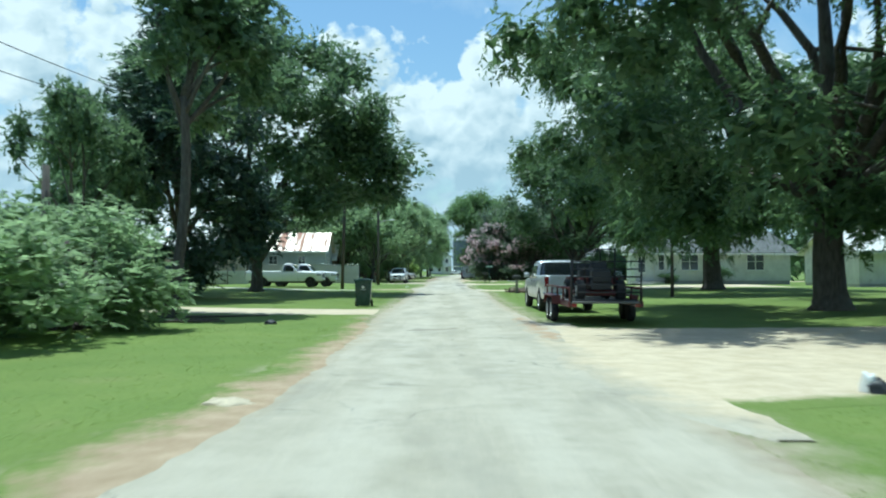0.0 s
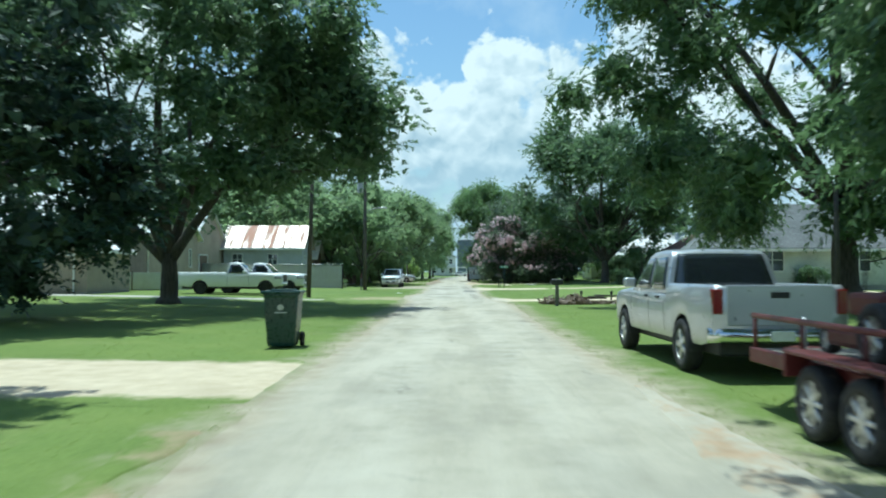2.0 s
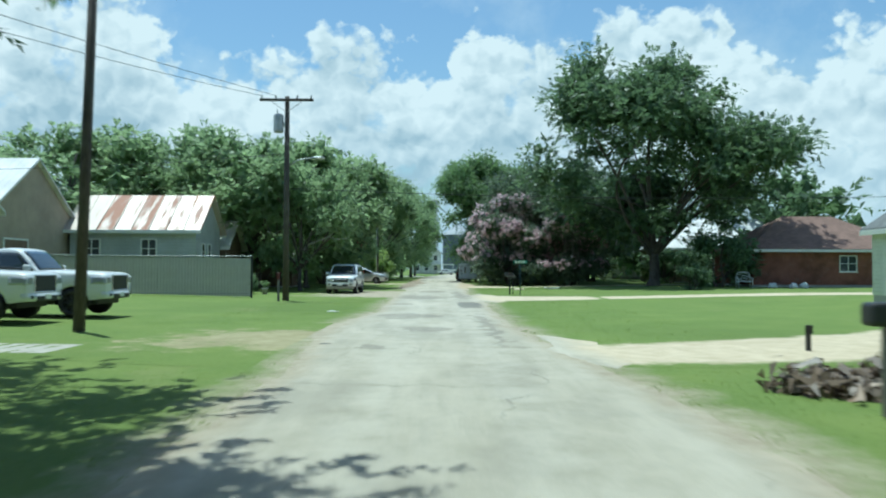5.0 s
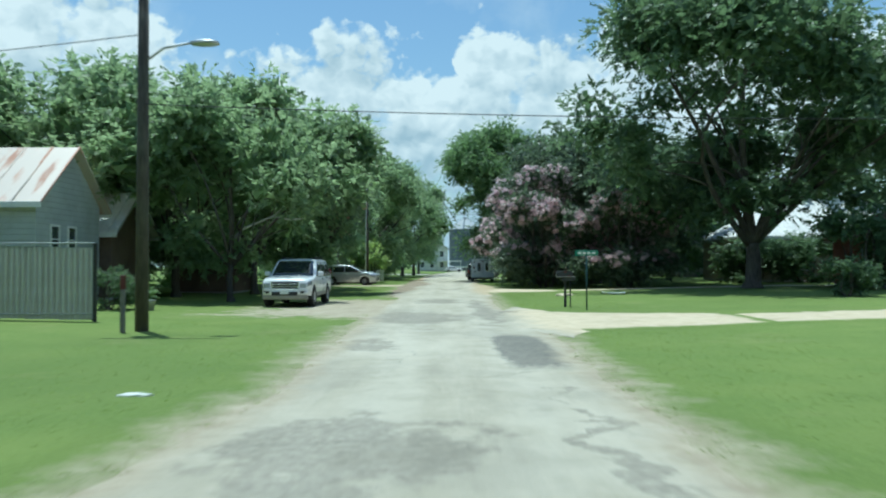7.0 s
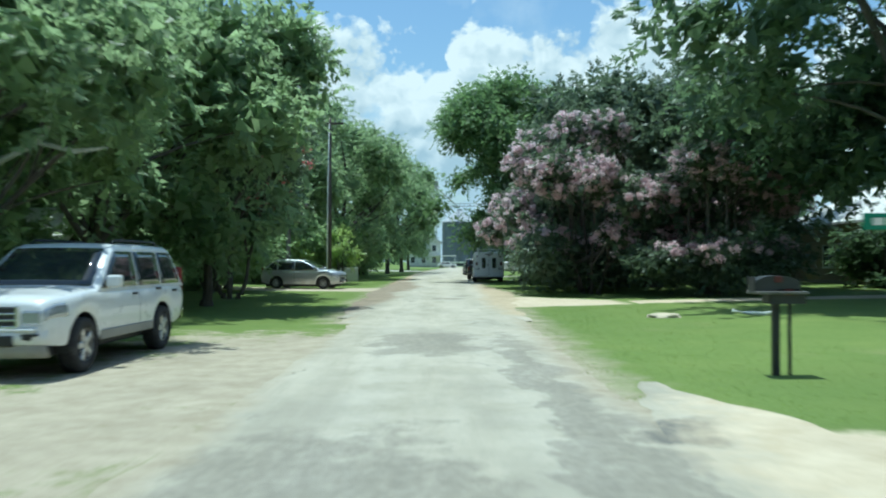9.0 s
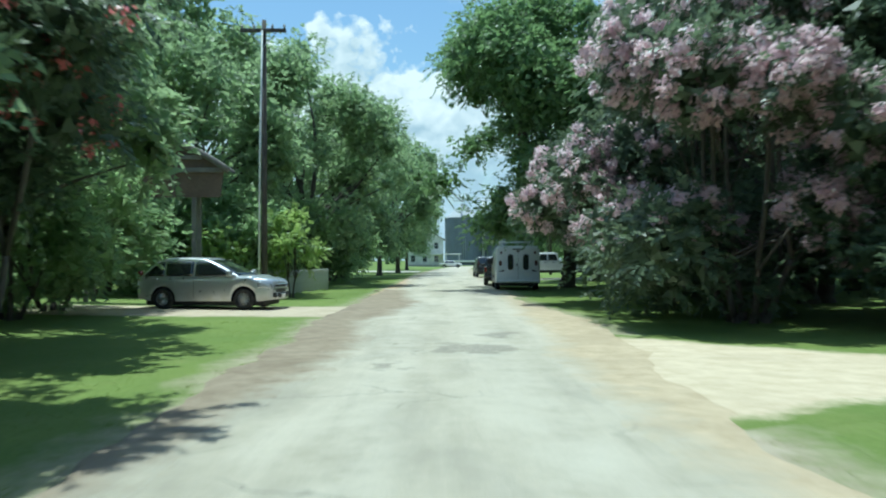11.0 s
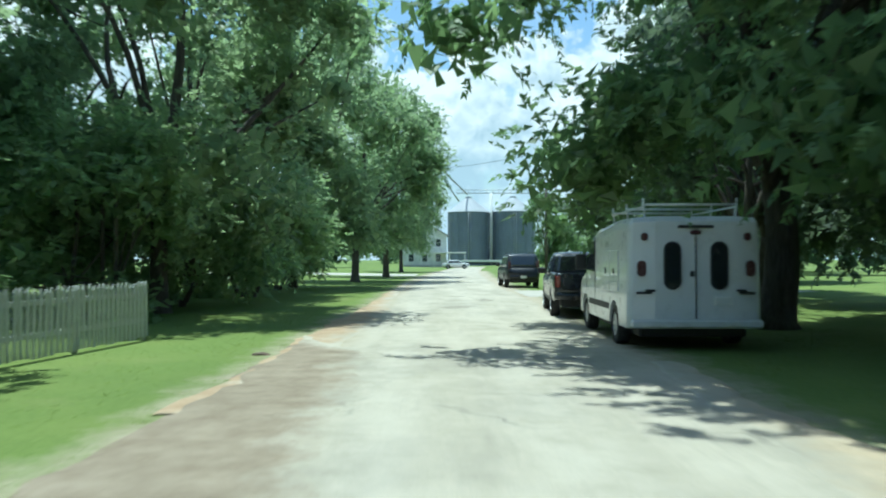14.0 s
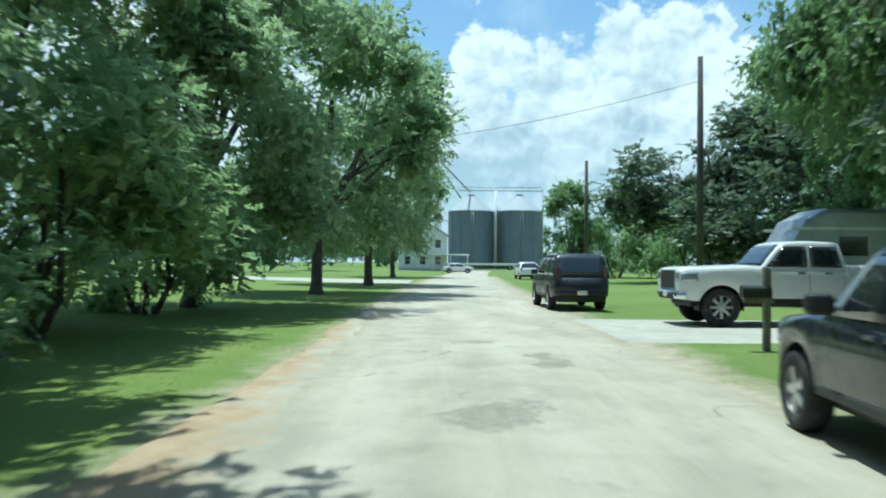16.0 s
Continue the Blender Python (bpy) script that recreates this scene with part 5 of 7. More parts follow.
    rp = [(lo[0] - 0.001, z0), (lo[0] + (hi[0] - lo[0]) * 0.5, z0 + (H - z0) * 0.56), (hi[0] - (hi[0] - lo[0]) * 0.12, H - 0.07), (hi[0] + 0.08, H - 0.02), (hi[0] + (hi[1] - hi[0]) * 0.5, H),
          (hi[1] - 0.10, H - 0.02), (hi[1] + (lo[1] - hi[1]) * 0.10, H - 0.075), (hi[1] + (lo[1] - hi[1]) * 0.5, z0 + (H - z0) * 0.54), (lo[1], z0)]
    rx_, rz_ = [p[0] for p in rp], [p[1] for p in rp]

    def roof(u):
        return float(np.interp(u, rx_, rz_))

    def half(z):
        t = max(0.0, (z - z0) / (H - z0))
        return w0 + (w1 - w0) * t ** 1.25

    def end_x(z, sgn):
        pts = [p for p in (rp[:5] if sgn < 0 else rp[4:][::-1])]
        return float(np.interp(z, [p[1] for p in pts], [p[0] for p in pts]))

    rows = []
    gx = sorted(set([round(v, 3) for v in np.linspace(lo[0], hi[0] + 0.1, 9)] + [round(v, 3) for v in np.linspace(hi[0] + 0.1, hi[1] - 0.1, 9)] + [round(v, 3) for v in np.linspace(hi[1] - 0.1, lo[1], 11)]))
    for u in gx:
        R = roof(u)
        e = min(0.085, max(0.004, (R - z0) * 0.45))
        ez = R - e
        wt = half(ez)
        h_ = [(half(z0 + (ez - z0) * t), z0 + (ez - z0) * t) for t in (0, 0.35, 0.7, 1.0)]
        h_ += [(wt - e * 0.25, R - e * 0.45), (wt - e * 0.7, R - e * 0.14), (wt - e * 1.5, R), (wt * 0.45, R + 0.018), (0.0, R + 0.022)]
        rows.append([(u, -a, b_) for a, b_ in h_] + [(u, a, b_) for a, b_ in h_[-2::-1]])
    grid_part("cab", rows, paint_mat, root, cap=True)
    zb, zt = belt + 0.035, H - 0.13
    cuts = [None] + [lo[0] + (lo[1] - lo[0]) * d for d in doors] + [None]
    for s in (-1, 1):
        for k in range(len(cuts) - 1):
            sheet = []
            for t in np.linspace(0, 1, 6):
                z = zb + (zt - zb) * t
                a = end_x(z, -1) + 0.12 if cuts[k] is None else cuts[k] + 0.035
                c = end_x(z, 1) - 0.11 if cuts[k + 1] is None else cuts[k + 1] - 0.035
                c = max(c, a + 0.05)
                sheet.append([(a + (c - a) * q, s * (half(z) + 0.007), z) for q in np.linspace(0, 1, 6)])
            grid_part("side_window", sheet, GLASS, root, close=0.02)
            hx = (sheet[0][0][0] + 0.06) if k else sheet[0][0][0] + 0.25
            wq, zq = side(hx + 0.1, 0.86)
            box("door_handle", hx, hx + 0.19, s * wq - 0.022, s * wq + 0.022, zq - 0.02, zq + 0.02, TRIM if chrome else paint_mat, root, 0.008)
            ends = [cuts[k + 1]] if cuts[k + 1] is not None else [lo[1] - 0.06]
            if k == 0 and (bed or cuts[1] is None):
                ends.append(lo[0] + 0.1)
            for e in ends:
                if abs(e - xr) > ra and abs(e - xf) > ra * 0.95:
                    seam = [[(e - 0.006, s * (side(e, f)[0] + 0.0015), side(e, f)[1]) for f in np.linspace(0.12, 0.97, 8)], [(e + 0.006, s * (side(e, f)[0] + 0.0015), side(e, f)[1]) for f in np.linspace(0.12, 0.97, 8)]]
                    grid_part("door_seam", seam, TRIM, root, close=0.004)
        mx = end_x(zb, 1) - 0.22
        box("mirror", mx - 0.10, mx + 0.05, min(s * (w0 + 0.02), s * (w0 + 0.24)), max(s * (w0 + 0.02), s * (w0 + 0.24)), belt + 0.04, belt + 0.22, TRIM if trim else paint_mat, root, 0.045, seg=3)
    for nm, sg in (("windshield", 1), ("rear_window", -1)):
        sheet = []
        for t in np.linspace(0.05, 0.93, 8):
            z = zb + (H - 0.05 - zb) * t
            u = end_x(z, sg)
            wq = half(z) - 0.10
            sheet.append([(u + sg * 0.016, wq * q, z + 0.012 * (1 - q * q) + 0.006) for q in np.linspace(-1, 1, 9)])
        grid_part(nm, sheet, GLASS, root, close=0.02)

    # lamps follow the body's skin
    def skin(nm, u0, u1, f0, f1, mat):
        for s in (-1, 1):
            sheet = []
            for u in np.linspace(u0, u1, 7):
                sheet.append([(u, s * (side(u, f)[0] + 0.008), side(u, f)[1]) for f in np.linspace(f0, f1, 5)])
            grid_part(nm, sheet, mat, root, close=0.02)

    skin("headlight", nx - 0.42, nx - 0.01, 0.60, 0.88, LAMP_CLEAR)
    wn = hw * plan(nx)
    hz = top(nx)
    for s in (-1, 1):
        box("headlight", nx - 0.05, nx + 0.02, min(s * wn * 0.66, s * wn * 0.97), max(s * wn * 0.66, s * wn * 0.97), hz - 0.22, hz - 0.03, LAMP_CLEAR, root, 0.03, seg=2)
        box("fog_lamp", nx - 0.02, nx + 0.062, s * wn * 0.74 - 0.09, s * wn * 0.74 + 0.09, sill + 0.10, sill + 0.19, TRIM, root, 0.02)
        wt_ = hw * plan(tx)
        tz0, tz1 = low or (top(tx) - 0.40, top(tx) - 0.02)
        box("taillight", tx - 0.012, tx + 0.10, min(s * wt_ * 0.83, s * wt_ * 1.0), max(s * wt_ * 0.83, s * wt_ * 1.0), tz0, min(tz1, top(tx) + 0.0) if not low else tz1, lamp or LAMP_RED, root, 0.025, seg=2)
    box("grille", nx - 0.06, nx + 0.012, -wn * 0.62, wn * 0.62, sill + 0.26, hz - 0.03, TRIM, root, 0.03, seg=2)
    if bold:
        # deep dark grille with a bright border and an intake below it
        box("grille", nx - 0.04, nx + 0.020, -wn * 0.58, wn * 0.58, sill + 0.28, hz + 0.02, TRIM, root, 0.03, seg=2)
        for s in (-1, 1):
            box("grille_frame", nx - 0.04, nx + 0.032, s * wn * 0.60 - 0.025, s * wn * 0.60 + 0.025, sill + 0.27, hz + 0.03, CHROME, root, 0.01)
        box("grille_frame", nx - 0.04, nx + 0.034, -wn * 0.61, wn * 0.61, sill + 0.245, sill + 0.285, CHROME, root, 0.01)
        box("lower_grille", nx + 0.03, nx + 0.094, -wn * 0.58, wn * 0.58, sill + 0.03, sill + 0.17, TRIM, root, 0.02, seg=2)
    if clad:
        arcs = []
        for q in np.linspace(-1, 1, 13):
            bow = nx + 0.07 - 0.10 * abs(q) ** 4
            arcs.append([(bow - 0.12, wn * 1.025 * q, sill - 0.13), (bow - 0.01, wn * 1.025 * q, sill - 0.11), (bow + 0.006, wn * 1.025 * q, sill - 0.02), (bow - 0.01, wn * 1.025 * q, sill + 0.045)])
        grid_part("bumper_skirt", arcs, clad, root, cap=True)
        for s in (-1, 1):
            box("rocker", xr + ra + 0.02, xf - ra - 0.02, s * (hw * 0.965) - 0.03, s * (hw * 0.965) + 0.035, sill - 0.02, sill + 0.12, clad, root, 0.02, seg=2)
    bars = 0 if bold else 4 if chrome else 2
    for k in range(bars):
        zz = sill + 0.30 + (hz - 0.04 - sill - 0.30) * (k + 0.5) / bars
        box("grille_bar", nx - 0.05, nx + 0.024, -wn * 0.60, wn * 0.60, zz - 0.012, zz + 0.012, CHROME if chrome else TRIM, root, 0.006)
    for nm, u, sg in (("front_bumper", nx, 1), ("rear_bumper", tx, -1)):
        wq = hw * plan(u)
        arcs = []
        for q in np.linspace(-1, 1, 13):
            bow = u + sg * (0.075 - 0.10 * abs(q) ** 4)
            zq = sill + (0.03 if sg > 0 else 0.06)
            arcs.append([(bow - sg * 0.12, wq * 1.02 * q, zq), (bow, wq * 1.02 * q, zq + 0.02), (bow + sg * 0.012, wq * 1.02 * q, zq + 0.11), (bow, wq * 1.02 * q, zq + 0.2), (bow - sg * 0.12, wq * 1.02 * q, zq + 0.215)])
        grid_part(nm, arcs, CHROME if chrome == 2 or (chrome and sg < 0) else paint_mat, root, cap=True)
    box("number_plate", tx - 0.10, tx - 0.085, -0.16, 0.16, sill + 0.10, sill + 0.24, WHITE_TRIM, root, 0.004)
    box("number_plate", nx + 0.085, nx + 0.10, -0.16, 0.16, sill + 0.08, sill + 0.21, WHITE_TRIM, root, 0.004)
    if bed:
        box("tailgate", tx - 0.010, tx + 0.055, -hw * 0.76, hw * 0.76, sill + 0.30, bed + 0.012, paint_mat, root, 0.02, seg=2)
        box("tailgate_handle", tx - 0.03, tx, -0.13, 0.13, bed - 0.17, bed - 0.08, TRIM, root, 0.01)
    if rack:
        for s in (-1, 1):
            tube("roof_rail", [[((hi[0] + 0.15, s * w1 * 0.84, H - 0.01), 0.018), ((hi[0] + 0.3, s * w1 * 0.84, H + 0.05), 0.02), ((hi[1] - 0.35, s * w1 * 0.84, H + 0.05), 0.02), ((hi[1] - 0.2, s * w1 * 0.84, H - 0.01), 0.018)]], TRIM, root)
    for sx in (xf, xr):
        for s in (-1, 1):
            wheel(root, sx, s * (hw - 0.125), r, 0.25, style, s)
    if trim:
        for s in (-1, 1):
            box("rocker", xr + ra + 0.03, xf - ra - 0.03, s * (hw * 0.955) - 0.03, s * (hw * 0.955) + 0.03, sill - 0.01, sill + 0.07, TRIM, root, 0.01)
    return root


# silver crew-cab pickup on the right verge (tail towards the start)
vehicle("pickup", 4.40, 31.5, 91.5, "silver crew-cab pickup parked half on the verge", "pickup", SILVER_PAINT, 5.85, 1.98, 1.90, 3.57, 0.40, 1.16, 1.19, 0.98,
        (-1.02, 1.22), (-0.78, 0.30), bed=1.32, doors=(0.44,), style="five", sill=0.46, chrome=2, low=(0.92, 1.28), round_tail=0.04)
# two white work pickups side by side before the barns
vehicle("pickup", -13.1, 65.7, 0, "white long-bed work pickup parked before the barns", "pickup", WHITE_PAINT, 6.25, 2.0, 1.94, 3.95, 0.40, 1.25, 1.25, 0.95,
        (-0.42, 1.02), (-0.25, 0.34), bed=1.33, style="dark", sill=0.48, chrome=0, bold=True, drop=0.3, round_nose=0.07)
vehicle("pickup", -12.3, 68.6, 0, "second white work pickup parked behind the first", "pickup", WHITE_PAINT, 6.2, 2.0, 1.96, 3.9, 0.40, 1.26, 1.26, 0.95,
        (-0.5, 1.02), (-0.32, 0.34), bed=1.34, style="dark", sill=0.48, chrome=0, bold=True, drop=0.3, round_nose=0.07)
# white SUV facing down the street
white_suv = vehicle("suv", -5.68, 95.3, -91.5, "white SUV with dark grille parked on bare dirt", "SUV", WHITE_PAINT, 4.90, 1.87, 1.80, 2.89, 0.38, 1.08, 1.10, 0.92,
        (-2.50, 1.08), (-2.05, 0.20), doors=(0.30, 0.58), style="five", sill=0.42, rack=True, chrome=1, low=(0.95, 1.42), bold=True, clad=CLADDING)
for z_ in (0.775, 0.855):
    box("grille_bar", 2.34, 2.398, -0.50, 0.50, z_ - 0.014, z_ + 0.014, CHROME, white_suv, 0.006)
box("bumper_ledge", 2.20, 2.452, -0.74, 0.74, 0.640, 0.672, WHITE_PAINT, white_suv, 0.014, seg=2)
for sd_ in (-1, 1):
    box("side_slot", 2.30, 2.436, min(sd_ * 0.56, sd_ * 0.76), max(sd_ * 0.56, sd_ * 0.76), 0.575, 0.605, TRIM, white_suv, 0.008)
# silver hatchback, nose to the street
hatch = vehicle("hatchback", -7.18, 127.05, -9, "silver compact hatchback parked nose to the street", "car", SILVER_PAINT, 4.41, 1.83, 1.62, 2.65, 0.33, 0.99, 1.0, 0.88,
                (-2.15, 1.28), (-1.40, 0.02), doors=(0.26, 0.54), style="many", sill=0.26, chrome=0, nose=0.012, low=(0.85, 1.22), drop=0.5, round_nose=0.24, round_tail=0.12)
box("bumper_band", 2.10, 2.232, -0.56, 0.56, 0.645, 0.70, SILVER_PAINT, hatch, 0.02, seg=2)
box("grille_strip", 2.12, 2.236, -0.40, 0.40, 0.755, 0.785, CHROME, hatch, 0.008)
box("lower_grille", 2.12, 2.30, -0.42, 0.42, 0.36, 0.50, TRIM, hatch, 0.03, seg=2)
for sd_ in (-1, 1):
    box("side_intake", 2.02, 2.262, min(sd_ * 0.50, sd_ * 0.68), max(sd_ * 0.50, sd_ * 0.68), 0.38, 0.52, TRIM, hatch, 0.03, seg=2)
# dark pickup beyond the van
vehicle("pickup", 3.92, 151.1, 85.5, "dark blue extended-cab pickup parked at the road edge", "pickup", DARK_PAINT, 5.15, 1.86, 1.72, 3.2, 0.37, 1.04, 1.07, 0.82,
        (-0.72, 1.10), (-0.52, 0.28), bed=1.16, doors=(0.36,), style="five", sill=0.42, chrome=0, trim=True, round_nose=0.18, low=(0.80, 1.10), lamp=LAMP_RED)
# dark SUV further on
vehicle("suv", 4.42, 173.1, 91.5, "black SUV parked at the road edge", "SUV", BLACK_PAINT, 4.85, 1.88, 1.84, 2.89, 0.38, 1.08, 1.10, 0.92,
        (-2.50, 1.08), (-2.10, 0.22), doors=(0.30, 0.58), style="five", sill=0.42, rack=True, chrome=0, trim=True, low=(0.95, 1.42), round_tail=0.12, lamp=LAMP_FADED)
# big white crew-cab across the concrete drive
vehicle("pickup", 8.75, 165.6, 180, "lifted white crew-cab pickup across the driveway", "pickup", WHITE_PAINT, 6.3, 2.03, 2.10, 3.97, 0.47, 1.43, 1.42, 1.0,
        (-1.10, 1.05), (-0.92, 0.42), bed=1.50, doors=(0.44,), style="eight", sill=0.62, chrome=2, trim=True, bold=True, drop=0.25, round_nose=0.06)
# far cars
vehicle("car", 8.6, 222.0, 92, "white car parked far along the street", "car", WHITE_PAINT, 4.8, 1.85, 1.62, 2.8, 0.34, 1.0, 1.02, 0.92, (-2.2, 1.1), (-1.6, 0.2), doors=(0.3, 0.58), style="many", chrome=0, low=(0.8, 1.1))
vehicle("suv", 9.6, 213.0, 92, "dark SUV parked far along the street", "SUV", BLACK_PAINT, 4.8, 1.87, 1.78, 2.85, 0.37, 1.06, 1.08, 0.92, (-2.4, 1.05), (-2.0, 0.22), doors=(0.3, 0.58), chrome=0, low=(0.9, 1.4))
vehicle("car", 3.2, 262.0, 0, "white car crossing at the far end of the street", "car", WHITE_PAINT, 4.6, 1.8, 1.48, 2.7, 0.33, 0.93, 0.96, 0.9, (-1.7, 1.2), (-1.0, 0.1), doors=(0.42,), style="many", chrome=0, low=(0.7, 0.95))


def pill(name, x, y, wide, z0, z1, deep, mat, parent):
    """A plate with round ends, standing across the x axis."""
    bm = bmesh.new()
    q = wide / 2
    ring = [(y + q * math.cos(t), z1 - q + q * math.sin(t)) for t in np.linspace(0, math.pi, 9)] + [(y + q * math.cos(t), z0 + q + q * math.sin(t)) for t in np.linspace(math.pi, 2 * math.pi, 9)]
    a = [bm.verts.new((x, u, v)) for u, v in ring]
    b = [bm.verts.new((x + deep, u, v)) for u, v in ring]
    bm.faces.new(a)
    bm.faces.new(b[::-1])
    for i in range(len(ring)):
        j = (i + 1) % len(ring)
        bm.faces.new((a[i], a[j], b[j], b[i]))
    return part(name, bm, mat, parent)


def service_van(x, y, turn):
    """A white high van with a boxed service body, rear doors and a ladder rack."""
    root = thing("van", x, y, "white service van with ladder rack and two rear door windows", "van", turn=turn, z=ground_z(x, y) + 0.02)
    hw, wb = 1.16, 3.4
    xf, xr, r = wb / 2, -wb / 2 + 0.2, 0.37
    nx, tx = xf + 0.85, xr - 1.25
    ra = (r + 0.08, r)
    out = [(nx - 0.05, 0.36), (nx, 0.5), (nx - 0.03, 0.85), (nx - 0.22, 1.10), (nx - 0.95, 1.32), (nx - 1.65, 2.15), (nx - 1.95, 2.22), (tx + 1.2, 2.34), (tx + 0.12, 2.33), (tx + 0.02, 2.24), (tx, 0.42), (tx + 0.04, 0.38)]
    out += arc(xr, ra, 0.38) + arc(xf, ra, 0.38)
    bm = bmesh.new()
    slab_body(bm, out, hw, 0.10, 0.22, 1.95)
    part("body", bm, WHITE_PAINT, root, smooth_faces=False)
    box("underbody", tx + 0.2, nx - 0.3, -hw * 0.8, hw * 0.8, 0.22, 0.56, TRIM, root, 0.03)
    for s in (-1, 1):
        pane_on("side_window", [(nx - 1.0, s * hw, 1.34), (nx - 1.95, s * hw, 1.32), (nx - 1.95, s * (hw - 0.01), 1.98), (nx - 1.62, s * (hw - 0.01), 1.98)], (0, s, 0), GLASS, root, 0.01)
        box("mirror", nx - 1.05, nx - 0.9, s * (hw + 0.13) - 0.12, s * (hw + 0.13) + 0.12, 1.35, 1.70, TRIM, root, 0.04, seg=2)
        box("seam", nx - 2.02, nx - 2.005, s * hw * 0.992 - 0.01, s * hw * 0.992 + 0.01, 0.5, 2.05, TRIM, root, 0)
        box("seam", nx - 0.98, nx - 0.968, s * hw * 0.992 - 0.01, s * hw * 0.992 + 0.01, 0.85, 1.3, TRIM, root, 0)
        for q in (0.55, 1.35):
            box("side_door_panel", xr + q - 0.95, xr + q - 0.22, s * hw - 0.012, s * hw + 0.012, 0.98, 1.75, WHITE_PAINT, root, 0.006)
            box("latch", xr + q - 0.64, xr + q - 0.54, s * hw - 0.02, s * hw + 0.022, 1.30, 1.42, TRIM, root, 0.005)
        box("side_trim", xr + ra[0] + 0.05, xf - ra[0] - 0.05, s * hw - 0.014, s * hw + 0.012, 0.62, 0.74, TRIM, root, 0.005)
        # rear: door window, lamps, vent
        pill("window_frame", tx - 0.010, s * 0.40, 0.30, 1.05, 1.89, 0.03, TRIM, root)
        pill("door_window", tx - 0.016, s * 0.40, 0.24, 1.08, 1.86, 0.03, GLASS, root)
        pill("taillight", tx - 0.022, s * 0.93, 0.15, 1.28, 1.56, 0.06, LAMP_FADED, root)
        pill("marker_lamp", tx - 0.020, s * 0.88, 0.11, 1.90, 2.04, 0.06, LAMP_FADED, root)
        box("door_hinge", tx - 0.02, tx + 0.04, s * 0.78 - 0.08, s * 0.78 + 0.08, 1.02, 1.06, TRIM, root, 0.005)
        box("step_vent", tx - 0.012, tx + 0.03, s * 0.88 - 0.13, s * 0.88 + 0.13, 0.98, 1.02, TRIM, root, 0.004)
        box("headlight", nx - 0.3, nx - 0.01, s * 0.8 - 0.17, s * 0.8 + 0.17, 0.78, 1.0, LAMP_CLEAR, root, 0.04, seg=2)
    box("door_seam", tx - 0.004, tx + 0.03, -0.006, 0.006, 0.55, 2.1, TRIM, root, 0)
    box("door_handle", tx - 0.03, tx + 0.02, 0.03, 0.10, 1.28, 1.38, TRIM, root, 0.01)
    box("brake_lamp", tx - 0.02, tx + 0.05, -0.3, 0.3, 2.12, 2.17, TRIM, root, 0.006)
    box("roof_lamp", tx - 0.02, tx + 0.04, -0.09, 0.09, 2.01, 2.08, LAMP_FADED, root, 0.02)
    box("rear_bumper", tx - 0.12, tx + 0.05, -hw * 0.96, hw * 0.96, 0.40, 0.54, WHITE_PAINT, root, 0.03)
    box("number_plate", tx - 0.014, tx + 0.02, -0.62, -0.32, 0.78, 0.93, WHITE_TRIM, root, 0.004)
    box("grille", nx - 0.05, nx + 0.015, -0.5, 0.5, 0.72, 0.95, TRIM, root, 0.02)
    pane_on("windshield", [(nx - 0.98, -hw + 0.16, 1.36), (nx - 0.98, hw - 0.16, 1.36), (nx - 1.60, hw - 0.24, 2.10), (nx - 1.60, -hw + 0.24, 2.10)], (0.75, 0, 0.65), GLASS, root, 0.03)
    # rack
    posts, bars = [], []
    for xx in (tx + 0.35, tx + 1.7, tx + 3.0):
        for s in (-1, 1):
            tube("rack_post", [[((xx, s * 0.78, 2.20), 0.022), ((xx, s * 0.82, 2.66), 0.022)]], WHITE_TRIM, root)
        tube("rack_bar", [[((xx, -0.84, 2.55), 0.022), ((xx, 0.84, 2.55), 0.022)]], WHITE_TRIM, root)
    for s in (-1, 1):
        tube("rack_rail", [[((tx + 0.3, s * 0.81, 2.51), 0.02), ((tx + 3.1, s * 0.81, 2.51), 0.02)]], WHITE_TRIM, root)
    for sx in (xf, xr):
        for s in (-1, 1):
            wheel(root, sx, s * (hw - 0.14), r, 0.25, "eight", s)
    return root


service_van(4.16, 143.95, 88.5).scale = (0.97, 0.965, 0.96)


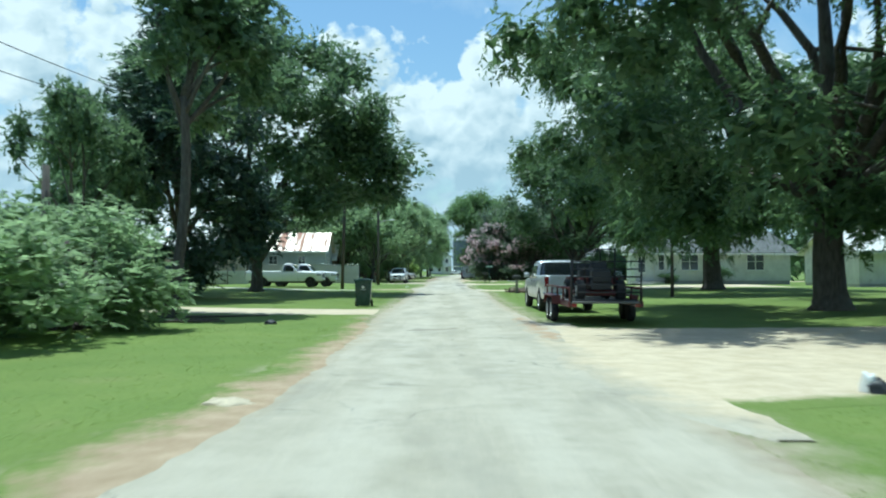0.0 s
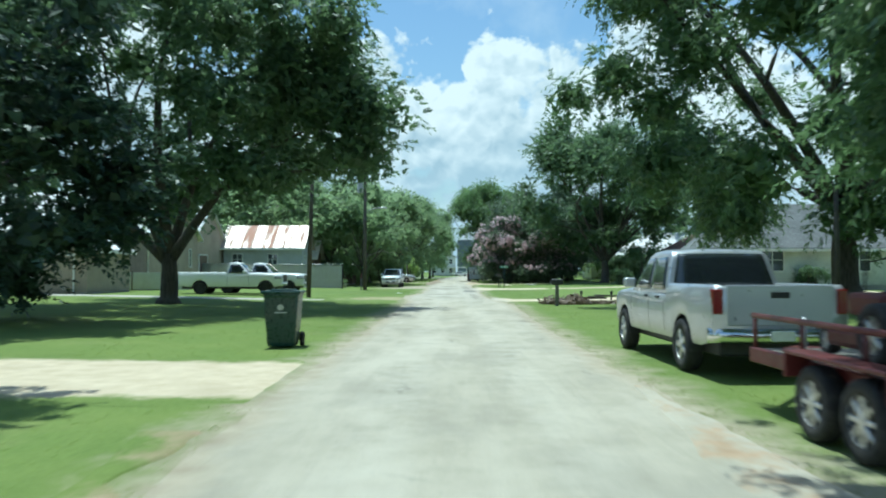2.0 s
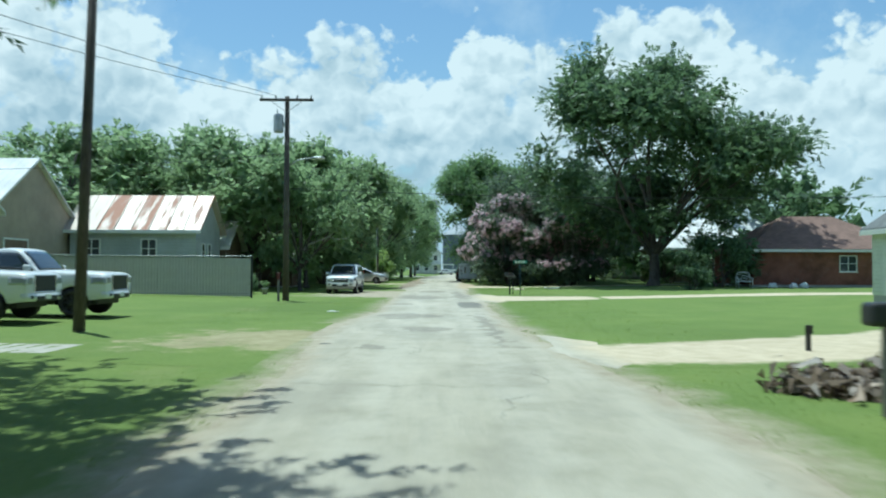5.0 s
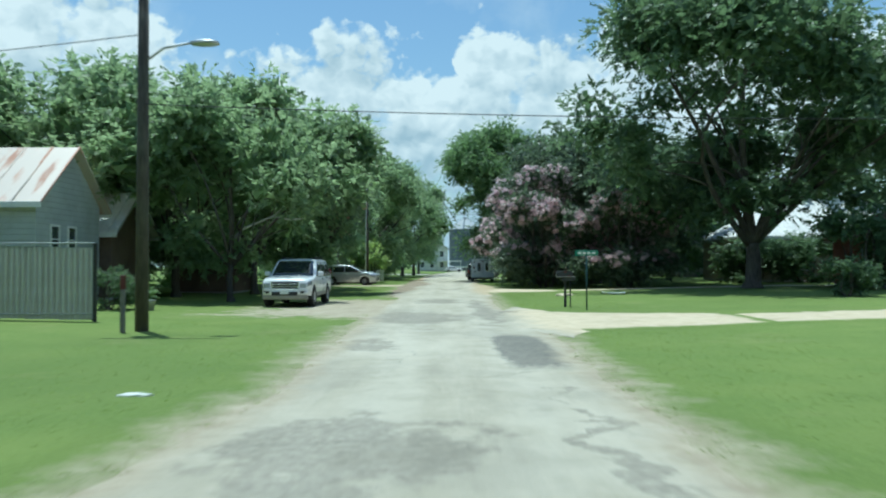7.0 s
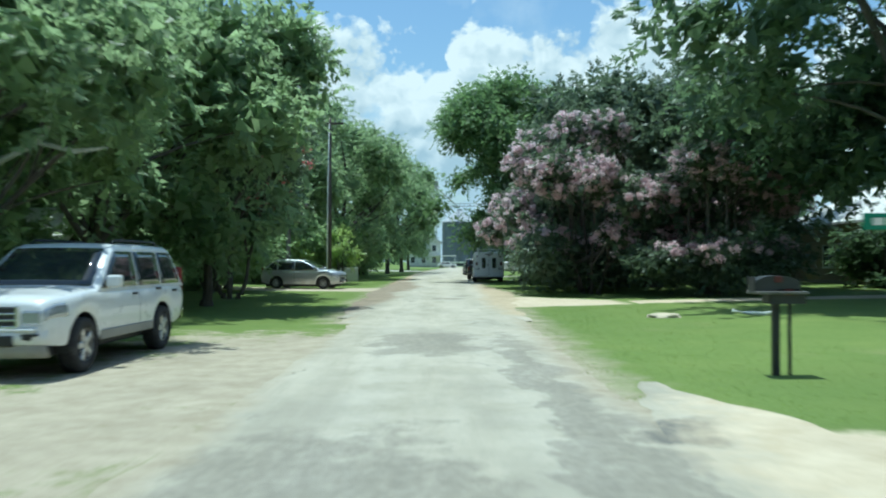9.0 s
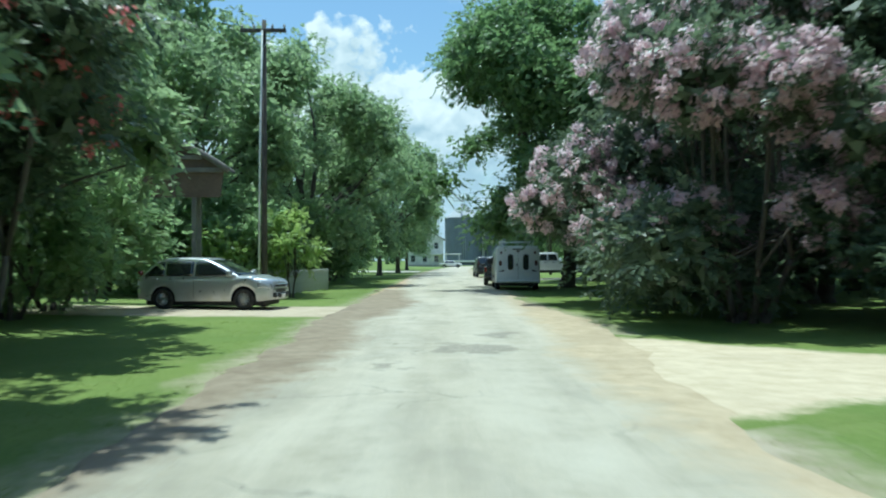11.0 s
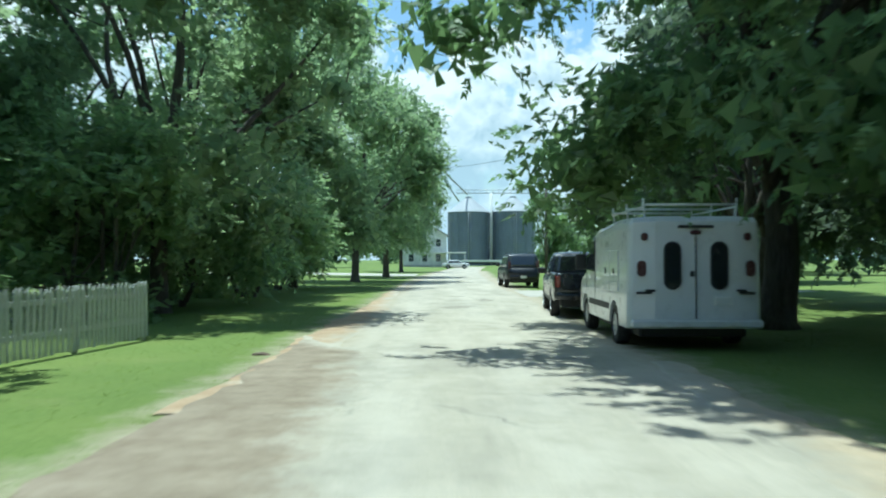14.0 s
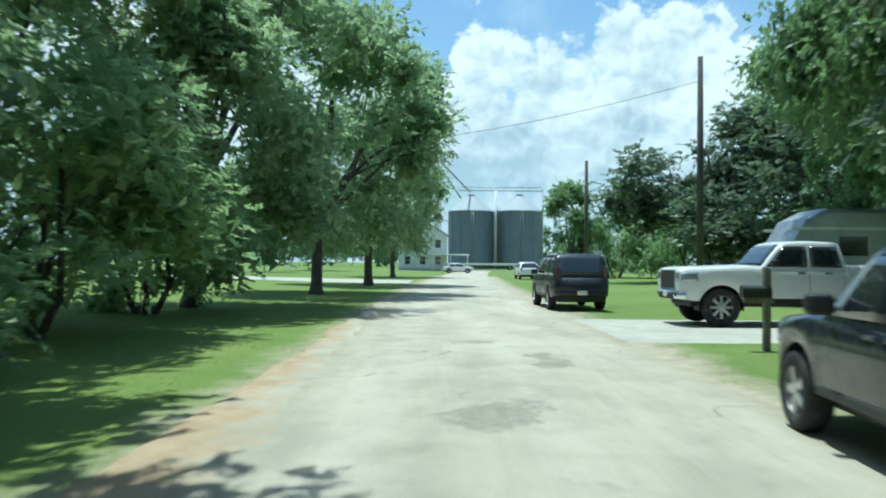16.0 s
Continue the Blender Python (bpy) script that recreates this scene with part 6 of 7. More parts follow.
def utility_trailer(x, y, turn):
    """Red twin-axle flat trailer with rails and an upright ramp gate."""
    root = thing("utility_trailer", x, y, "red twin-axle utility trailer hitched behind the pickup", "trailer", turn=turn, z=ground_z(x, y) + 0.02)
    hw, a, b = 0.98, -2.5, 2.4
    for k in range(7):
        box("deck_plank", a, b, -hw + k * 0.28 + 0.005, -hw + k * 0.28 + 0.275, 0.60, 0.645, WEATHERED, root, 0.006)
    for s in (-1, 1):
        box("side_beam", a, b, s * hw - 0.05, s * hw + 0.05, 0.50, 0.66, RED_PAINT, root, 0.01)
        tube("top_rail", [[((a, s * hw, 1.02), 0.032), ((b, s * hw, 1.02), 0.032)]], RED_PAINT, root)
        for k in range(5):
            xx = a + 0.05 + (b - a - 0.1) * k / 4
            tube("rail_post", [[((xx, s * hw, 0.62), 0.026), ((xx, s * hw, 1.02), 0.026)]], RED_PAINT, root)
        bm = bmesh.new()
        add_box(bm, -0.92, 0.92, s * (hw + 0.16) - 0.13, s * (hw + 0.16) + 0.13, 0.74, 0.78, 0.01)
        add_box(bm, -0.92, -0.88, s * (hw + 0.16) - 0.13, s * (hw + 0.16) + 0.13, 0.52, 0.77, 0.01)
        add_box(bm, 0.88, 0.92, s * (hw + 0.16) - 0.13, s * (hw + 0.16) + 0.13, 0.52, 0.77, 0.01)
        part("fender", bm, RED_PAINT, root)
        for xx in (-0.43, 0.43):
            wheel(root, xx, s * (hw + 0.16), 0.34, 0.2, "eight", s)
        box("taillight", a - 0.02, a + 0.03, s * 0.86 - 0.07, s * 0.86 + 0.07, 0.50, 0.60, LAMP_RED, root, 0.01)
    tube("tongue", [[((b, 0.8, 0.56), 0.05), ((b + 1.15, 0.0, 0.52), 0.05)], [((b, -0.8, 0.56), 0.05), ((b + 1.15, 0.0, 0.52), 0.05)]], RED_PAINT, root)
    tube("jack", [[((b + 0.9, 0.0, 0.15), 0.03), ((b + 0.9, 0.0, 0.95), 0.03)]], STEEL, root)
    g = new("ramp_gate")
    g.parent = root
    for s in (-1, 1):
        tube("gate_stile", [[((a + 0.02, s * 0.95, 0.60), 0.03), ((a - 0.10, s * 0.95, 1.78), 0.03)]], TRIM, g)
    for k in range(6):
        zz = 0.7 + k * 0.21
        tube("gate_bar", [[((a + 0.01 - 0.1 * k / 5, -0.95, zz), 0.018), ((a + 0.01 - 0.1 * k / 5, 0.95, zz), 0.018)]], TRIM, g)
    return root


utility_trailer(4.36, 24.1, 90)


def mower(x, y, z, turn, label):
    """A ride-on mower with roll bar."""
    root = thing("riding_mower", x, y, label, "mower", turn=turn, z=z)
    box("cutting_deck", -0.45, 0.55, -0.62, 0.62, 0.12, 0.30, RED_PAINT, root, 0.05, seg=2)
    box("chassis", -0.75, 0.55, -0.30, 0.30, 0.30, 0.52, TRIM, root, 0.03)
    box("engine", -0.78, -0.30, -0.27, 0.27, 0.50, 0.86, TRIM, root, 0.05, seg=2)
    box("seat", -0.22, 0.24, -0.25, 0.25, 0.56, 0.68, CANVAS, root, 0.05, seg=2)
    box("seat_back", -0.30, -0.18, -0.25, 0.25, 0.62, 1.08, CANVAS, root, 0.05, seg=2)
    for s in (-1, 1):
        box("side_pod", -0.40, 0.25, s * 0.42 - 0.13, s * 0.42 + 0.13, 0.44, 0.66, RED_PAINT, root, 0.05, seg=2)
        tube("control_arm", [[((0.30, s * 0.34, 0.62), 0.015), ((0.34, s * 0.30, 0.95), 0.015), ((0.30, s * 0.08, 1.0), 0.015)]], TRIM, root)
        wheel(root, -0.45, s * 0.56, 0.29, 0.24, "eight", s)
        wheel(root, 0.78, s * 0.45, 0.15, 0.12, "eight", s)
    tube("roll_bar", [[((-0.42, -0.42, 0.5), 0.028), ((-0.48, -0.42, 1.45), 0.028), ((-0.48, 0.42, 1.45), 0.028), ((-0.42, 0.42, 0.5), 0.028)]], TRIM, root)
    return root


mower(4.36, 25.0, 0.665, 90, "dark and red riding mower loaded on the trailer")
mower(4.36, 22.9, 0.665, 90, "second riding mower loaded on the trailer")


def travel_trailer(x, y, turn):
    """A silver rounded travel trailer."""
    root = thing("travel_trailer", x, y, "silver rounded travel trailer with dark window", "travel trailer", turn=turn)
    prof = [(-3.9, 0.55), (-4.1, 1.2), (-4.0, 2.2), (-3.5, 3.0), (-2.6, 3.4), (2.6, 3.4), (3.4, 3.0), (3.9, 2.2), (4.05, 1.2), (3.9, 0.55)]
    bm = bmesh.new()
    slab_body(bm, prof, 1.22, 0.1, 0.18, 2.4)
    part("shell", bm, STEEL, root)
    for u in (-2.6, -0.6, 1.7):
        for s in (-1, 1):
            pane_on("window", [(u - 0.5, s * 1.21, 1.7), (u + 0.5, s * 1.21, 1.7), (u + 0.5, s * 1.21, 2.4), (u - 0.5, s * 1.21, 2.4)], (0, s, 0), GLASS, root, 0.02)
    for s in (-1, 1):
        box("trim_band", -3.9, 3.9, s * 1.215 - 0.02, s * 1.215 + 0.02, 2.62, 2.72, WHITE_TRIM, root, 0.004)
        for xx in (-0.45, 0.45):
            wheel(root, xx, s * 1.08, 0.36, 0.22, "eight", s)
    box("chassis", -3.6, 4.8, -0.5, 0.5, 0.42, 0.58, TRIM, root, 0.02)
    return root


travel_trailer(16.3, 174.5, 180)

# ---- buildings ----
def window(parent, m, w, h, bars=1, frame_mat=None):
    """A framed window flat against a wall; m places it, with its face towards its -y."""
    root = new("window")
    root.parent = parent
    root.matrix_basis = m
    f, t = frame_mat or WHITE_TRIM, 0.075
    bm = bmesh.new()
    add_box(bm, -w / 2 - t, w / 2 + t, -0.05, 0.03, -h / 2 - t, -h / 2, 0.006)
    add_box(bm, -w / 2 - t, w / 2 + t, -0.05, 0.03, h / 2, h / 2 + t, 0.006)
    add_box(bm, -w / 2 - t, -w / 2, -0.048, 0.03, -h / 2 - 0.001, h / 2 + 0.001, 0.006)
    add_box(bm, w / 2, w / 2 + t, -0.048, 0.03, -h / 2 - 0.001, h / 2 + 0.001, 0.006)
    for k in range(bars):
        x = -w / 2 + w * (k + 1) / (bars + 1)
        add_box(bm, x - 0.03, x + 0.03, -0.04, 0.02, -h / 2, h / 2, 0.004)
    add_box(bm, -w / 2, w / 2, -0.038, 0.02, -0.02, 0.02, 0.004)
    part("frame", bm, f, root)
    box("pane", -w / 2, w / 2, -0.012, 0.02, -h / 2, h / 2, PANE, root, 0)
    box("sill", -w / 2 - 0.12, w / 2 + 0.12, -0.10, 0.02, -h / 2 - t - 0.05, -h / 2 - t, f, root, 0.008)
    return root


def house(name, x, y, wx, wy, wall_h, rise, label, wall, roof, ridge="x", turn=0.0, over=0.4, base=0.25, windows=(), door=None, seams=0, category="house", thick=0.14, hip=False):
    """A gabled building, wx by wy, its front looking towards -y before it is turned. windows: (side, along, height, w, h, bars)."""
    root = thing(name, x, y, label, category, turn=turn, z=ground_z(x, y) - 0.03)
    hx, hy, zt = wx / 2, wy / 2, base + wall_h
    box("foundation", -hx + 0.03, hx - 0.03, -hy + 0.03, hy - 0.03, -0.2, base, CEMENT, root, 0.01)
    box("wall", -hx, hx, -hy, -hy + 0.2, base, zt, wall, root, 0.004)
    box("wall", -hx, hx, hy - 0.2, hy, base, zt, wall, root, 0.004)
    box("wall", -hx + 0.002, -hx + 0.2, -hy + 0.2, hy - 0.2, base, zt, wall, root, 0.004)
    box("wall", hx - 0.2, hx - 0.002, -hy + 0.2, hy - 0.2, base, zt, wall, root, 0.004)
    span, run = (hy, hx) if ridge == "x" else (hx, hy)
    sl = rise / span

    def loc(u, v, z):
        return (u, v, z) if ridge == "x" else (v, u, z)

    for s in (-1, 1):
        bm = bmesh.new()
        tri = [bm.verts.new(loc(s * run - s * 0.1 * k, v, z)) for k in (0, 1) for v, z in ((-span, zt - 0.002), (span, zt - 0.002), (0, zt + rise))]
        bm.faces.new(tri[:3])
        bm.faces.new(tri[3:][::-1])
        for i in range(3):
            bm.faces.new((tri[i], tri[(i + 1) % 3], tri[3 + (i + 1) % 3], tri[3 + i]))
        if not hip:
            part("gable", bm, wall, root)
        else:
            bm.free()
            e = span + over
            lo2, hi2 = zt - over * sl, zt + rise
            q = [loc(s * (run + over), -e, lo2), loc(s * (run + over), e, lo2), loc(s * (run - span), 0, hi2)]
            bm = bmesh.new()
            va = [bm.verts.new((p[0], p[1], p[2] + dz)) for dz in (0.02, 0.02 + thick) for p in q]
            bm.faces.new(va[:3][::-1])
            bm.faces.new(va[3:])
            for i in range(3):
                bm.faces.new((va[i], va[(i + 1) % 3], va[3 + (i + 1) % 3], va[3 + i]))
            part("hip_end", bm, roof, root)
        # roof slope
        n = max(1, seams)
        slope = new("roof_slope")
        slope.parent = root
        a, c = (span + over), over
        for k in range(n):
            bm = bmesh.new()
            u0 = -run - c + (2 * run + 2 * c) * k / n
            u1 = -run - c + (2 * run + 2 * c) * (k + 1) / n - (0.02 if n > 1 else 0)
            low, top = zt - over * sl, zt + rise
            v = [bm.verts.new(loc(u, vv * s, z + dz)) for dz in (0.02, 0.02 + thick) for u, vv, z in ((u0, a, low), (u1, a, low), (u1 - (c + span if hip else 0), 0.0, top), (u0 + (c + span if hip else 0), 0.0, top))]
            for f in ((0, 1, 2, 3), (4, 5, 6, 7), (0, 1, 5, 4), (1, 2, 6, 5), (2, 3, 7, 6), (3, 0, 4, 7)):
                bm.faces.new([v[i] for i in f])
            part("roof_sheet" if n > 1 else "roofing", bm, roof, slope)
            if n > 1:
                tube("seam", [[(loc(u1, a * s, low + 0.03 + thick), 0.028), (loc(u1, 0.0, top + 0.03 + thick), 0.028)]], roof, slope, sides=5)
        bm = bmesh.new()
        lo_ = zt - over * sl
        p, q = loc(-run - c, s * (a + 0.012), lo_ - 0.10), loc(run + c, s * (a + 0.035), lo_ + 0.10)
        add_box(bm, min(p[0], q[0]), max(p[0], q[0]), min(p[1], q[1]), max(p[1], q[1]), p[2], q[2], 0.006)
        part("fascia", bm, WHITE_TRIM, root)
    for side, u, z, w_, h_, bars in windows:
        m = {"front": pose(u, -hy - 0.002, z), "back": pose(u, hy + 0.002, z, 0, 0, 180), "left": pose(-hx - 0.0, u, z, 0, 0, -90), "right": pose(hx + 0.0, u, z, 0, 0, 90)}[side]
        window(root, m, w_, h_, bars)
    if door:
        side, u, w_, h_, mt = door
        m = {"front": pose(u, -hy - 0.002, base), "left": pose(-hx, u, base, 0, 0, -90), "right": pose(hx, u, base, 0, 0, 90)}[side]
        d = box("door", -w_ / 2, w_ / 2, -0.045, 0.02, 0.02, h_, mt, root, 0.01)
        d.matrix_basis = m
        fr = bmesh.new()
        add_box(fr, -w_ / 2 - 0.1, -w_ / 2, -0.06, 0.02, 0, h_ + 0.1, 0.005)
        add_box(fr, w_ / 2, w_ / 2 + 0.1, -0.06, 0.02, 0, h_ + 0.1, 0.005)
        add_box(fr, -w_ / 2, w_ / 2, -0.06, 0.02, h_, h_ + 0.1, 0.005)
        part("door_frame", fr, WHITE_TRIM, root).matrix_basis = m
    return root


# right side
house("house", 25.3, 75.1, 12.4, 5.2, 2.95, 2.75, "white clapboard house with grey shingle roof beyond the gravel drive", SIDING_WHITE, SHINGLE, "x", 0, 0.5, 0.35,
           [("front", -3.0, 2.1, 1.5, 1.5, 1), ("front", -5.6, 2.1, 0.5, 1.5, 0), ("front", 3.0, 2.1, 1.5, 1.5, 1)], hip=True)
wing = house("porch_wing", 18.35, 74.6, 1.9, 3.4, 2.75, 0.9, "white entry wing with narrow windows and a glazed door", SIDING_WHITE, SHINGLE, "y", 0, 0.3, 0.35,
             [("front", -0.35, 1.95, 0.62, 1.6, 1)], ("left", 0.3, 0.85, 2.05, WHITE_TRIM), category="house wing", hip=True)
box("porch_slab", -1.6, 1.4, -3.2, -1.75, -0.1, 0.26, CEMENT, wing, 0.02)
box("porch_step", -1.2, 0.2, -3.6, -3.22, -0.1, 0.13, CEMENT, wing, 0.02)
box("porch_post", -1.62, -1.5, -2.0, -1.88, 0.0, 2.62, WHITE_TRIM, wing, 0.01)
house("house", 38.5, 64.0, 15.0, 9.0, 2.6, 1.9, "long low white house with pale roof in the shaded yard", SIDING_WHITE, ROOF_WHITE, "x", 0, 0.5, 0.25,
      [("front", -3.2, 1.75, 1.5, 1.0, 1), ("front", -0.6, 1.7, 0.7, 0.7, 0), ("front", 3.6, 1.75, 1.4, 1.0, 1)])
house("house", 29.8, 108.0, 12.0, 8.0, 2.85, 2.4, "red brick house with hipped shingle roof and white eaves", BRICK_RED, SHINGLE_RED, "x", 0, 0.5, 0.2,
      [("front", 1.2, 1.8, 1.2, 1.1, 1), ("left", 0.0, 1.8, 1.2, 1.1, 1)], hip=True)
house("house", 31.2, 129.0, 16.0, 10.0, 3.5, 2.9, "pale house with a broad light grey metal roof behind the trees", SIDING_BEIGE, ROOF_WHITE, "x", 0, 0.6, 0.2,
      [("front", -4.0, 1.6, 1.5, 1.2, 1), ("front", 2.0, 1.6, 1.5, 1.2, 1), ("left", 0, 1.6, 1.4, 1.2, 1)], hip=True)
house("house", 30.0, 157.0, 12.0, 9.0, 2.6, 1.8, "pale house deep in the shaded yard", SIDING_WHITE, SHINGLE, "y", 0, 0.5, 0.3,
      [("left", -2.0, 1.6, 1.2, 1.1, 1), ("left", 2.0, 1.6, 1.2, 1.1, 1), ("front", 0.0, 1.6, 1.4, 1.1, 1)], ("front", -3.0, 0.95, 2.05, WHITE_TRIM))
# left side
barn = house("barn", -29.0, 77.3, 16.0, 11.0, 3.95, 3.1, "wide beige metal barn with a broad white metal roof", SIDING_BEIGE, ROOF_WHITE, "x", 0, 0.35, 0.1,
      [("right", 3.6, 2.4, 0.35, 1.3, 0), ("front", 3.0, 1.7, 0.9, 0.9, 0)], ("front", 5.4, 1.1, 2.2, WHITE_TRIM), category="barn")
tube("downspout", [[((8.06, -5.42, 0.15), 0.05), ((8.06, -5.42, 3.7), 0.05), ((8.06, -5.75, 3.95), 0.05)]], WHITE_TRIM, barn)
house("barn", -27.6, 87.4, 12.4, 8.8, 3.95, 2.95, "tan metal barn with a steep white roof and dark doorway", SIDING_BEIGE, ROOF_WHITE, "x", 0, 0.25, 0.1,
      [], ("right", -1.9, 2.2, 2.6, DARK_WOOD), category="barn")
house("shed", -23.2, 65.2, 5.0, 6.0, 2.5, 1.0, "low tan shed with an overhead door under the oak", SIDING_BEIGE, ROOF_WHITE, "y", 0, 0.3, 0.1, [], ("front", 0.6, 2.2, 2.1, SIDING_BEIGE), category="shed")
house("house", -17.5, 93.5, 7.3, 5.0, 3.5, 2.0, "old grey board house with rusty tin roof behind the metal fence", SIDING_GREY, RUST, "x", 0, 0.35, 0.2,
      [("front", 0.9, 2.45, 0.8, 1.0, 1), ("right", -1.2, 2.3, 0.55, 0.9, 0), ("right", 0.1, 2.3, 0.55, 0.9, 0), ("front", -2.4, 2.45, 0.9, 1.0, 1)], seams=8, thick=0.05)
house("shed", -12.6, 108.4, 3.0, 4.0, 2.0, 0.9, "low lean shed with pale tin roof under the trees", DARK_WOOD, ROOF_WHITE, "x", 0, 0.35, 0.1, [], category="shed")
house("shed", -15.7, 98.9, 4.0, 4.2, 2.85, 1.5, "small shed with pale tin roof in the thicket", DARK_WOOD, ROOF_WHITE, "x", 0, 0.4, 0.1, [], category="shed")


def arched_carport(x, y, half, eave, crown, depth):
    """An open shelter: a bowed roof on posts, its front arch closed by boards between two rails."""
    root = thing("carport", x, y, "open brown carport with bowed roof beside the driveway", "carport")
    n = 16

    def bow(u):
        return eave + (crown - eave) * (1 - u * u)

    for k in range(n):
        bm = bmesh.new()
        u0, u1 = -1 + 2 * k / n, -1 + 2 * (k + 1) / n - 0.006
        v = [bm.verts.new((u * half, yy, bow(u) + dz)) for dz in (0.0, 0.09) for u, yy in ((u0, 0), (u1, 0), (u1, depth), (u0, depth))]
        for f in ((0, 1, 2, 3), (4, 5, 6, 7), (0, 1, 5, 4), (1, 2, 6, 5), (2, 3, 7, 6), (3, 0, 4, 7)):
            bm.faces.new([v[i] for i in f])
        part("roof_sheet", bm, WEATHERED, root)
    tube("front_hoop", [[((u * half, -0.03, bow(u) + 0.02), 0.11) for u in np.linspace(-1, 1, 25)]], WEATHERED, root)
    for lift in (0.05, 0.50):
        w_ = (1 - (lift + 0.10) / (crown - eave)) ** 0.5
        box("rail", -half * w_, half * w_, 0.0, 0.08, eave + lift - 0.08, eave + lift + 0.08, WEATHERED, root, 0.01)
    bm = bmesh.new()
    us = np.linspace(-0.94, 0.94, 25)
    rows = [[bm.verts.new((u * half, yy, z)) for u, z in [(-0.90, eave - 0.9)] + [(u, bow(u) - 0.01) for u in us] + [(0.90, eave - 0.9)]] for yy in (0.10, 0.15)]
    bm.faces.new(rows[0])
    bm.faces.new(rows[1][::-1])
    for i in range(len(us) + 2):
        j = (i + 1) % (len(us) + 2)
        bm.faces.new((rows[0][i], rows[1][i], rows[1][j], rows[0][j]))
    bmesh.ops.recalc_face_normals(bm, faces=bm.faces[:])
    part("gable_board", bm, DARK_WOOD, root)
    for sx in (-0.6, 0.6):
        for yy in (0.2, depth - 0.2):
            box("post", sx * half - 0.07, sx * half + 0.07, yy - 0.07, yy + 0.07, -0.1, bow(0.6), WEATHERED, root, 0.01)
    return root


arched_carport(-10.45, 129.2, 3.15, 4.6, 5.8, 1.0)
# far end
house("house", -2.5, 296.0, 9.0, 9.0, 6.2, 2.6, "white two-storey house at the end of the street", SIDING_WHITE, SHINGLE, "y", 0, 0.5, 0.4,
      [("front", u, z, 1.0, 1.5, 0) for u in (-2.8, 0, 2.8) for z in (1.9, 5.0)])
pch = thing("porch_roof", 2.6, 291.5, "flat white porch roof on posts", "porch")
box("canopy", -3.4, 3.4, -2.2, 2.2, 2.9, 3.15, WHITE_TRIM, pch, 0.02)
for px_, py_ in ((-3.1, -2.0), (3.1, -2.0), (0, -2.0)):
    box("post", px_ - 0.07, px_ + 0.07, py_ - 0.07, py_ + 0.07, 0, 2.9, WHITE_TRIM, pch, 0.01)


def silo(x, y, r, h, cone):
    """A ribbed steel grain bin with a conical roof."""
    root = thing("grain_silo", x, y, "blue-grey ribbed steel grain silo with conical roof", "silo", "grain silos")
    bm = bmesh.new()
    rings = [(r * 1.01, 0.0)]
    k = int(h / 0.55)
    for i in range(k):
        z = h * i / k
        rings += [(r, z + 0.02), (r + 0.06, z + h / k * 0.5), (r, z + h / k - 0.02)]
    lathe(bm, rings, 40)
    part("tank", bm, SILO_STEEL, root, smooth_faces=False)
    bm = bmesh.new()
    lathe(bm, [(r + 0.25, h - 0.05), (r + 0.25, h + 0.05), (0.9, h + cone), (0.9, h + cone + 0.4), (0.01, h + cone + 0.55)], 40)
    part("roof", bm, SILO_ROOF, root)
    for j in range(12):
        t = math.pi * 2 * j / 12
        box("stiffener", r - 0.02, r + 0.12, -0.06, 0.06, 0, h, SILO_STEEL, root, 0.01, m=Matrix.Rotation(t, 4, "Z"))
    tube("ladder_rail", [[((0.3 - 0.0, -r - 0.16, 0), 0.04), ((0.3, -r - 0.16, h), 0.04)], [((-0.3, -r - 0.16, 0), 0.04), ((-0.3, -r - 0.16, h), 0.04)]], STEEL, root, sides=5)
    return root


silo(8.9, 347.0, 5.7, 14.6, 4.0)
silo(21.2, 347.0, 5.9, 14.6, 4.0)


def elevator():
    root = thing("grain_elevator", 0.3, 319.0, "slender steel grain elevator tower with head house and spouts", "grain elevator")
    for a in (-0.7, 0.7):
        for b in (-0.7, 0.7):
            tube("tower_leg", [[((a, b, 0), 0.09), ((a, b, 24.0), 0.09)]], STEEL, root, sides=5)
    for k in range(8):
        z = 1 + k * 3
        for a in (-0.7, 0.7):
            tube("tower_brace", [[((-0.7, a, z), 0.05), ((0.7, a, z + 3), 0.05)], [((a, -0.7, z), 0.05), ((a, 0.7, z + 3), 0.05)]], STEEL, root, sides=4)
    box("leg_casing", -0.35, 0.35, -0.25, 0.25, 0, 25.6, WHITE_TRIM, root, 0.02)
    box("head_house", -1.2, 1.2, -1.0, 1.0, 24.0, 25.6, STEEL, root, 0.05)
    box("platform", -1.7, 1.7, -1.4, 1.4, 23.7, 23.85, STEEL, root, 0.01)
    tube("spout", [[((0.6, 0, 23.6), 0.22), ((8.2, 27.5, 19.6), 0.22)]], STEEL, root)
    tube("spout", [[((-0.4, 0, 23.6), 0.18), ((5.0, -2, 15.5), 0.18)]], STEEL, root)
    return root


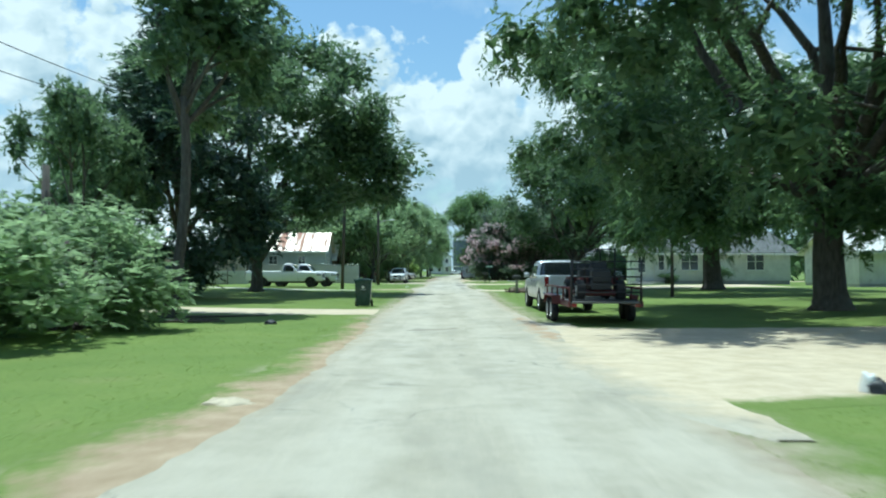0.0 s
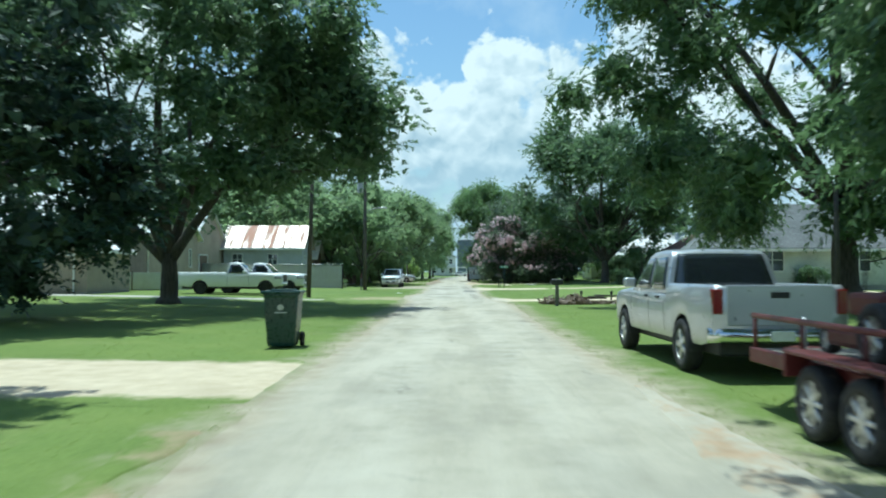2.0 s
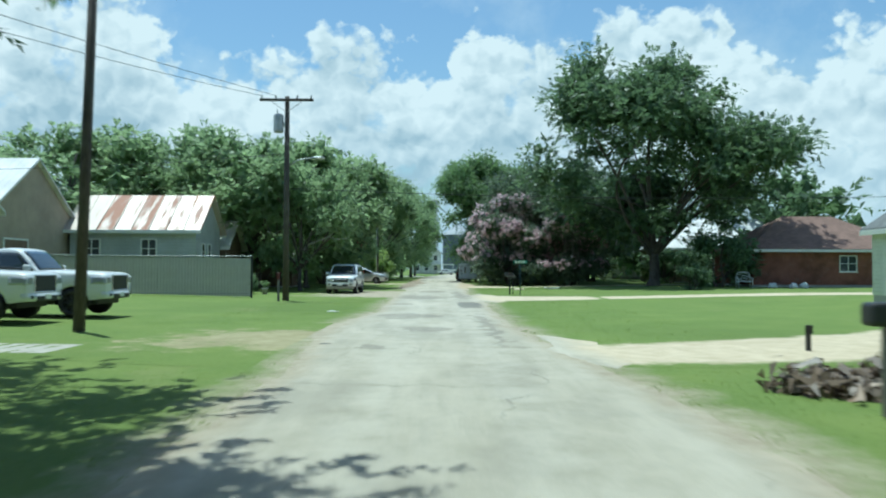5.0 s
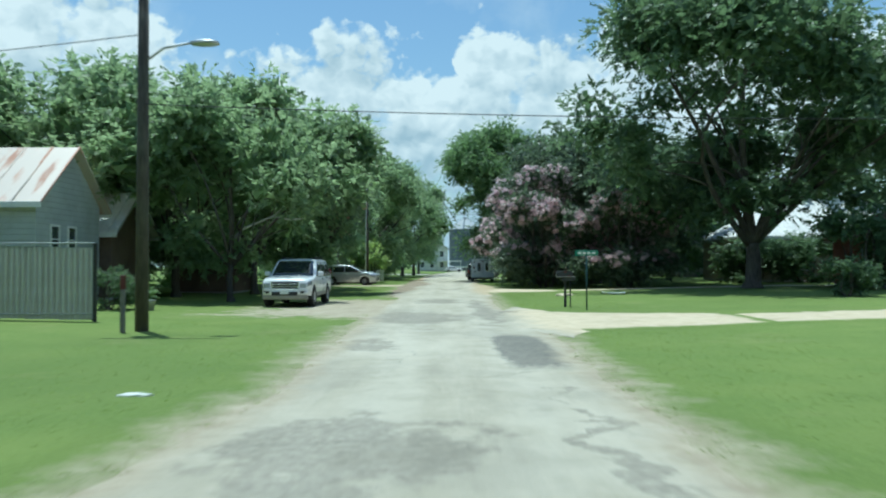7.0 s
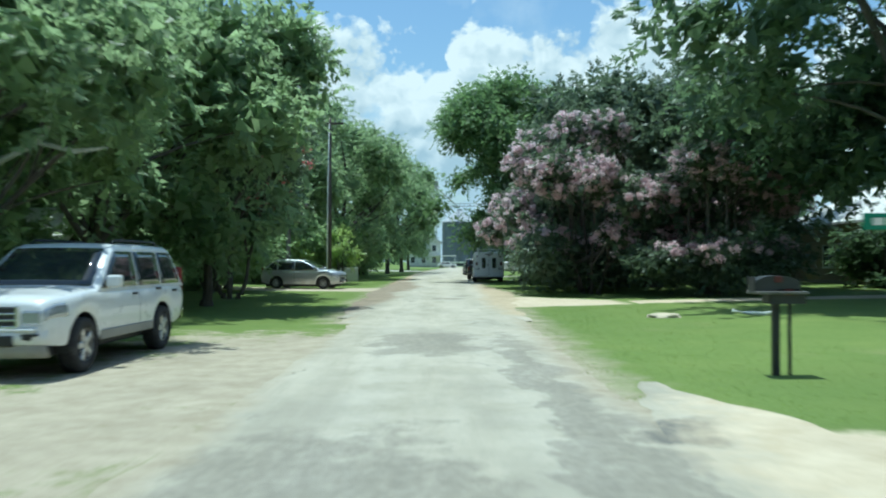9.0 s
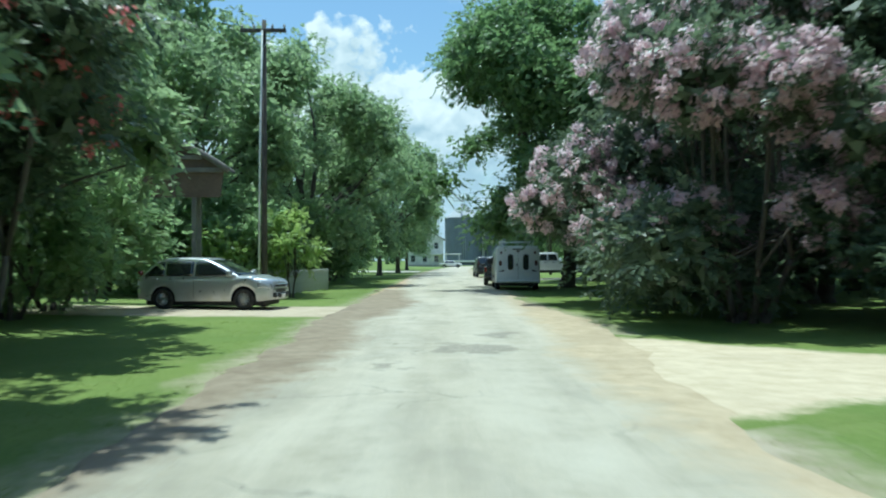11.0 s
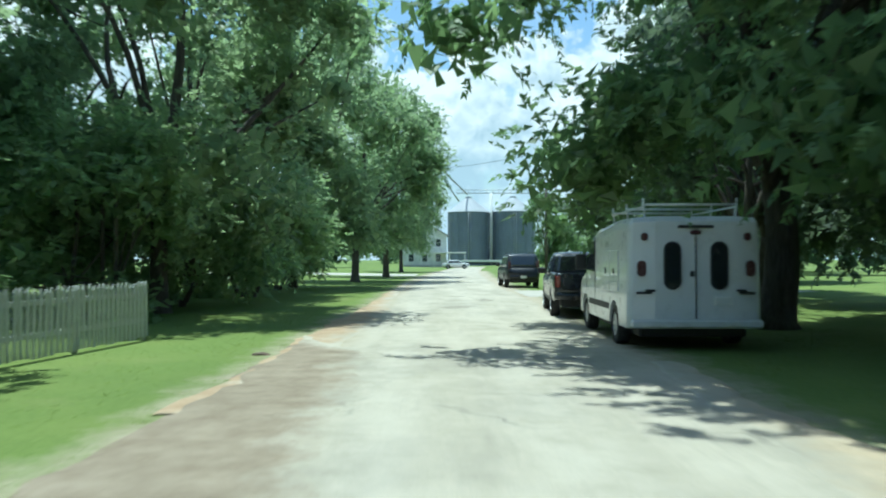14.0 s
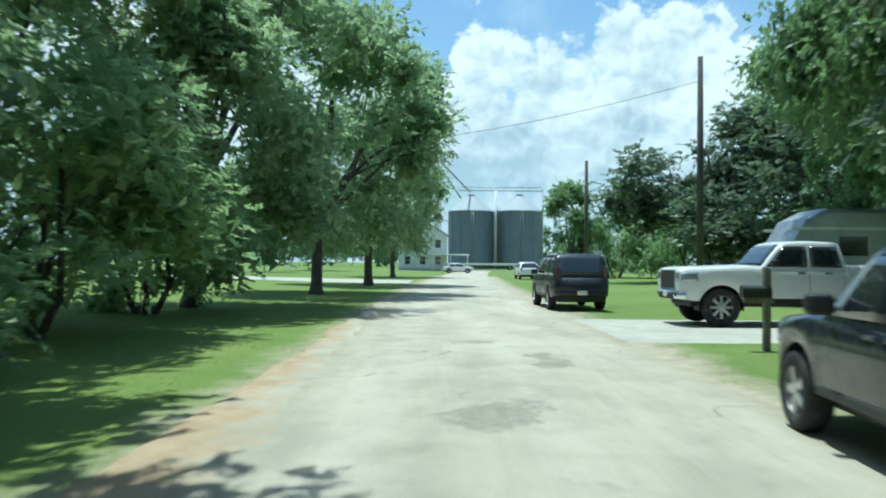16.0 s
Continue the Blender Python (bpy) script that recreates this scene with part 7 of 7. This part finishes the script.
elevator()
cw = thing("catwalk", 15.0, 347.0, "steel catwalk across the silo tops", "catwalk")
tube("chord", [[((-9.4, 0, 20.0), 0.12), ((12.0, 0, 20.0), 0.12)]], STEEL, cw)
tube("chord", [[((-9.4, 0, 20.9), 0.09), ((12.0, 0, 20.9), 0.09)]], STEEL, cw)
for k in range(14):
    u = -9.4 + 21.4 * k / 13
    tube("upright", [[((u, 0, 20.0), 0.06), ((u, 0, 20.9), 0.06)]], STEEL, cw, sides=4)
tube("downpipe", [[((0.1, -1.0, 0), 0.42), ((0.1, -1.0, 19.9), 0.42)]], WHITE_TRIM, cw)
tube("support_leg", [[((12.2, 0, 0), 0.14), ((12.2, 0, 20.9), 0.14)]], STEEL, cw)
wagon = thing("rail_wagon", 11.0, 326.0, "long pale low wagon at the end of the street", "wagon")
box("bed", -9, 9, -1.4, 1.4, 1.0, 1.5, WHITE_TRIM, wagon, 0.03)
box("frame", -8.6, 8.6, -1.0, 1.0, 0.55, 1.0, TRIM, wagon, 0.02)
for u in (-7.4, -5.8, 5.8, 7.4):
    for s in (-1, 1):
        wheel(wagon, u, s * 1.0, 0.5, 0.22, "eight", s)

# ---- fences, poles, boxes and small things ----
def metal_fence():
    root = thing("metal_fence", 0, 0, "tall grey ribbed metal fence on the lawn", "fence", z=0)
    y, x0, x1 = 85.2, -26.0, -9.35
    n = 18
    bm = bmesh.new()
    wd = (x1 - x0) / n
    k = 6
    pts = []
    for i in range(k):
        u = wd * i / k
        pts += [(u, 0.0), (u + wd / k * 0.55, 0.0), (u + wd / k * 0.7, -0.009), (u + wd / k * 0.9, -0.009)]
    pts.append((wd, 0.0))
    lo = [bm.verts.new((a, b, 0.0)) for a, b in pts]
    up = [bm.verts.new((a, b, 1.93)) for a, b in pts]
    for i in range(len(pts) - 1):
        bm.faces.new((lo[i], lo[i + 1], up[i + 1], up[i]))
    bmesh.ops.solidify(bm, geom=bm.faces[:], thickness=0.006)
    first = part("panel", bm, FENCE_METAL, root)
    for i in range(n):
        xx = x0 + wd * i
        m = pose(xx, y, ground_z(xx, y) + 0.04)
        if i == 0:
            first.matrix_basis = m
        else:
            share("panel", first.data, root, m)
    z = ground_z(-15, y)
    box("cap_rail", x0, x1 + 0.03, y - 0.035, y + 0.02, 1.955 + z, 2.0 + z, STEEL, root, 0.006)
    box("foot_rail", x0, x1 + 0.03, y - 0.04, y + 0.0, 0.06 + z, 0.11 + z, STEEL, root, 0.006)
    box("corner_post", x1, x1 + 0.09, y - 0.04, y + 0.06, -0.1, 1.98 + z, TRIM, root, 0.01)


metal_fence()


def low_fence():
    root = thing("low_fence", 0, 0, "low grey panel fence beside the barns", "fence", z=0)
    y = 70.6
    for i in range(6):
        x0 = -29.5 + i * 2.0
        z = ground_z(x0, y)
        box("panel", x0 + 0.04, x0 + 1.92, y - 0.02, y + 0.02, z + 0.06, z + 1.22, FENCE_METAL, root, 0.004)
        box("post", x0 - 0.04, x0 + 0.04, y - 0.05, y + 0.05, z - 0.1, z + 1.3, WEATHERED, root, 0.008)


low_fence()


def picket_fence():
    """White pickets beside the verge."""
    root = thing("picket_fence", 0, 0, "weathered white picket fence along the verge", "fence", z=0)
    a, b = Vector((-7.75, 130.6, 0)), Vector((-5.75, 143.4, 0))
    n = 92
    bm = bmesh.new()
    add_box(bm, -0.045, 0.045, -0.011, 0.011, 0, 0.98, 0.004)
    tip = [bm.verts.new(p) for p in ((-0.045, -0.011, 0.98), (0.045, -0.011, 0.98), (0, -0.011, 1.06), (-0.045, 0.011, 0.98), (0.045, 0.011, 0.98), (0, 0.011, 1.06))]
    for f in ((0, 1, 2), (3, 5, 4), (0, 2, 5, 3), (1, 4, 5, 2)):
        bm.faces.new([tip[i] for i in f])
    first = part("picket", bm, WHITEWASH, root)
    d = (b - a).normalized()
    ang = math.degrees(math.atan2(d.y, d.x))
    rng = np.random.default_rng(4)
    for i in range(n):
        p = a.lerp(b, i / (n - 1))
        m = pose(p.x, p.y, ground_z(p.x, p.y) + 0.05 + rng.uniform(-0.02, 0.02), 0, rng.uniform(-1.5, 1.5), ang)
        if i == 0:
            first.matrix_basis = m
        else:
            share("picket", first.data, root, m)
    for z in (0.32, 0.82):
        bm = bmesh.new()
        add_box(bm, 0, (b - a).length, 0.012, 0.05, z - 0.04, z + 0.04, 0.005)
        part("rail", bm, WHITEWASH, root).matrix_basis = pose(a.x, a.y, 0.06, 0, 0, ang)
    for i in range(7):
        p = a.lerp(b, i / 6)
        box("post", p.x - 0.1, p.x - 0.02, p.y - 0.04, p.y + 0.04, -0.1, 1.1, WHITEWASH, root, 0.008)


picket_fence()


def utility_pole(x, y, h, label, arms=(), can=None, lamp=None, r=0.15, lean=0.0, conduit=False):
    root = thing("utility_pole", x, y, label, "utility pole", "utility poles")
    tube("pole", [[((0, 0, -0.3), r), ((lean * 0.5, 0, h * 0.5), r * 0.85), ((lean, 0, h), r * 0.68)]], POLE_WOOD, root, sides=12)
    for z, w_ in arms:
        box("crossarm", -w_ / 2, w_ / 2, -r - 0.10, -r + 0.02, z - 0.06, z + 0.06, POLE_WOOD, root, 0.01)
        for k in (-0.46, -0.2, 0.2, 0.46):
            bm = bmesh.new()
            lathe(bm, [(0.02, 0), (0.05, 0.03), (0.03, 0.06), (0.055, 0.09), (0.03, 0.13), (0.03, 0.16)], 10, pose(k * w_, -r - 0.04, z + 0.06))
            part("insulator", bm, STEEL, root)
        tube("arm_brace", [[((-w_ * 0.3, -r - 0.03, z - 0.04), 0.015), ((0, -r, z - 0.6), 0.015)], [((w_ * 0.3, -r - 0.03, z - 0.04), 0.015), ((0, -r, z - 0.6), 0.015)]], STEEL, root, sides=5)
    if can:
        bm = bmesh.new()
        lathe(bm, [(0.02, 0), (0.22, 0.02), (0.24, 0.08), (0.24, 0.80), (0.20, 0.88), (0.05, 0.92)], 18, pose(-0.40, -0.05, can))
        part("transformer", bm, STEEL, root, smooth_faces=False)
        tube("bushing", [[((-0.46, -0.05, can + 0.9), 0.03), ((-0.46, -0.05, can + 1.15), 0.02)]], STEEL, root)
        box("bracket", -0.2, 0.0, -0.08, 0.02, can + 0.3, can + 0.5, STEEL, root, 0.01)
    if lamp:
        arm = tube("lamp_arm", [[((0, 0, lamp), 0.03), ((0.5, -0.05, lamp + 0.34), 0.032), ((1.2, -0.1, lamp + 0.46), 0.032)]], STEEL, root, "curved grey street lamp arm")
        bm = bmesh.new()
        lathe(bm, [(0.01, -0.36), (0.10, -0.32), (0.15, -0.1), (0.15, 0.12), (0.10, 0.30), (0.01, 0.34)], 14, pose(1.5, -0.12, lamp + 0.44, 0, 90, 0) @ Matrix.Diagonal((0.55, 1, 1, 1)))
        part("lamp_head", bm, STEEL, root, "cobra-head street lamp", True)
    if conduit:
        tube("conduit", [[((-0.12, -0.34, 0.1), 0.035), ((-0.10, -0.26, h * 0.5), 0.035), ((-0.02, -0.2, h * 0.96), 0.03)]], WHITE_TRIM, root, "pale metal conduit")
    return root


utility_pole(-8.35, 63.6, 9.2, "dark wooden pole beside the parked pickups", r=0.14, lean=0.25)
utility_pole(-7.1, 82.7, 9.75, "wooden utility pole with crossarm, transformer and street lamp", arms=((9.55, 2.55),), can=8.0, lamp=6.35, r=0.16)
utility_pole(-6.08, 129.3, 10.0, "wooden utility pole with pale conduit by the driveway", arms=((9.6, 1.6),), r=0.115, conduit=True)
utility_pole(11.4, 180.0, 10.6, "dark wooden utility pole rising from the trees", r=0.17)
utility_pole(8.7, 192.0, 7.6, "dark wooden utility pole at the roadside", r=0.14)
utility_pole(12.1, 42.4, 4.2, "thin dark pole in the side yard", r=0.10)
utility_pole(-12.2, 24.0, 4.6, "short dark pole behind the shrubs", r=0.16)
marker = thing("marker_post", -7.35, 82.2, "short pale post with red top beside the utility pole", "marker post")
box("stake", -0.05, 0.05, -0.05, 0.05, -0.1, 1.0, WEATHERED, marker, 0.01)
box("cap", -0.055, 0.055, -0.055, 0.055, 1.0, 1.32, RED_PAINT, marker, 0.01)


def wire(a, b, sag, label="thin black overhead wire hung between poles", r=0.012):
    a, b = Vector(a), Vector(b)
    path = [(a.lerp(b, k / 24) - Vector((0, 0, sag * 4 * (k / 24) * (1 - k / 24))), r) for k in range(25)]
    v, f = tube_mesh([path], 5)
    tagged(raw("overhead_wire", v, f, TRIM), label, "wire", "overhead wires")


wire((-7.6, -6.0, 5.0), (-11.9, 31.0, 8.3), 0.35)
wire((-7.9, -6.0, 4.4), (-12.4, 31.0, 7.8), 0.35)
wire((-7.1, 82.6, 5.35), (34, 82.0, 5.5), 0.5)
wire((-8.3, 82.5, 9.75), (-26, 40, 9.2), 0.8)
wire((-7.6, 82.5, 9.75), (-30, 20, 9.2), 1.0)
wire((-7.1, 82.6, 7.0), (-40, 88, 7.2), 0.6)
wire((-14, 18, 7.4), (-28, 26, 8.6), 0.3)
wire((-14.5, 18, 6.2), (-28, 26, 8.0), 0.3)
wire((11.4, 180, 9.6), (-10, 200, 9.4), 0.8)


def garden_bench(x, y, turn):
    """A short white bench with a spindle back."""
    root = thing("garden_bench", x, y, "white painted metal garden bench beside the shrub", "bench", turn=turn)
    box("seat", -0.52, 0.52, -0.24, 0.22, 0.42, 0.46, WHITE_TRIM, root, 0.012)
    for sx in (-1, 1):
        tube("leg", [[((sx * 0.50, -0.22, 0), 0.022), ((sx * 0.50, -0.22, 0.66), 0.022)]], WHITE_TRIM, root, sides=8)
        tube("leg", [[((sx * 0.50, 0.24, 0), 0.022), ((sx * 0.50, 0.22, 0.45), 0.022), ((sx * 0.48, 0.30, 0.98), 0.022)]], WHITE_TRIM, root, sides=8)
        tube("armrest", [[((sx * 0.50, -0.26, 0.67), 0.026), ((sx * 0.50, 0.0, 0.69), 0.026), ((sx * 0.49, 0.26, 0.66), 0.026)]], WHITE_TRIM, root, sides=8)
    tube("top_rail", [[((u * 0.48, 0.30, 0.98 + 0.16 * (1 - u * u)), 0.024) for u in np.linspace(-1, 1, 11)]], WHITE_TRIM, root, sides=8)
    for k in range(7):
        u = -0.78 + 0.26 * k
        tube("spindle", [[((u * 0.48, 0.22, 0.46), 0.012), ((u * 0.48, 0.30, 0.98 + 0.16 * (1 - u * u)), 0.012)]], WHITE_TRIM, root, sides=6)
    return root


garden_bench(22.0, 101.0, 0)


def wheelie_bin(x, y, turn):
    """A tall two-wheeled rubbish bin."""
    root = thing("wheelie_bin", x, y, "dark green plastic wheelie bin at the road edge", "rubbish bin", turn=turn)
    bm = bmesh.new()
    lo = [(-0.25, -0.27), (0.25, -0.27), (0.25, 0.25), (-0.25, 0.25)]
    rows = []
    for z, k in ((0.04, 0.96), (0.10, 1.0), (0.55, 1.12), (0.98, 1.24), (1.03, 1.30), (1.06, 1.30)):
        rows.append([bm.verts.new((a * k, b * k, z)) for a, b in lo])
    for a, b in zip(rows, rows[1:]):
        for i in range(4):
            bm.faces.new((a[i], a[(i + 1) % 4], b[(i + 1) % 4], b[i]))
    bm.faces.new(rows[0][::-1])
    bm.faces.new(rows[-1])
    up = [e for e in bm.edges if abs(e.verts[0].co.z - e.verts[1].co.z) > 0.01]
    bmesh.ops.bevel(bm, geom=up, offset=0.06, segments=3, affect="EDGES", profile=0.5)
    part("tub", bm, BIN_GREEN, root)
    box("lid", -0.36, 0.36, -0.37, 0.37, 1.06, 1.12, BIN_GREEN, root, 0.025, seg=2)
    box("lid_ridge", -0.20, 0.20, -0.26, 0.26, 1.11, 1.15, BIN_GREEN, root, 0.018, seg=2)
    tube("handle", [[((-0.25, 0.34, 0.98), 0.018), ((-0.25, 0.44, 1.0), 0.018), ((0.25, 0.44, 1.0), 0.018), ((0.25, 0.34, 0.98), 0.018)]], BIN_GREEN, root)
    tube("axle", [[((-0.30, 0.28, 0.13), 0.016), ((0.30, 0.28, 0.13), 0.016)]], STEEL, root)
    for s in (-1, 1):
        bm = bmesh.new()
        lathe(bm, [(0.05, -0.035), (0.13, -0.035), (0.145, -0.02), (0.145, 0.02), (0.13, 0.035), (0.05, 0.035)], 20, pose(s * 0.30, 0.28, 0.145, 0, 90, 0))
        part("wheel", bm, RUBBER, root)
    bm = bmesh.new()
    lathe(bm, [(0.058, 0), (0.058, 0.004), (0.042, 0.004), (0.042, 0)], 20, pose(0.0, -0.332, 0.80, 96, 0, 0))
    part("emblem", bm, WHITE_TRIM, root, "small pale round mark")
    box("printed_bar", -0.11, 0.11, -0.318, -0.300, 0.69, 0.705, WHITE_TRIM, root, 0)
    return root


wheelie_bin(-3.50, 33.6, 2).scale = (1.12, 1.08, 1.03)


def twin_mailbox(x, y, turn):
    root = thing("mailbox", x, y, "two dark mailboxes sharing one wooden post", "mailbox", turn=turn)
    box("post", -0.045, 0.045, -0.045, 0.045, -0.2, 1.12, TRIM, root, 0.01)
    box("thin_post", 0.17, 0.21, -0.02, 0.02, -0.2, 1.0, TRIM, root, 0.004)
    box("shelf", -0.32, 0.36, -0.2, 0.2, 1.10, 1.14, WEATHERED, root, 0.008)
    for bx, bz, w_ in ((-0.02, 1.14, 0.30), (0.12, 0.97, 0.24)):
        b = new("letter_box")
        b.parent = root
        b.matrix_basis = pose(bx, 0, bz)
        bm = bmesh.new()
        prof = [(-w_, 0.0), (w_, 0.0), (w_, 0.11)] + [(w_ * math.cos(math.pi * k / 8) * 1.0, 0.11 + 0.10 * math.sin(math.pi * k / 8)) for k in range(1, 8)] + [(-w_, 0.11)]
        a = [bm.verts.new((p, -0.13, q)) for p, q in prof]
        c = [bm.verts.new((p, 0.13, q)) for p, q in prof]
        bm.faces.new(a[::-1])
        bm.faces.new(c)
        for i in range(len(prof)):
            bm.faces.new((a[i], a[(i + 1) % len(prof)], c[(i + 1) % len(prof)], c[i]))
        part("shell", bm, MAILBOX, b)
        box("door", -w_ - 0.012, -w_ + 0.004, -0.12, 0.12, 0.01, 0.19, MAILBOX, b, 0.004)
        box("flag", -0.05, 0.05, -0.15, -0.135, 0.12, 0.2, RED_PAINT, b, 0.003)
    return root


twin_mailbox(4.6, 93.6, 0)
sign = thing("street_sign", 5.0, 91.4, "green street name sign on a thin steel post", "street sign")
tube("post", [[((0, 0, -0.3), 0.028), ((0, 0, 1.9), 0.028)]], BIN_GREEN, sign)
box("blade", -0.40, 0.40, -0.012, 0.012, 1.88, 2.06, SIGN_GREEN, sign, 0.004, "green sign blade")
for k in range(4):
    box("lettering_bar", -0.30 + k * 0.16, -0.18 + k * 0.16, -0.017, -0.011, 1.93, 2.01, WHITE_TRIM, sign, 0)


def post_box(x, y, turn, label):
    root = thing("mailbox", x, y, label, "mailbox", turn=turn)
    box("post", -0.06, 0.06, -0.06, 0.06, -0.2, 1.5, WEATHERED, root, 0.012)
    box("arm", -0.42, 0.12, -0.045, 0.045, 0.86, 0.95, WEATHERED, root, 0.008)
    bm = bmesh.new()
    prof = [(-0.10, 0.0), (0.10, 0.0), (0.10, 0.13)] + [(0.10 * math.cos(math.pi * k / 8), 0.13 + 0.09 * math.sin(math.pi * k / 8)) for k in range(1, 8)] + [(-0.10, 0.13)]
    a = [bm.verts.new((-0.46, p, 0.955 + q)) for p, q in prof]
    c = [bm.verts.new((0.06, p, 0.955 + q)) for p, q in prof]
    bm.faces.new(a[::-1])
    bm.faces.new(c)
    for i in range(len(prof)):
        bm.faces.new((a[i], a[(i + 1) % len(prof)], c[(i + 1) % len(prof)], c[i]))
    part("shell", bm, MAILBOX, root)
    return root


post_box(5.75, 159.6, 0, "dark mailbox on a wooden post by the driveway")


def brush_mailbox():
    """The mailbox by the brush pile."""
    root = thing("mailbox", 4.75, 53.2, "black mailbox on a thick wooden post beside cut brush", "mailbox")
    box("post", -0.08, 0.08, -0.08, 0.08, -0.2, 0.95, WEATHERED, root, 0.012)
    box("box", -0.28, 0.28, -0.13, 0.13, 0.95, 1.20, MAILBOX, root, 0.05, seg=3)
    me = head_mesh("brush_pile", [((0.2, 0.0, 0.12), (1.15, 0.7, 0.22)), ((-0.6, 0.3, 0.12), (0.7, 0.5, 0.25)), ((1.7, 0.1, 0.05), (1.4, 0.25, 0.1)), ((0.4, 0.2, 0.3), (0.5, 0.4, 0.2))], 1600, 0.3, BRUSH, 77, 0.3)
    ob = tagged(new("brush_pile", me), "low pile of brown cut brush on the lawn", "brush pile", kind="stuff")
    ob.matrix_basis = pose(5.4, 54.6, ground_z(5.4, 54.6))
    rng = np.random.default_rng(5)
    for k in range(7):
        x, y = 5.4 + rng.uniform(-0.8, 2.4), 54.6 + rng.uniform(-0.4, 0.6)
        t = rng.uniform(-0.5, 0.5)
        ln = rng.uniform(0.8, 1.8)
        v, f = tube_mesh([[((x, y, 0.10 + 0.05 * k), 0.05), ((x + ln * math.cos(t), y + ln * math.sin(t), 0.13 + 0.04 * k), 0.03)]], 7)
        tagged(raw("branch", v, f, BARK), "cut branch in the brush pile", "branch", "cut branches")


brush_mailbox()
for x, y in ((8.3, 58.6), (6.9, 59.6), (10.6, 59.4)):
    st = thing("marker_stake", x, y, "small dark stake at the edge of the driveway", "stake", "drive stakes")
    box("stake", -0.04, 0.04, -0.04, 0.04, -0.05, 0.42, TRIM, st, 0.01)
    box("reflector", -0.07, 0.07, -0.045, -0.02, 0.34, 0.50, TRIM, st, 0.01)


def lump(name, x, y, size, mat, label, category, seed):
    """A small rough thing lying on the grass."""
    bm = bmesh.new()
    bmesh.ops.create_icosphere(bm, subdivisions=3, radius=1.0)
    for v in bm.verts:
        k = 1 + 0.35 * noise.noise(v.co * 1.7 + Vector((seed, 0, 0))) + 0.12 * noise.noise(v.co * 5)
        v.co = Vector((v.co.x * size[0] * k, v.co.y * size[1] * k, max(-0.25, v.co.z) * size[2] * k))
    ob = part(name, bm, mat, None, label, True)
    ob.matrix_basis = pose(x, y, ground_z(x, y) + size[2] * 0.18)
    return tagged(ob, label, category)


lump("dark_stone", 5.3, 9.75, (0.17, 0.15, 0.16), TRIM, "dark rounded object with pale top on the lawn", "stone", 1)
lump("pale_stone", 5.2, 9.8, (0.09, 0.1, 0.24), WHITE_TRIM, "small pale stone leaning on the dark one", "stone", 2)
lump("dark_stone", -5.0, 22.5, (0.20, 0.15, 0.10), TRIM, "small dark lump on the lawn", "stone", 3)
lump("scrap", -3.68, 73.4, (0.2, 0.06, 0.03), WHITE_TRIM, "pale scrap lying on the grass", "scrap", 4)
lump("scrap", -2.2, 60.9, (0.16, 0.05, 0.03), TRIM, "dark scrap lying near the road edge", "scrap", 5)
lump("sand_heap", 6.3, 104.6, (0.5, 0.35, 0.10), DIRT_CLOD, "small pale sand heap on the lawn", "sand heap", 6)
lump("brick_bit", -3.0, 140.9, (0.14, 0.06, 0.05), DARK_WOOD, "small brown brick bit at the road edge", "brick", 7)
for k, (x, y) in enumerate([(24.3, 101.6), (25.6, 101.2), (26.6, 101.7)]):
    lump("pale_stone", x, y, (0.3, 0.25, 0.3), WHITE_TRIM, "pale stone before the brick house", "stone", 20 + k)
lump("clod", -2.45, 8.9, (0.30, 0.2, 0.08), DIRT_CLOD, "clod of dirt at the road edge", "dirt clod", 8)
for k, (x0, y0, x1, y1) in enumerate([(-9.2, 24.2, -5.8, 25.8), (-8.6, 22.4, -6.4, 22.9), (-7.9, 23.1, -6.8, 23.8)]):
    v, f = tube_mesh([[((x0, y0, 0.08), 0.045), (((x0 + x1) / 2, (y0 + y1) / 2, 0.06), 0.04), ((x1, y1, 0.05), 0.02)]], 7)
    tagged(raw("fallen_branch", v, f, BARK), "thin fallen branch on the lawn", "branch", "fallen branches")

# by the corner of the metal fence and over the parked car
again(yard_shrub, -11.1, 90.4, 30, 0.42, 0.42, "bright green garden plant behind the fence corner")
pot = thing("flower_pot", -9.75, 90.4, "pale flower pot with a small leafy plant", "flower pot")
bm = bmesh.new()
lathe(bm, [(0.13, 0.0), (0.19, 0.30), (0.21, 0.31), (0.21, 0.36), (0.17, 0.36), (0.15, 0.30), (0.01, 0.28)], 16)
part("pot", bm, CEMENT, pot, smooth_faces=True)
leafy = new("plant", leaf_mesh("plant", [((0, 0, 0.5), (0.2, 0.2, 0.17)), ((0.08, 0.05, 0.62), (0.13, 0.13, 0.12))], 240, 0.09, LEAF_SHRUB, 311))
leafy.parent = pot
v, f = tube_mesh([[((-9.6, 98.2, 2.0), 0.075), ((-8.4, 97.4, 3.1), 0.06), ((-7.0, 96.9, 3.62), 0.05), ((-6.3, 96.8, 3.45), 0.045), ((-5.7, 96.7, 3.5), 0.025)],
                  [((-7.0, 96.9, 3.62), 0.035), ((-6.6, 96.5, 3.85), 0.015)]], 7)
tagged(raw("dead_branch", v, f, BONE), "pale bare dead branch arching over the parked car", "branch")
v, f = tube_mesh([[((8.3, 104.9, 0.16), 0.05), ((8.6, 104.5, 0.12), 0.05), ((9.0, 104.4, 0.11), 0.05), ((9.4, 104.6, 0.14), 0.05)]], 8)
tagged(raw("bent_pipe", v, f, WHITE_TRIM), "pale bent pipe lying in the grass", "pipe")
